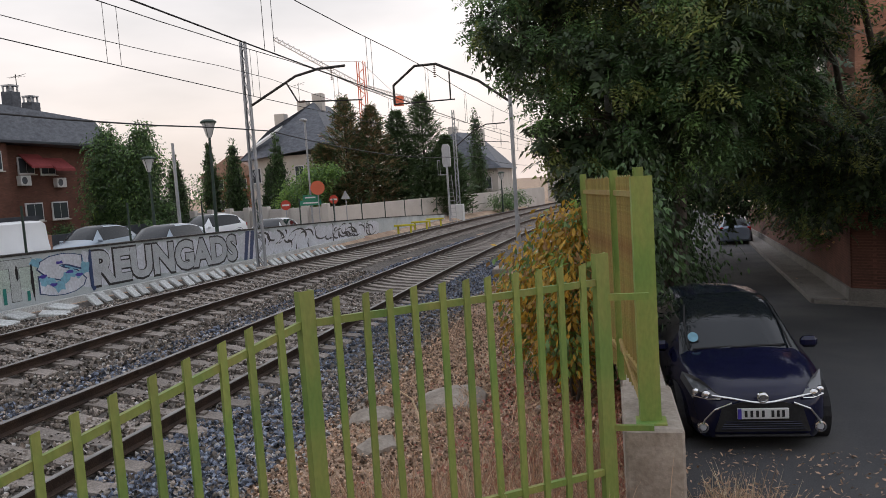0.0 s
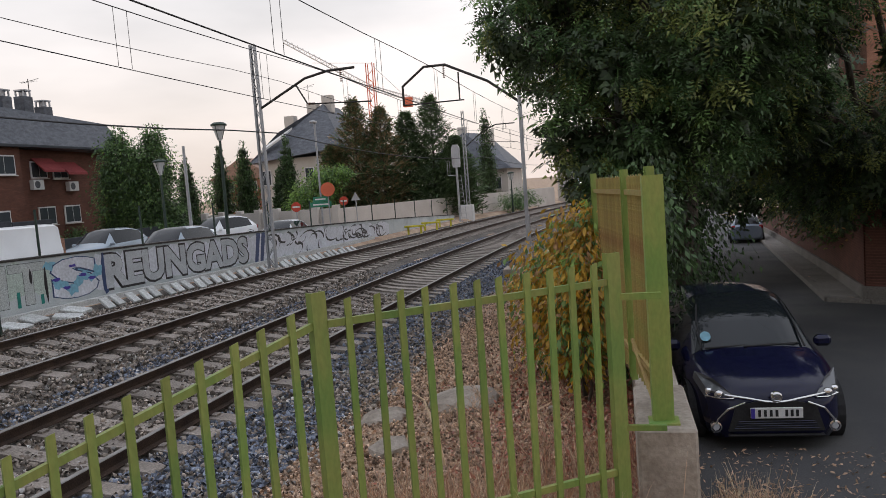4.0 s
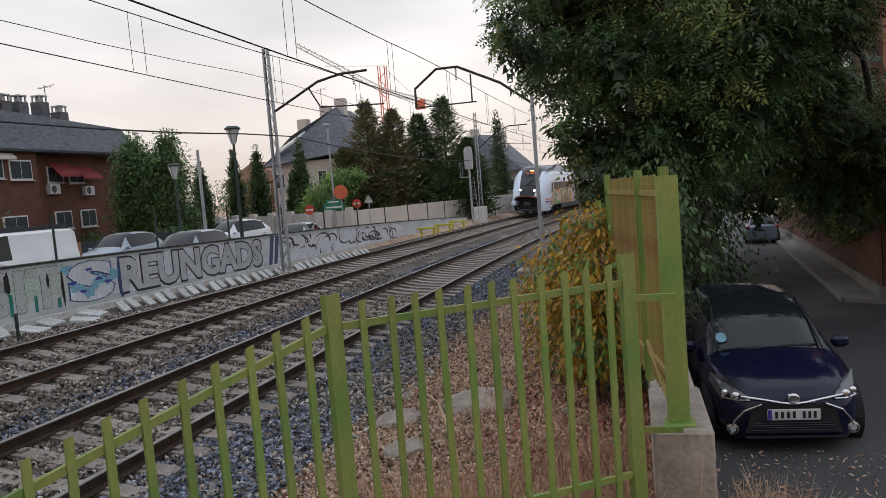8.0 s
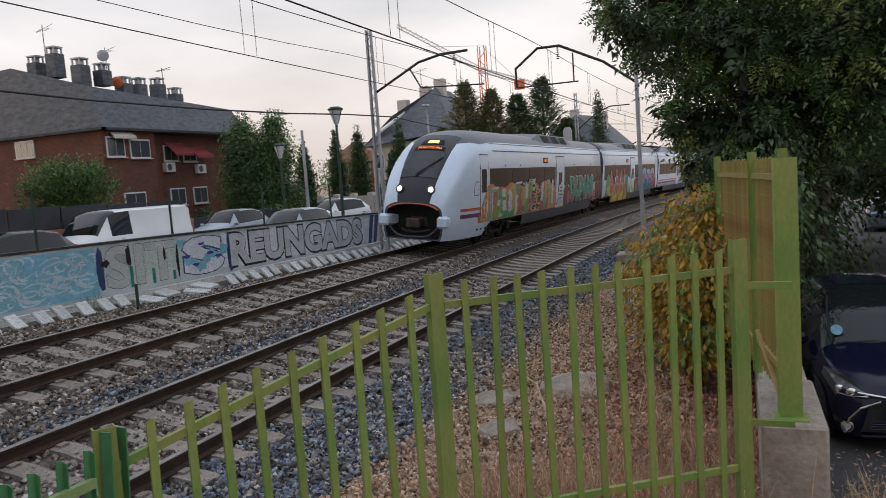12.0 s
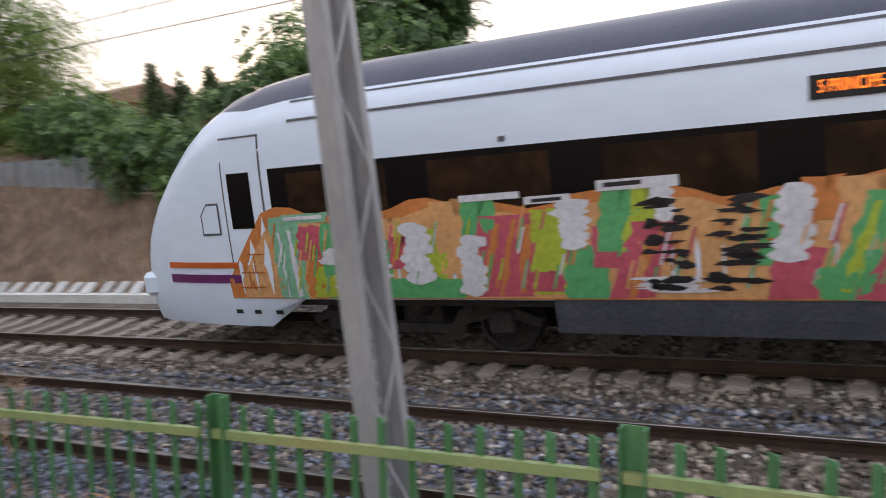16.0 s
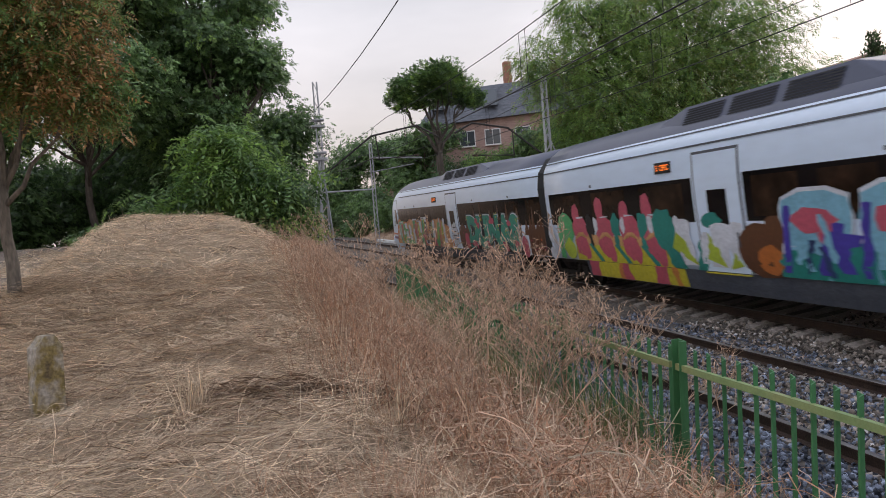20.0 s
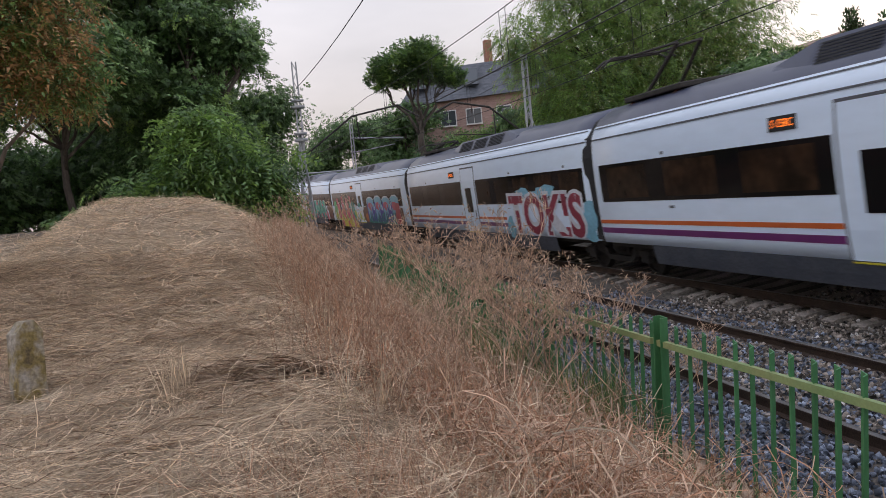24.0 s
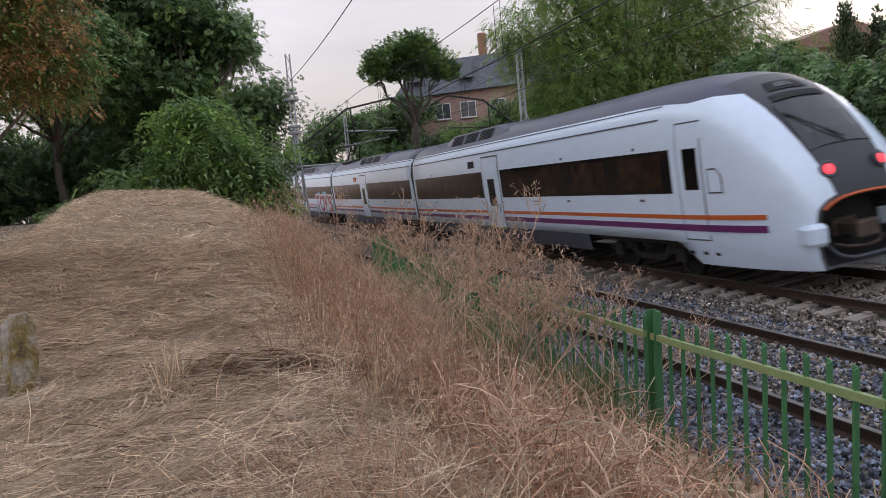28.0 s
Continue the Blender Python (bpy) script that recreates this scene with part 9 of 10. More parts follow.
def vehicle(name, label, at, turn, stations, L, paint, screen, side_glass, rear, wheel_r=0.31, axles=(0.19, 0.83), group="parked cars", category="car"):
    """A parked vehicle lofted from stations; its front looks along -y before the turn. screen, side_glass, rear: station spans that are glazed."""
    t = group_empty(name, at, turn, label, category, group)
    rows = []
    for s, w, lo, belt, top, tw in stations:
        y = (s - 0.5) * L
        mid = lo + (belt - lo) * 0.45
        rows.append([(0, y, lo), (w * 0.86, y, lo), (w * 0.97, y, lo + 0.1), (w, y, mid), (w * 0.985, y, belt - 0.05), (w * 0.95, y, belt), (tw * 1.02, y, top - 0.06), (tw * 0.9, y, top - 0.012), (tw * 0.5, y, top + 0.012), (0, y, top + 0.02)])
    body, panes = Form(), {"windscreen": Form(), "side_window": Form(), "side_window2": Form(), "rear_window": Form()}
    for i in range(len(rows) - 1):
        s0, s1 = stations[i][0], stations[i + 1][0]
        for j in range(9):
            kind = None
            if j >= 6 and screen[0] <= s0 and s1 <= screen[1]:
                kind = "windscreen"
            elif j >= 6 and rear and rear[0] <= s0 and s1 <= rear[1]:
                kind = "rear_window"
            elif j == 5 and side_glass[0] <= s0 and s1 <= side_glass[1]:
                kind = "side_window"
            for sx in (1, -1):
                q = [(sx * p[0], p[1], p[2]) for p in (rows[i][j], rows[i + 1][j], rows[i + 1][j + 1], rows[i][j + 1])]
                (panes["side_window2" if kind == "side_window" and sx < 0 else kind] if kind else body).add(q, [(0, 1, 2, 3) if sx < 0 else (3, 2, 1, 0)])
    for r, flip in ((rows[0], 1), (rows[-1], -1)):
        ring = r + [(-p[0], p[1], p[2]) for p in reversed(r[1:-1])]
        body.add(ring, [tuple(range(len(ring)))])
    for nm, f, m in [("body", body, paint)] + [(k.rstrip("2"), f, CAR_GLASS) for k, f in panes.items()]:
        if not f.v:
            continue
        ob = part(nm, f, m, t, smooth=True)
        bm = bmesh.new()
        bm.from_mesh(ob.data)
        bmesh.ops.remove_doubles(bm, verts=bm.verts, dist=0.0005)
        bmesh.ops.recalc_face_normals(bm, faces=bm.faces)
        bm.to_mesh(ob.data)
        bm.free()
        ob.data.set_sharp_from_angle(angle=radians(38))
    W = max(s[1] for s in stations)
    plain = not label.startswith("dark navy")
    for a in axles:
        for sx in (-1, 1):
            y = (a - 0.5) * L
            o = sx * (W - 0.07)
            ty = part("wheel", Form().lathe([(wheel_r * 0.62, o + sx * 0.085), (wheel_r * 0.93, o + sx * 0.085), (wheel_r, o + sx * 0.05), (wheel_r, o - sx * 0.08), (wheel_r * 0.6, o - sx * 0.1)], (0, y, wheel_r), 20, axis="x"), TYRE, t)
            rim = Form().lathe([(0.001, o + sx * 0.05), (0.06, o + sx * 0.06), (wheel_r * 0.6, o + sx * 0.045), (wheel_r * 0.64, o + sx * 0.08)], (0, y, wheel_r), 20, axis="x")
            part("rim", rim, ALLOY, ty)
            part("wheel_arch", Form().lathe([(wheel_r * 1.02, W * 0.95 * sx), (wheel_r * 1.17, W * 1.0 * sx), (wheel_r * 1.17, W * 0.8 * sx)], (0, y, wheel_r + 0.02), 20, axis="x"), RUBBER, t)
    for sx in (-1, 1):
        y = (stations[0][0] - 0.5) * L
        if plain:
            part("headlight", Form().box(sx * W * 0.70 - 0.14, y + 0.08, 0.62, sx * W * 0.70 + 0.14, y + 0.34, 0.74, 0.04), LENS, t)
        part("tail_light", Form().box(sx * W * 0.80 - 0.1, L / 2 - 0.22, 0.8, sx * W * 0.80 + 0.1, L / 2 - 0.02, 1.02, 0.04), RED_LENS, t)
        m = part("mirror", Form().box(-0.1, -0.06, -0.07, 0.1, 0.06, 0.07, 0.04), paint, t)
        m.matrix_basis = pose(sx * (W + 0.06), (0.345 - 0.5) * L, 0.98)
    return t


hero = vehicle("hatchback_car", "dark navy hatchback parked beside the retaining wall", (1.43, 10.9, -0.685), 3, HATCH, 3.95, CAR_NAVY, (0.262, 0.53), (0.36, 0.86), (0.86, 0.975))
FY = -3.95 / 2
part("number_plate", Form().box(-0.27, FY - 0.045, 0.45, 0.27, FY - 0.02, 0.57, 0.006), FRAME_WHITE, hero, "white number plate")
part("plate_band", Form().box(-0.268, FY - 0.05, 0.453, -0.228, FY - 0.045, 0.567), PAINT["blue"], hero)
for k, x in enumerate((-0.18, -0.12, -0.06, 0.0, 0.10, 0.155, 0.21)):
    part("plate_bar", Form().box(x - 0.014, FY - 0.052, 0.475, x + 0.014, FY - 0.045, 0.548), RUBBER, hero)
part("grille", Form().prism([(-0.50, 0.30), (0.50, 0.30), (0.42, 0.58), (0.22, 0.63), (-0.22, 0.63), (-0.42, 0.58)], FY - 0.012, FY + 0.12, axis="y"), RUBBER, hero, "black lower grille")
chrome = Form()
for sx in (-1, 1):
    chrome.tube([(0, FY - 0.05, 0.635), (sx * 0.12, FY - 0.04, 0.645), (sx * 0.30, FY - 0.01, 0.675), (sx * 0.52, FY + 0.05, 0.70)], 0.014, 6)
    chrome.tube([(sx * 0.32, FY - 0.03, 0.63), (sx * 0.50, FY + 0.0, 0.55), (sx * 0.60, FY + 0.05, 0.42), (sx * 0.64, FY + 0.08, 0.26)], 0.012, 6)
part("chrome_trim", chrome, CHROME, hero, "bright chrome trim lines")
part("badge", Form().lathe([(0.001, FY - 0.07), (0.035, FY - 0.07), (0.06, FY - 0.055), (0.065, FY - 0.03)], (0, 0, 0.69), 20, axis="y"), CHROME, hero, "oval chrome badge")
LAMP_SHELL = glass("headlamp_glass", (0.10, 0.105, 0.115), 0.04, 0.7)
for sx in (-1, 1):
    lamp = part("headlamp", Form().add([(sx * 0.42, FY + 0.02, 0.69), (sx * 0.68, FY + 0.20, 0.72), (sx * 0.765, FY + 0.52, 0.86), (sx * 0.60, FY + 0.26, 0.83), (sx * 0.42, FY + 0.05, 0.62), (sx * 0.70, FY + 0.22, 0.62), (sx * 0.79, FY + 0.52, 0.78), (sx * 0.56, FY + 0.32, 0.7)],
                                       [(0, 1, 2, 3), (4, 5, 1, 0), (5, 6, 2, 1), (7, 6, 5, 4), (0, 3, 7, 4), (3, 2, 6, 7)]), LAMP_SHELL, hero, "dark swept-back headlamp with bright reflectors")
    for x, y, z, r in ((0.57, 0.115, 0.685, 0.05), (0.665, 0.20, 0.70, 0.042)):
        part("reflector", Form().lathe([(0.001, FY + y - 0.03), (r * 0.5, FY + y - 0.025), (r, FY + y - 0.008), (r, FY + y + 0.02)], (sx * x, 0, z), 16, axis="y"), CHROME, lamp)
    part("lamp_strip", Form().tube([(sx * 0.43, FY + 0.015, 0.665), (sx * 0.56, FY + 0.08, 0.648), (sx * 0.70, FY + 0.20, 0.655)], 0.009, 6), CHROME, lamp)
    fog = part("fog_lamp", Form().lathe([(0.001, FY + 0.05), (0.035, FY + 0.05), (0.045, FY + 0.09)], (sx * 0.62, 0, 0.33), 14, axis="y"), LENS, hero)
    part("bezel", Form().lathe([(0.045, FY + 0.045), (0.062, FY + 0.05), (0.066, FY + 0.10)], (sx * 0.62, 0, 0.33), 16, axis="y"), CHROME, fog)
for k in range(4):
    part("grille_bar", Form().tube([(-0.44 + 0.015 * k, FY - 0.02, 0.335 + 0.026 * k), (0.44 - 0.015 * k, FY - 0.02, 0.335 + 0.026 * k)], 0.006, 5), CAR_NAVY, hero)
part("badge_ring", Form().tube([(0.05 * math.cos(a), FY - 0.075, 0.69 + 0.036 * math.sin(a)) for a in np.linspace(0, 2 * math.pi, 19)], 0.006, 5, cap=False), CHROME, hero)
part("screen_edge", Form().tube([(-0.60, -0.96, 1.0), (-0.575, -0.5, 1.26), (-0.53, -0.22, 1.43)], 0.012, 5).tube([(0.60, -0.96, 1.0), (0.575, -0.5, 1.26), (0.53, -0.22, 1.43)], 0.012, 5), RUBBER, hero)
part("lower_trim", Form().box(-0.5, FY - 0.015, 0.235, 0.5, FY + 0.1, 0.26, 0.01), RUBBER, hero)
part("wiper", Form().tube([(-0.55, -0.95, 1.00), (0.1, -0.89, 1.02), (0.5, -0.91, 1.01)], 0.012, 5).tube([(-0.1, -0.95, 1.01), (0.55, -0.89, 1.02)], 0.012, 5), RUBBER, hero)
part("sticker", Form().lathe([(0.001, 0), (0.065, 0), (0.065, 0.002), (0.001, 0.002)], sides=16), PAINT["sky"], hero, "small round pale windscreen sticker").matrix_basis = pose(-0.52, -0.80, 1.12, 58, 0, 0)
vehicle("hatchback_car", "grey-blue car parked far down the street seen from behind", (6.95, 44.5, float(height(6.95, 44.5)) + 0.02), 174, HATCH, 4.0, CAR_SILVER, (0.262, 0.53), (0.36, 0.86), (0.86, 0.975), group="parked cars")
STREET = lambda y: 0.45 - 0.012 * y + 0.03
vehicle("van", "white panel van parked along the street", (-20.2, 20.6, STREET(20)), 0, VAN, 5.4, CAR_WHITE, (0.17, 0.33), (0.27, 0.44), None, 0.34, (0.16, 0.80), category="van")
vehicle("parked_car", "black saloon parked along the street", (-18.6, 14.6, STREET(14)), 4, SALOON, 4.3, CAR_BLACK, (0.30, 0.52), (0.42, 0.88), (0.88, 0.96), 0.33)
vehicle("parked_car", "grey-blue car parked beside a garden fence", (-21.2, 28.0, STREET(28)), 0, SALOON, 4.3, CAR_PALE, (0.30, 0.52), (0.42, 0.88), (0.88, 0.96), 0.33)
vehicle("parked_car", "silver car close behind the graffiti wall", (-16.0, 25.0, STREET(25) - 0.05), 0, SALOON, 4.4, CAR_PALE, (0.30, 0.52), (0.42, 0.88), (0.88, 0.96), 0.33)
vehicle("parked_car", "white sport utility car in the street", (-19.6, 34.5, STREET(34) + 0.1), -14, SALOON, 4.5, CAR_WHITE, (0.30, 0.52), (0.42, 0.88), (0.88, 0.96), 0.36)
vehicle("parked_car", "white car just behind the graffiti wall", (-15.4, 33.0, STREET(33) - 0.25), 4, SALOON, 4.4, CAR_WHITE, (0.30, 0.52), (0.42, 0.88), (0.88, 0.96), 0.33)
vehicle("parked_car", "dark car further down the street", (-27.0, 47.5, STREET(47)), -30, SALOON, 4.3, CAR_GREY, (0.30, 0.52), (0.42, 0.88), (0.88, 0.96), 0.33)
vehicle("parked_car", "distant blue-grey car at the street corner", (-33.0, 57.0, STREET(57)), -30, SALOON, 4.3, CAR_SILVER, (0.30, 0.52), (0.42, 0.88), (0.88, 0.96), 0.33)

# ---- graffiti on the low wall ----
def wall_point(y, h, out=0.0):
    """A point on the face of the graffiti wall: y along, h as a share of its height."""
    top = wall_head(y)
    return (WALL_ACROSS + float(straight_x(y)) + 0.112 + out, y, top - 1.12 + 1.1 * h)


def wall_paint(name, mat, shapes, out, label=""):
    if 1 < len(shapes) < 20:
        for ring in shapes:
            ob = wall_paint(name, mat, [ring], out, label)
            out += 0.0001
        return ob
    vs, fs = [], []
    for ring in shapes:
        k, n = len(vs), len(ring)
        cy, ch = sum(p[0] for p in ring) / n, sum(p[1] for p in ring) / n
        vs += [wall_point(cy, ch, out)] + [wall_point(a, b, out) for a, b in ring]
        fs += [(k, k + 1 + i, k + 1 + (i + 1) % n) for i in range(n)]
    ob = link_mesh(name, vs, fs, mat, graffiti_wall, label)
    return ob


def wall_letters(name, mat, text, y0, y1, h0, h1, out, grow, label=""):
    verts, faces = text_shape(text, grow)
    lo, hi = verts.min(0), verts.max(0)
    vs = [wall_point(y0 + (y1 - y0) * (x - lo[0]) / (hi[0] - lo[0]), h0 + (h1 - h0) * (z - lo[1]) / (hi[1] - lo[1]), out) for x, z in verts]
    return link_mesh(name, vs, faces, mat, graffiti_wall, label)


gw = random.Random(9)
wall_paint("graffiti_ground", PAINT["white"], [blob(gw, 17.3 + k * 0.55, 0.5, 0.5, 0.46, 10, 0.12) for k in range(18)], 0.002, "pale grey painted graffiti ground")
wall_paint("graffiti_blue", PAINT["sky"], [[(10.9, 0.03), (12.85, 0.0), (12.8, 0.97), (10.95, 0.98)]] + [blob(gw, 15.6 + k * 0.25, 0.7, 0.3, 0.22, 10, 0.3) for k in range(6)], 0.003, "pale blue sprayed patch")
wall_paint("graffiti_mint", material("spray_pale_mint", [(0.42, 0.50, 0.44), (0.50, 0.57, 0.52)], 2, 0.8, bump=0), [blob(gw, 14.1 + k * 0.4, 0.6, 0.4, 0.35, 12, 0.2) for k in range(4)], 0.003)
wall_paint("graffiti_pink", material("spray_faded", [(0.36, 0.30, 0.34), (0.44, 0.38, 0.42)], 2, 0.8, bump=0), [blob(gw, 3.0 + k * 0.6, 0.5, 0.55, 0.44, 12, 0.15) for k in range(11)], 0.002, "faded mauve graffiti ground")
wall_letters("graffiti_shadow", PAINT["black"], "REUNGADS", 17.36, 25.14, 0.03, 0.98, 0.005, 0.075, "black edge of large graffiti letters")
wall_letters("graffiti_lettering", material("spray_chalk", [(0.42, 0.44, 0.46), (0.54, 0.56, 0.58)], 3, 0.8, bump=0, fine=0.2), "REUNGADS", 17.44, 25.06, 0.09, 0.93, 0.008, 0.045, "large grey graffiti letters")
wall_letters("graffiti_shadow", PAINT["navy"], "S", 15.5, 17.2, 0.03, 0.97, 0.005, 0.085)
wall_letters("graffiti_lettering", PAINT["white"], "S", 15.55, 17.15, 0.05, 0.95, 0.008, 0.06)
wall_paint("graffiti_splash", PAINT["sky"], [blob(gw, 15.5 + 0.24 * k, gw.uniform(0.2, 0.85), 0.17, 0.12, 10, 0.35, gw.uniform(-1, 1)) for k in range(8)], 0.0095, "blue sprayed splash")
wall_paint("graffiti_splash", PAINT["blue"], [blob(gw, 15.7 + 0.3 * k, gw.uniform(0.25, 0.8), 0.12, 0.04, 10, 0.4, gw.uniform(-1, 1)) for k in range(5)], 0.0112)
FADED_LINE = material("spray_faded_line", [(0.13, 0.12, 0.16), (0.20, 0.18, 0.23)], 4, 0.8, bump=0)
wall_letters("graffiti_shadow", FADED_LINE, "CUS", 5.0, 9.0, 0.04, 0.98, 0.005, 0.085)
wall_letters("graffiti_lettering", material("spray_lilac", [(0.40, 0.37, 0.43), (0.48, 0.45, 0.51)], 2, 0.8, bump=0), "CUS", 5.05, 8.95, 0.07, 0.95, 0.008, 0.07)
wall_paint("graffiti_wash", material("spray_faded_blue", [(0.34, 0.46, 0.54), (0.46, 0.56, 0.62)], 3, 0.8, bump=0), [[(8.7, 0.1), (9.95, 0.03), (9.9, 0.96), (8.8, 0.9)]], 0.0022)
wall_paint("graffiti_patch", PAINT["white"], [blob(gw, 9.05 + 0.22 * k, 0.35 + 0.3 * (k % 2), 0.1, 0.3, 12, 0.25, gw.uniform(-0.5, 0.5)) for k in range(6)], 0.0052, "pale sprayed strokes")
wall_paint("graffiti_blue", material("spray_teal_wash", [(0.15, 0.36, 0.46), (0.26, 0.50, 0.58)], 2.5, 0.8, bump=0, fine=0.3), [[(9.85, 0.03), (11.0, 0.02), (11.0, 0.97), (9.95, 0.96)]], 0.0036, "teal sprayed patch")
tangle = []
for k in range(60):
    y, h = gw.uniform(9.9, 12.7), gw.uniform(0.15, 0.85)
    a0, r = gw.uniform(0, 6.28), gw.uniform(0.15, 0.35)
    pts = [(y + r * math.cos(a0 + 0.5 * i) * (1 + 0.15 * i), h + 0.7 * r * math.sin(a0 + 0.5 * i)) for i in range(6)]
    for p, q in zip(pts, pts[1:]):
        if 0.02 < p[1] < 0.97 and 0.02 < q[1] < 0.97:
            tangle.append([(p[0] - 0.022, p[1] - 0.018), (p[0] + 0.022, p[1] + 0.018), (q[0] + 0.022, q[1] + 0.018), (q[0] - 0.022, q[1] - 0.018)])
wall_paint("graffiti_tangle", material("spray_ice_blue", [(0.42, 0.55, 0.62), (0.52, 0.64, 0.70)], 2, 0.8, bump=0), tangle, 0.0045, "pale tangled strokes over the blue patch")
wall_letters("graffiti_shadow", PAINT["black"], "SIT", 13.05, 15.4, 0.06, 0.97, 0.005, 0.036)
wall_letters("graffiti_lettering", material("spray_silver", [(0.40, 0.43, 0.42), (0.50, 0.53, 0.52)], 2, 0.8, bump=0), "SIT", 13.06, 15.39, 0.07, 0.96, 0.0072, 0.03, "pale grey graffiti letters")
wall_paint("graffiti_accent", PAINT["black"], [blob(gw, 13.05, 0.62, 0.13, 0.08, 10, 0.3), blob(gw, 13.75, 0.72, 0.09, 0.22, 10, 0.25), blob(gw, 14.9, 0.66, 0.05, 0.16, 8, 0.2), blob(gw, 15.35, 0.45, 0.06, 0.4, 10, 0.25)], 0.0094, "black sprayed accent")
for k in range(3):
    wall_paint("graffiti_bar", PAINT["teal"], [[(13.75 + 0.7 * k, 0.05), (13.85 + 0.7 * k, 0.05), (13.85 + 0.7 * k, 0.5 - 0.12 * k), (13.75 + 0.7 * k, 0.5 - 0.12 * k)]], 0.0088)
swirls = []
for k in range(46):
    y, h = gw.uniform(26.8, 40.5), gw.uniform(0.2, 0.8)
    a0, r = gw.uniform(0, 6.28), gw.uniform(0.25, 0.6)
    pts = [(y + r * math.cos(a0 + 0.45 * i) * (1 + 0.15 * i), h + 0.32 * r / 0.5 * math.sin(a0 + 0.45 * i)) for i in range(7)]
    for p, q in zip(pts, pts[1:]):
        if 0.02 < p[1] < 0.97 and 0.02 < q[1] < 0.97:
            swirls.append([(p[0] - 0.05, p[1] - 0.03), (p[0] + 0.05, p[1] + 0.03), (q[0] + 0.05, q[1] + 0.03), (q[0] - 0.05, q[1] - 0.03)])
wall_paint("graffiti_swirls", PAINT["black"], swirls, 0.006, "tangled black graffiti lines")
wall_paint("graffiti_ground", PAINT["white"], [blob(gw, 27.6 + k * 0.8, 0.5, 0.7, 0.44, 10, 0.15) for k in range(17)], 0.003)
wall_paint("graffiti_slashes", PAINT["navy"], [[(25.5 + 0.4 * k, 0.0), (25.75 + 0.4 * k, 0.0), (26.1 + 0.4 * k, 1.0), (25.8 + 0.4 * k, 1.0)] for k in range(2)] + [blob(gw, 12.9, 0.5, 0.12, 0.5, 8, 0.2), blob(gw, 17.4, 0.45, 0.12, 0.5, 8, 0.3)], 0.007)

# ---- grass, weeds, litter and small things ----
STRAW = [leaves("straw_" + n, c, 0.2, 0.5, 0.6, 0.3) for n, c in (("pale", [(0.66, 0.52, 0.365), (0.82, 0.665, 0.485)]), ("tan", [(0.51, 0.378, 0.26), (0.67, 0.515, 0.365)]), ("brown", [(0.17, 0.105, 0.068), (0.30, 0.20, 0.135)]))]
WEED_RED = [leaves("weed_" + n, c, 0.25, 0.5, 0.6, 0.3) for n, c in (("rust", [(0.37, 0.195, 0.115), (0.53, 0.31, 0.195)]), ("tan", [(0.48, 0.325, 0.225), (0.62, 0.455, 0.33)]), ("straw", [(0.60, 0.485, 0.34), (0.75, 0.63, 0.46)]))]
WEED_GREEN = leaves("weed_green", [(0.10, 0.17, 0.05), (0.17, 0.24, 0.08)])
LITTER = [leaves("litter_" + n, c, 0.1) for n, c in (("rust", [(0.31, 0.105, 0.07), (0.46, 0.175, 0.115)]), ("tan", [(0.42, 0.26, 0.165), (0.56, 0.37, 0.24)]))]
def stem_form(bend, width, n=4):
    """A thin stem bowed sideways and upwards, of n links."""
    v, f = [], []
    for k in range(n + 1):
        u = k / n
        a = math.sin(math.pi * u)
        w = width * (1 - 0.6 * u)
        v += [(u - 0.5, bend * a - w, 0.35 * abs(bend) * a), (u - 0.5, bend * a + w, 0.35 * abs(bend) * a)]
        if k:
            b = 2 * k
            f += [(b - 2, b - 1, b + 1), (b - 2, b + 1, b)]
    return np.array(v), f


BOWED = stem_form(0.2, 0.0085)
LONG_STEM = stem_form(0.16, 0.0026)
HOOKED = stem_form(0.42, 0.011)
STRAND = (np.array([(-0.5, -0.011, 0.0), (-0.5, 0.011, 0.0), (0.06, 0.112, 0.06), (0.06, 0.09, 0.06), (0.5, 0.055, 0.0)]), [(0, 3, 2), (0, 2, 1), (3, 4, 2)])
MOWN_STRAND = (STRAND[0] * np.array([1, 1.15, 1.5]), STRAND[1])
STALK = (np.array([(0, -0.006, 0), (0, 0.006, 0), (0.04, 0.005, 0.4), (0.04, -0.005, 0.4), (0.13, 0.004, 0.75), (0.13, -0.004, 0.75), (0.25, 0.0, 1.0)]),
         [(0, 1, 2), (0, 2, 3), (3, 2, 4), (3, 4, 5), (5, 4, 6)])
FINE_STALK = (STALK[0] * np.array([1, 0.62, 1]), STALK[1])
EAR = (np.array([(0, 0, 0), (0.35, 0.10, 0.2), (1, 0, 0.3), (0.35, -0.10, 0.2)]), [(0, 1, 2, 3)])


def heaps(p):
    """Low swathes and tufts left by the mower, from 0 to 1."""
    x, y = p[:, 0], p[:, 1]
    a = np.sin(x * 2.1 + 1.3 * np.sin(y * 1.4)) * np.sin(y * 3.4 + 1.1 * np.sin(x * 1.9 + 0.5))
    b = np.sin(x * 5.3 + 2.0 * np.sin(y * 2.7 + 1)) * np.sin(y * 7.1 + 1.7 * np.sin(x * 3.3))
    return np.clip(0.35 + 0.5 * a + 0.35 * b, 0, 1)


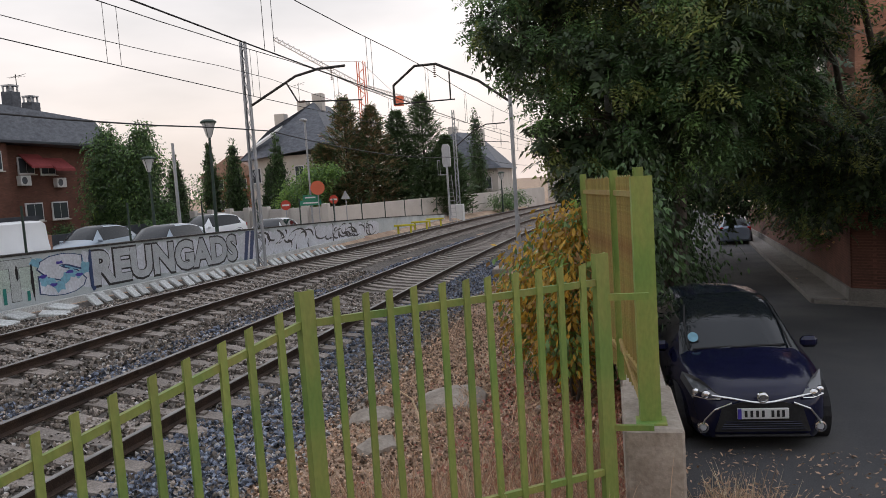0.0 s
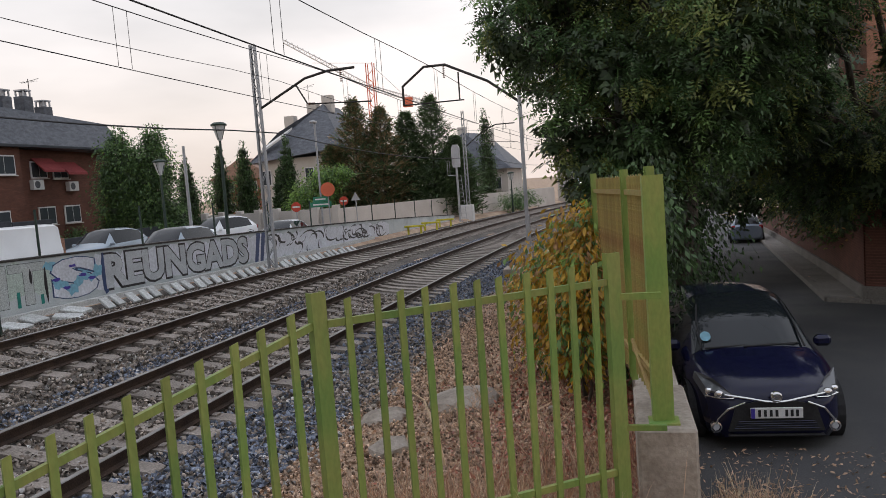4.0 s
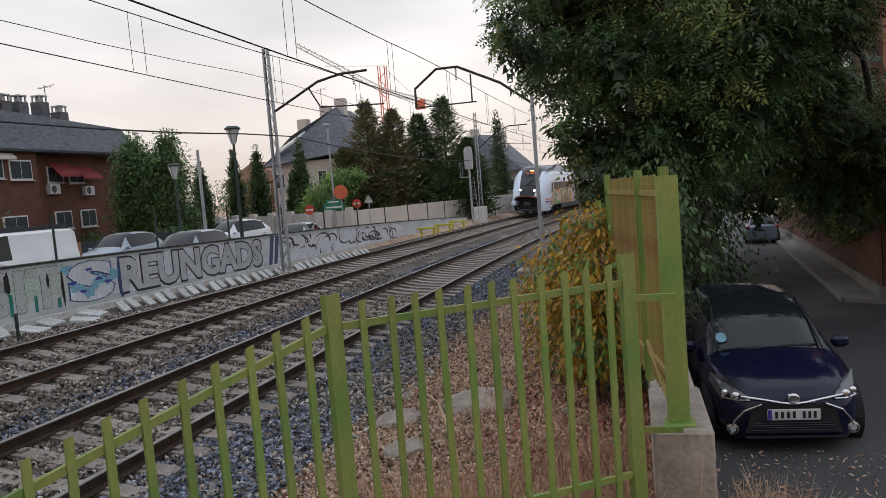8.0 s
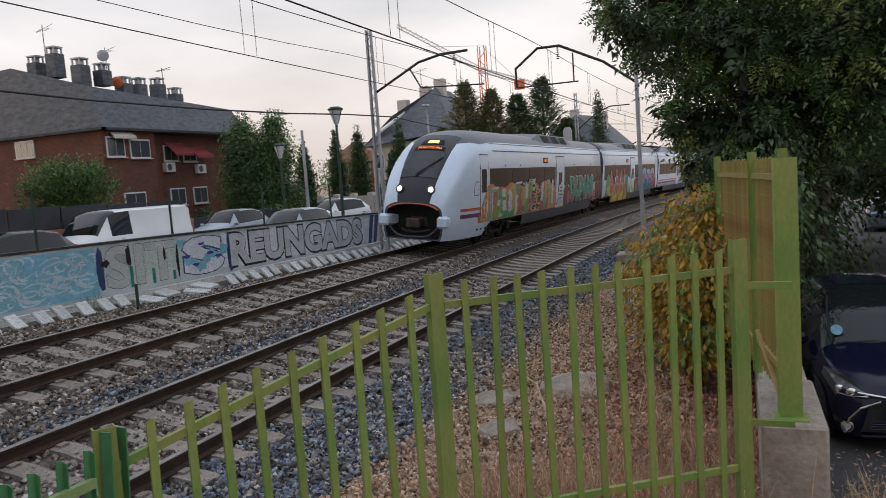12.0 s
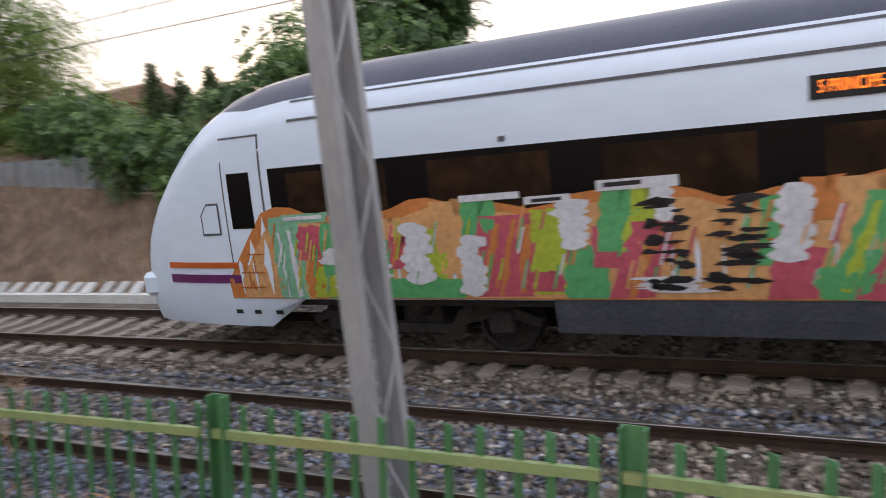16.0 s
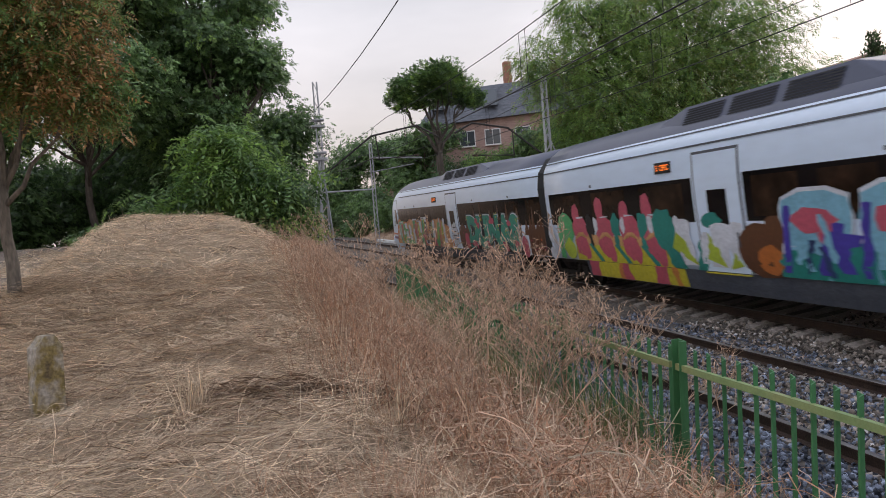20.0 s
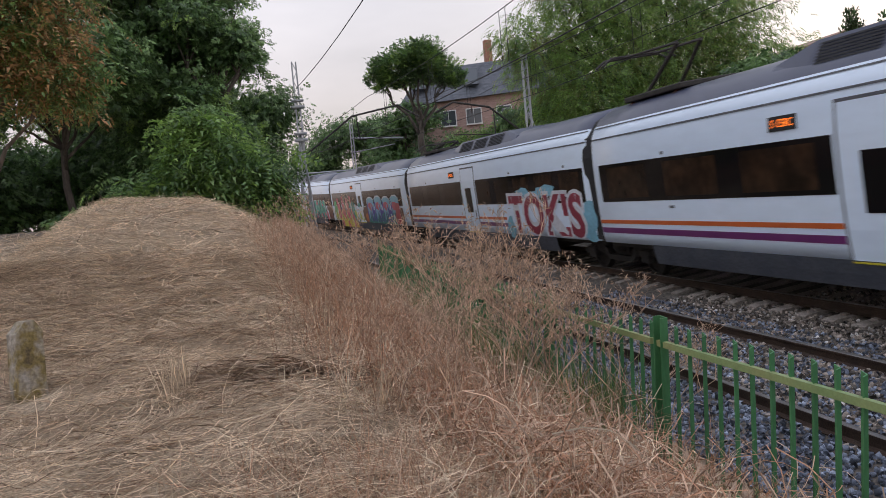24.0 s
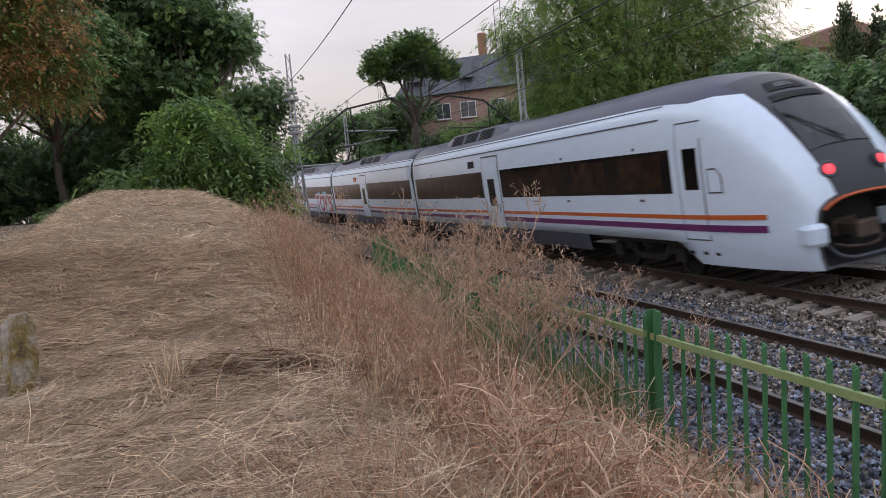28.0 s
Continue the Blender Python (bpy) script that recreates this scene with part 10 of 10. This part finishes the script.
def strewn(name, count, places, form, size, mats, lying, label, category="grass", lean=0.3, comb=None, lift=0.0, seed=3, weights=None, on=None, heap=0.0):
    rg = np.random.default_rng(seed)
    p = places(rg, count)
    if heap:
        p = p[np.hypot((p[:, 0] - 2.0) / 0.3, (p[:, 1] + 7.55) / 0.36) > 1]   # trampled bare before the boundary stone
    n = len(p)
    z = (height(p[:, 0], p[:, 1]) if on is None else on(p)) + (rg.uniform(*lift, n) if isinstance(lift, tuple) else lift)
    if heap:
        z = z + heap * heaps(p)
    swirl = 0.55 * np.sin(p[:, 0] * 1.7 + 0.6 * np.sin(p[:, 1] * 1.1)) + 0.5 * np.sin(p[:, 1] * 1.9 + 1.3) + 0.35 * np.sin(p[:, 0] * 4.3 + 2.0 * np.sin(p[:, 1] * 3.1))
    yaw = rg.uniform(0, 2 * math.pi, n) if comb is None else comb[0] + swirl + rg.normal(0, comb[1], n)
    if lying:
        turn = turns_of(rg.normal(0, 0.5, n), rg.normal(0, lean, n), yaw)
        z = z + rg.uniform(0.005, 0.045, n)
    else:
        turn = turns_of(rg.normal(0, lean, n), rg.normal(0, lean, n), yaw)
    v, f = scatter(form[0], form[1], np.column_stack([p[:, :2], z]), turn, rg.uniform(*size, n))
    w = np.array(weights or [1.0] * len(mats))
    ob = link_mesh(name, v, f, mats, index=np.repeat(rg.choice(len(mats), n, p=w / w.sum()), len(form[1])))
    return tagged(ob, label, category, kind="stuff")


def box_of(x0, x1, y0, y1, power=1.0):
    return lambda rg, n: np.column_stack([rg.uniform(x0, x1, n), y1 + (y0 - y1) * rg.random(n) ** power])


def patches(spots, clump=1.0):
    def pick(rg, n):
        s = np.array(spots)
        k = rg.integers(0, len(s), n)
        return s[k, :2] + rg.normal(size=(n, 2)) * s[k, 2:3]
    return pick


strewn("straw", 46000, box_of(-2.2, 4.6, -13.0, -1.5, 0.8), MOWN_STRAND, (0.10, 0.32), STRAW, True, "flattened dry straw stems lying over the mound", comb=(0.15, 0.8), lift=(0.0, 0.03), weights=[2.4, 3.6, 2.2], lean=0.2, heap=0.12)
strewn("straw", 26000, box_of(-2.2, 4.6, -13.0, -1.5, 0.75), BOWED, (0.16, 0.46), STRAW, True, "bowed straw stems tangled over the mound", comb=(0.1, 0.42), lift=(0.01, 0.06), weights=[2.6, 3.4, 1.7], lean=0.16, seed=31, heap=0.15)
strewn("straw", 9000, box_of(-2.0, 4.4, -11.0, -1.8, 0.75), HOOKED, (0.10, 0.26), STRAW, True, "short curled straw stems over the mound", lift=(0.01, 0.07), weights=[2, 3, 2], lean=0.4, seed=32, heap=0.15)
strewn("straw", 26000, box_of(-1.8, 7.0, -24.0, -9.0, 1.3), MOWN_STRAND, (0.2, 0.5), STRAW, True, "flattened dry straw stems on the far mound", comb=(0.15, 0.8), lift=(0.0, 0.06), weights=[8, 3, 0.4], seed=4, lean=0.25, heap=0.08)
strewn("straw_tufts", 9000, lambda rg, n: patches(np.column_stack([rg.uniform(-1.2, 5.2, 60), rg.uniform(-21, -9, 60), rg.uniform(0.12, 0.3, 60)]))(rg, n), STALK, (0.10, 0.26), [STRAW[0], STRAW[1], WEED_RED[1]], False, "low uneven tufts of uncut dry grass", seed=5, lean=0.75, weights=[2, 3, 2])
strewn("straw_swath", 1300, lambda rg, n: np.column_stack([rg.normal(-0.25, 0.5, n), rg.normal(-7.0, 0.07, n)]), BOWED, (0.3, 0.7), [STRAW[2], STRAW[1]], True, "dark raised swath of dead stems on the mound", comb=(0.05, 0.35), lift=(0.03, 0.12), weights=[2, 1], lean=0.15, seed=33)
strewn("dry_grass", 9000, box_of(-2.2, 5.0, -24.0, -2.5), STALK, (0.08, 0.22), STRAW, False, "short stubble of dry grass", weights=[2, 3, 1.5], seed=5, lean=0.5)


def bank_side(rg, n):
    y = -2.6 - 22 * rg.random(n) ** 1.1
    edge = -1.15 + 0.045 * (-y - 4)
    x = edge - np.abs(rg.normal(0, 0.62, n)) - 0.1 + rg.normal(0, 0.12, n)
    x = np.clip(x, -2.95, 2.0)
    return np.column_stack([x, y])


def red_stand(rg, n):
    y = -5.5 - 9.5 * rg.random(n) ** 0.8
    return np.column_stack([-1.35 + 0.06 * (-y - 4) + rg.normal(0, 0.4, n), y])


strewn("dry_weeds", 15000, bank_side, FINE_STALK, (0.22, 0.62), WEED_RED, False, "tall rust-brown dry grass along the fence", seed=6, lean=0.5, weights=[3.4, 2.2, 0.8])
strewn("dry_weeds", 3800, red_stand, FINE_STALK, (0.3, 0.85), WEED_RED, False, "tall stand of rust-brown dry weeds on the bank", seed=46, lean=0.3, weights=[4, 2, 0.4])
strewn("seed_heads", 9000, red_stand, EAR, (0.025, 0.06), WEED_RED, True, "small seed heads in the tall weeds", seed=47, lift=(0.15, 0.7), lean=0.7, weights=[4, 2, 0.4])
strewn("tangled_straw", 600, lambda rg, n: np.column_stack([rg.normal(-0.9, 0.75, n), -2.2 - 5.0 * rg.random(n)]), LONG_STEM, (0.4, 0.95), [WEED_RED[2], WEED_RED[1], STRAW[0]], True, "long pale bent stems in the foreground", seed=48, lean=0.45, lift=(0.03, 0.35), weights=[1, 2, 1])
strewn("tangled_straw", 22000, bank_side, BOWED, (0.18, 0.6), WEED_RED, True, "tangled bent stems along the fence", seed=26, lean=0.7, lift=(0.02, 0.42), weights=[3, 3, 0.9])
strewn("seed_heads", 16000, bank_side, EAR, (0.03, 0.07), WEED_RED, True, "small dry seed heads among the weeds", seed=7, lift=0.3, lean=0.6, weights=[3, 2, 1])
strewn("dry_weeds", 4200, lambda rg, n: np.column_stack([rg.normal(-0.9, 0.55, n) + 0.03 * 8, -2.2 - 2.6 * rg.random(n)]), FINE_STALK, (0.2, 0.5), WEED_RED, False, "bent dry grass at the foot of the view", seed=8, lean=0.7, weights=[2.5, 2, 0.7])
strewn("green_weeds", 3200, patches([(-2.5, -9.0, 0.35), (-2.6, -11, 0.4), (-2.4, -7.4, 0.3), (-2.5, -13.5, 0.5), (-2.75, -6.2, 0.2)]), STALK, (0.3, 0.65), [WEED_GREEN, WEED_RED[2]], False, "green weeds growing through the fence", seed=9, lean=0.25, weights=[3, 1])
def bank_spread(rg, n):
    y = -4 - 100 * rg.random(n) ** 1.25
    return np.column_stack([rg.uniform(-24, -12.7, n) + line_x(y), y])


strewn("bank_grass", 30000, bank_spread, STALK, (0.35, 1.0), [WEED_RED[0], WEED_RED[1], STRAW[2]], False, "tall dead brown grass on the far bank", seed=10, lean=0.4, weights=[1.6, 2.0, 2.4])
strewn("dry_weeds", 4200, patches([(-1.0, 6.3, 0.5), (-0.5, 6.0, 0.3), (-1.4, 5.7, 0.35), (-0.35, 7.2, 0.35), (-1.9, 5.6, 0.3), (-0.8, 5.4, 0.3)]), STALK, (0.15, 0.45), WEED_RED, False, "dry rust-brown weeds behind the fence", seed=11, lean=0.5, weights=[3, 2, 1])
strewn("dry_weeds", 900, patches([(0.75, 6.0, 0.15), (0.9, 6.4, 0.15), (0.7, 5.4, 0.2)]), STALK, (0.3, 0.75), WEED_RED[1:], False, "dry weeds at the foot of the concrete wall", seed=12, lean=0.35)
strewn("dry_weeds", 2600, box_of(0.6, 4.5, 4.2, 5.9), STALK, (0.06, 0.2), WEED_RED[1:], False, "sparse dry grass at the road's edge", seed=13, lean=0.6)
strewn("leaf_litter", 26000, lambda rg, n: np.column_stack([np.clip(rg.normal(-0.75, 0.6, n), -3.4, -0.02), 5.0 + 15 * rg.random(n) ** 1.2]), DIAMOND, (0.035, 0.09), LITTER, True, "fallen rust-red leaves on gravel", category="leaf litter", seed=14, lean=0.6, weights=[3, 1])
strewn("leaf_litter", 2500, box_of(0.5, 4.5, 4.0, 9.0), DIAMOND, (0.03, 0.07), LITTER[1:], True, "scattered dry leaves at the road's edge", category="leaf litter", seed=15, lean=0.5)
strewn("green_weeds", 700, patches([(-12.9, 6.6, 0.25), (-12.9, 9.0, 0.3), (-12.9, 12.4, 0.2), (-13.0, 3.4, 0.3)]), STALK, (0.2, 0.4), [WEED_GREEN], False, "low green weeds at the foot of the wall", seed=16, lean=0.4)
ballast("gravel", 22000, STONES[3], [(-3.7, -0.3, 4.6, 16, 5), (-3.8, -1.5, 14, 26, 1)], "brown gravel beside the retaining wall", (0.011, 0.027))


def branching(form, p, d, length, r, depth, rg, tips):
    """A dry thistle-like plant, forking as it grows."""
    q = p + d * length
    form.tube([p, (p + q) / 2 + Vector((rg.uniform(-1, 1), rg.uniform(-1, 1), 0)) * length * 0.05, q], [r, r * 0.85, r * 0.7], 4, cap=False)
    if depth == 0:
        tips.append(q)
        return
    for k in range(rg.choice((2, 3, 3))):
        a = rg.uniform(0, 6.28)
        side = Vector((math.cos(a), math.sin(a), rg.uniform(0.1, 0.5)))
        nd = (d * rg.uniform(0.7, 1.0) + side * rg.uniform(0.5, 1.0)).normalized()
        branching(form, p + d * length * rg.uniform(0.55, 1.0), nd, length * rg.uniform(0.55, 0.78), r * 0.76, depth - 1, rg, tips)


def thistle(at, h, seed, turn=0.0, depth=True):
    rg = random.Random(seed)
    t = group_empty("dry_thistle", at, turn, "tall branching dried thistle with small seed heads", "weed", "dried thistles")
    f, tips = Form(), []
    for k in range(2):
        branching(f, Vector((0.05 * k, 0.03 * k, -0.1)), Vector((rg.uniform(-0.35, 0.35), rg.uniform(-0.35, 0.35), 1)).normalized(), h * rg.uniform(0.36, 0.46), 0.006, 5 if depth else 4, rg, tips)
    tagged(part("stem_spray", f, WEED_RED[1], t), "thin pale brown branching stems", kind="stuff")
    tips = np.array([tuple(q) for q in tips])
    n = len(tips) * 2
    rr = np.random.default_rng(seed)
    v, fc = scatter(EAR[0], EAR[1], np.repeat(tips, 2, 0) + rr.normal(0, 0.012, (n, 3)), turns_of(rr.normal(0, 1, n), rr.normal(0, 1, n), rr.uniform(0, 6.28, n)), rr.uniform(0.028, 0.062, n))
    tagged(link_mesh("seed_spray", v, fc, [WEED_RED[1]], t), "pale dry seed heads", kind="stuff")
    return t


plants = [thistle((-1.9, -5.6, float(height(-1.9, -5.6))), 1.75, 31), thistle((-1.6, -7.0, float(height(-1.6, -7.0))), 1.8, 32), thistle((-2.1, -6.3, float(height(-2.1, -6.3))), 1.6, 35)]
rp = random.Random(77)
for i, (x, y, s) in enumerate(((-2.6, -5.9, 1.0), (-2.35, -6.7, 1.2), (-2.0, -7.7, 1.25), (-1.5, -8.3, 1.2), (-2.65, -7.3, 1.05), (-1.1, -9.4, 1.1), (-2.2, -9.0, 1.2), (-1.6, -10.2, 1.1), (-2.75, -5.2, 0.8), (-1.3, -6.1, 0.7), (-0.7, -10.8, 0.95), (-2.5, -10.5, 1.1), (-0.4, -12.5, 0.9))):
    copy_thing(plants[i % 3], pose(x, y, float(height(x, y)), rp.uniform(-7, 7), rp.uniform(-7, 7), rp.uniform(0, 360)) @ Matrix.Scale(s, 4))
for i, (x, y, h) in enumerate(((-1.25, 6.3, 1.5), (-0.75, 6.6, 1.0), (0.72, 5.95, 0.95), (0.95, 6.5, 0.85))):
    thistle((x, y, float(height(x, y))), h, 40 + i, depth=False)
MARKER = material("lichen_stone", [(0.08, 0.06, 0.04), (0.22, 0.165, 0.06), (0.34, 0.30, 0.25), (0.44, 0.40, 0.35)], 5, 0.95, bump=0.7, grain=30)
ms = Form().prism([(-0.125, -0.3), (0.125, -0.3), (0.115, 0.53), (0.03, 0.64), (-0.05, 0.645), (-0.115, 0.55)], -0.10, 0.10, axis="y")
stone = part("marker_stone", ms, MARKER, None)
stone.matrix_basis = pose(2.08, -7.78, 1.27, 2, -3, 38)
tagged(stone, "weathered boundary stone with yellow lichen in dry grass", "boundary stone")
for i, (x, y, sx, sy, sz) in enumerate(((-2.05, 9.5, 0.5, 0.36, 0.16), (-3.0, 9.0, 0.3, 0.22, 0.1), (-2.6, 7.9, 0.25, 0.2, 0.1), (-0.9, 9.0, 0.07, 0.06, 0.05), (-0.5, 12.5, 0.1, 0.08, 0.07))):
    bm = bmesh.new()
    bmesh.ops.create_icosphere(bm, subdivisions=2, radius=1)
    for v in bm.verts:
        k = 1 + 0.25 * noise.noise(v.co * 1.7 + Vector((i * 5, 0, 0)))
        v.co = Vector((v.co.x * sx * k, v.co.y * sy * k, v.co.z * sz * k))
    me = bpy.data.meshes.new("rock")
    bm.to_mesh(me)
    bm.free()
    me.materials.append(CONCRETE)
    rk = new("rock", me)
    rk.matrix_basis = pose(x, y, float(height(x, y)) + sz * 0.35, 6, -4, 30 * i)
    tagged(rk, "pale half-buried rock in gravel", "rock", "rocks")
strewn("dry_weeds", 2600, box_of(-1.2, 4.6, -21.0, -12.5), STALK, (0.12, 0.38), [STRAW[0], STRAW[1], WEED_RED[1]], False, "short dry grass standing on the crest of the mound", seed=41, lean=0.6)
stick = part("stick", Form().tube([(1.63, -9.85, 0), (1.78, -9.86, 0.03), (1.95, -9.98, 0.02)], [0.018, 0.016, 0.01], 6), STRAW[0], None)
stick.location.z = float(height(1.78, -9.9)) + 0.06
tagged(stick, "short pale stick lying on dry grass", "stick")
strewn("straw_tufts", 150, patches([(-0.62, -5.9, 0.05), (0.72, -6.7, 0.05), (-0.86, -5.95, 0.04), (0.66, -6.8, 0.03)]), (STALK[0] * np.array([1, 1.7, 1]), STALK[1]), (0.28, 0.52), [STRAW[0]], False, "pale upright straw tufts", seed=17, lean=0.16)
paper = part("litter_paper", Form().box(-0.03, -0.05, 0, 0.03, 0.05, 0.004), FRAME_WHITE, None)
paper.matrix_basis = pose(1.35, -5.9, float(height(1.35, -5.9)) + 0.03, 10, 20, 40)
tagged(paper, "small white scrap of paper in straw", "litter")
branch = part("dead_branch", Form().tube([(-1.9, 6.2, 0.95), (-1.75, 6.4, 0.75), (-1.62, 6.3, 0.45), (-1.6, 6.35, 0.2)], [0.006, 0.009, 0.012, 0.014], 5), STRAW[0], None)
tagged(branch, "thin pale dead branch behind the fence", "branch")


motions()
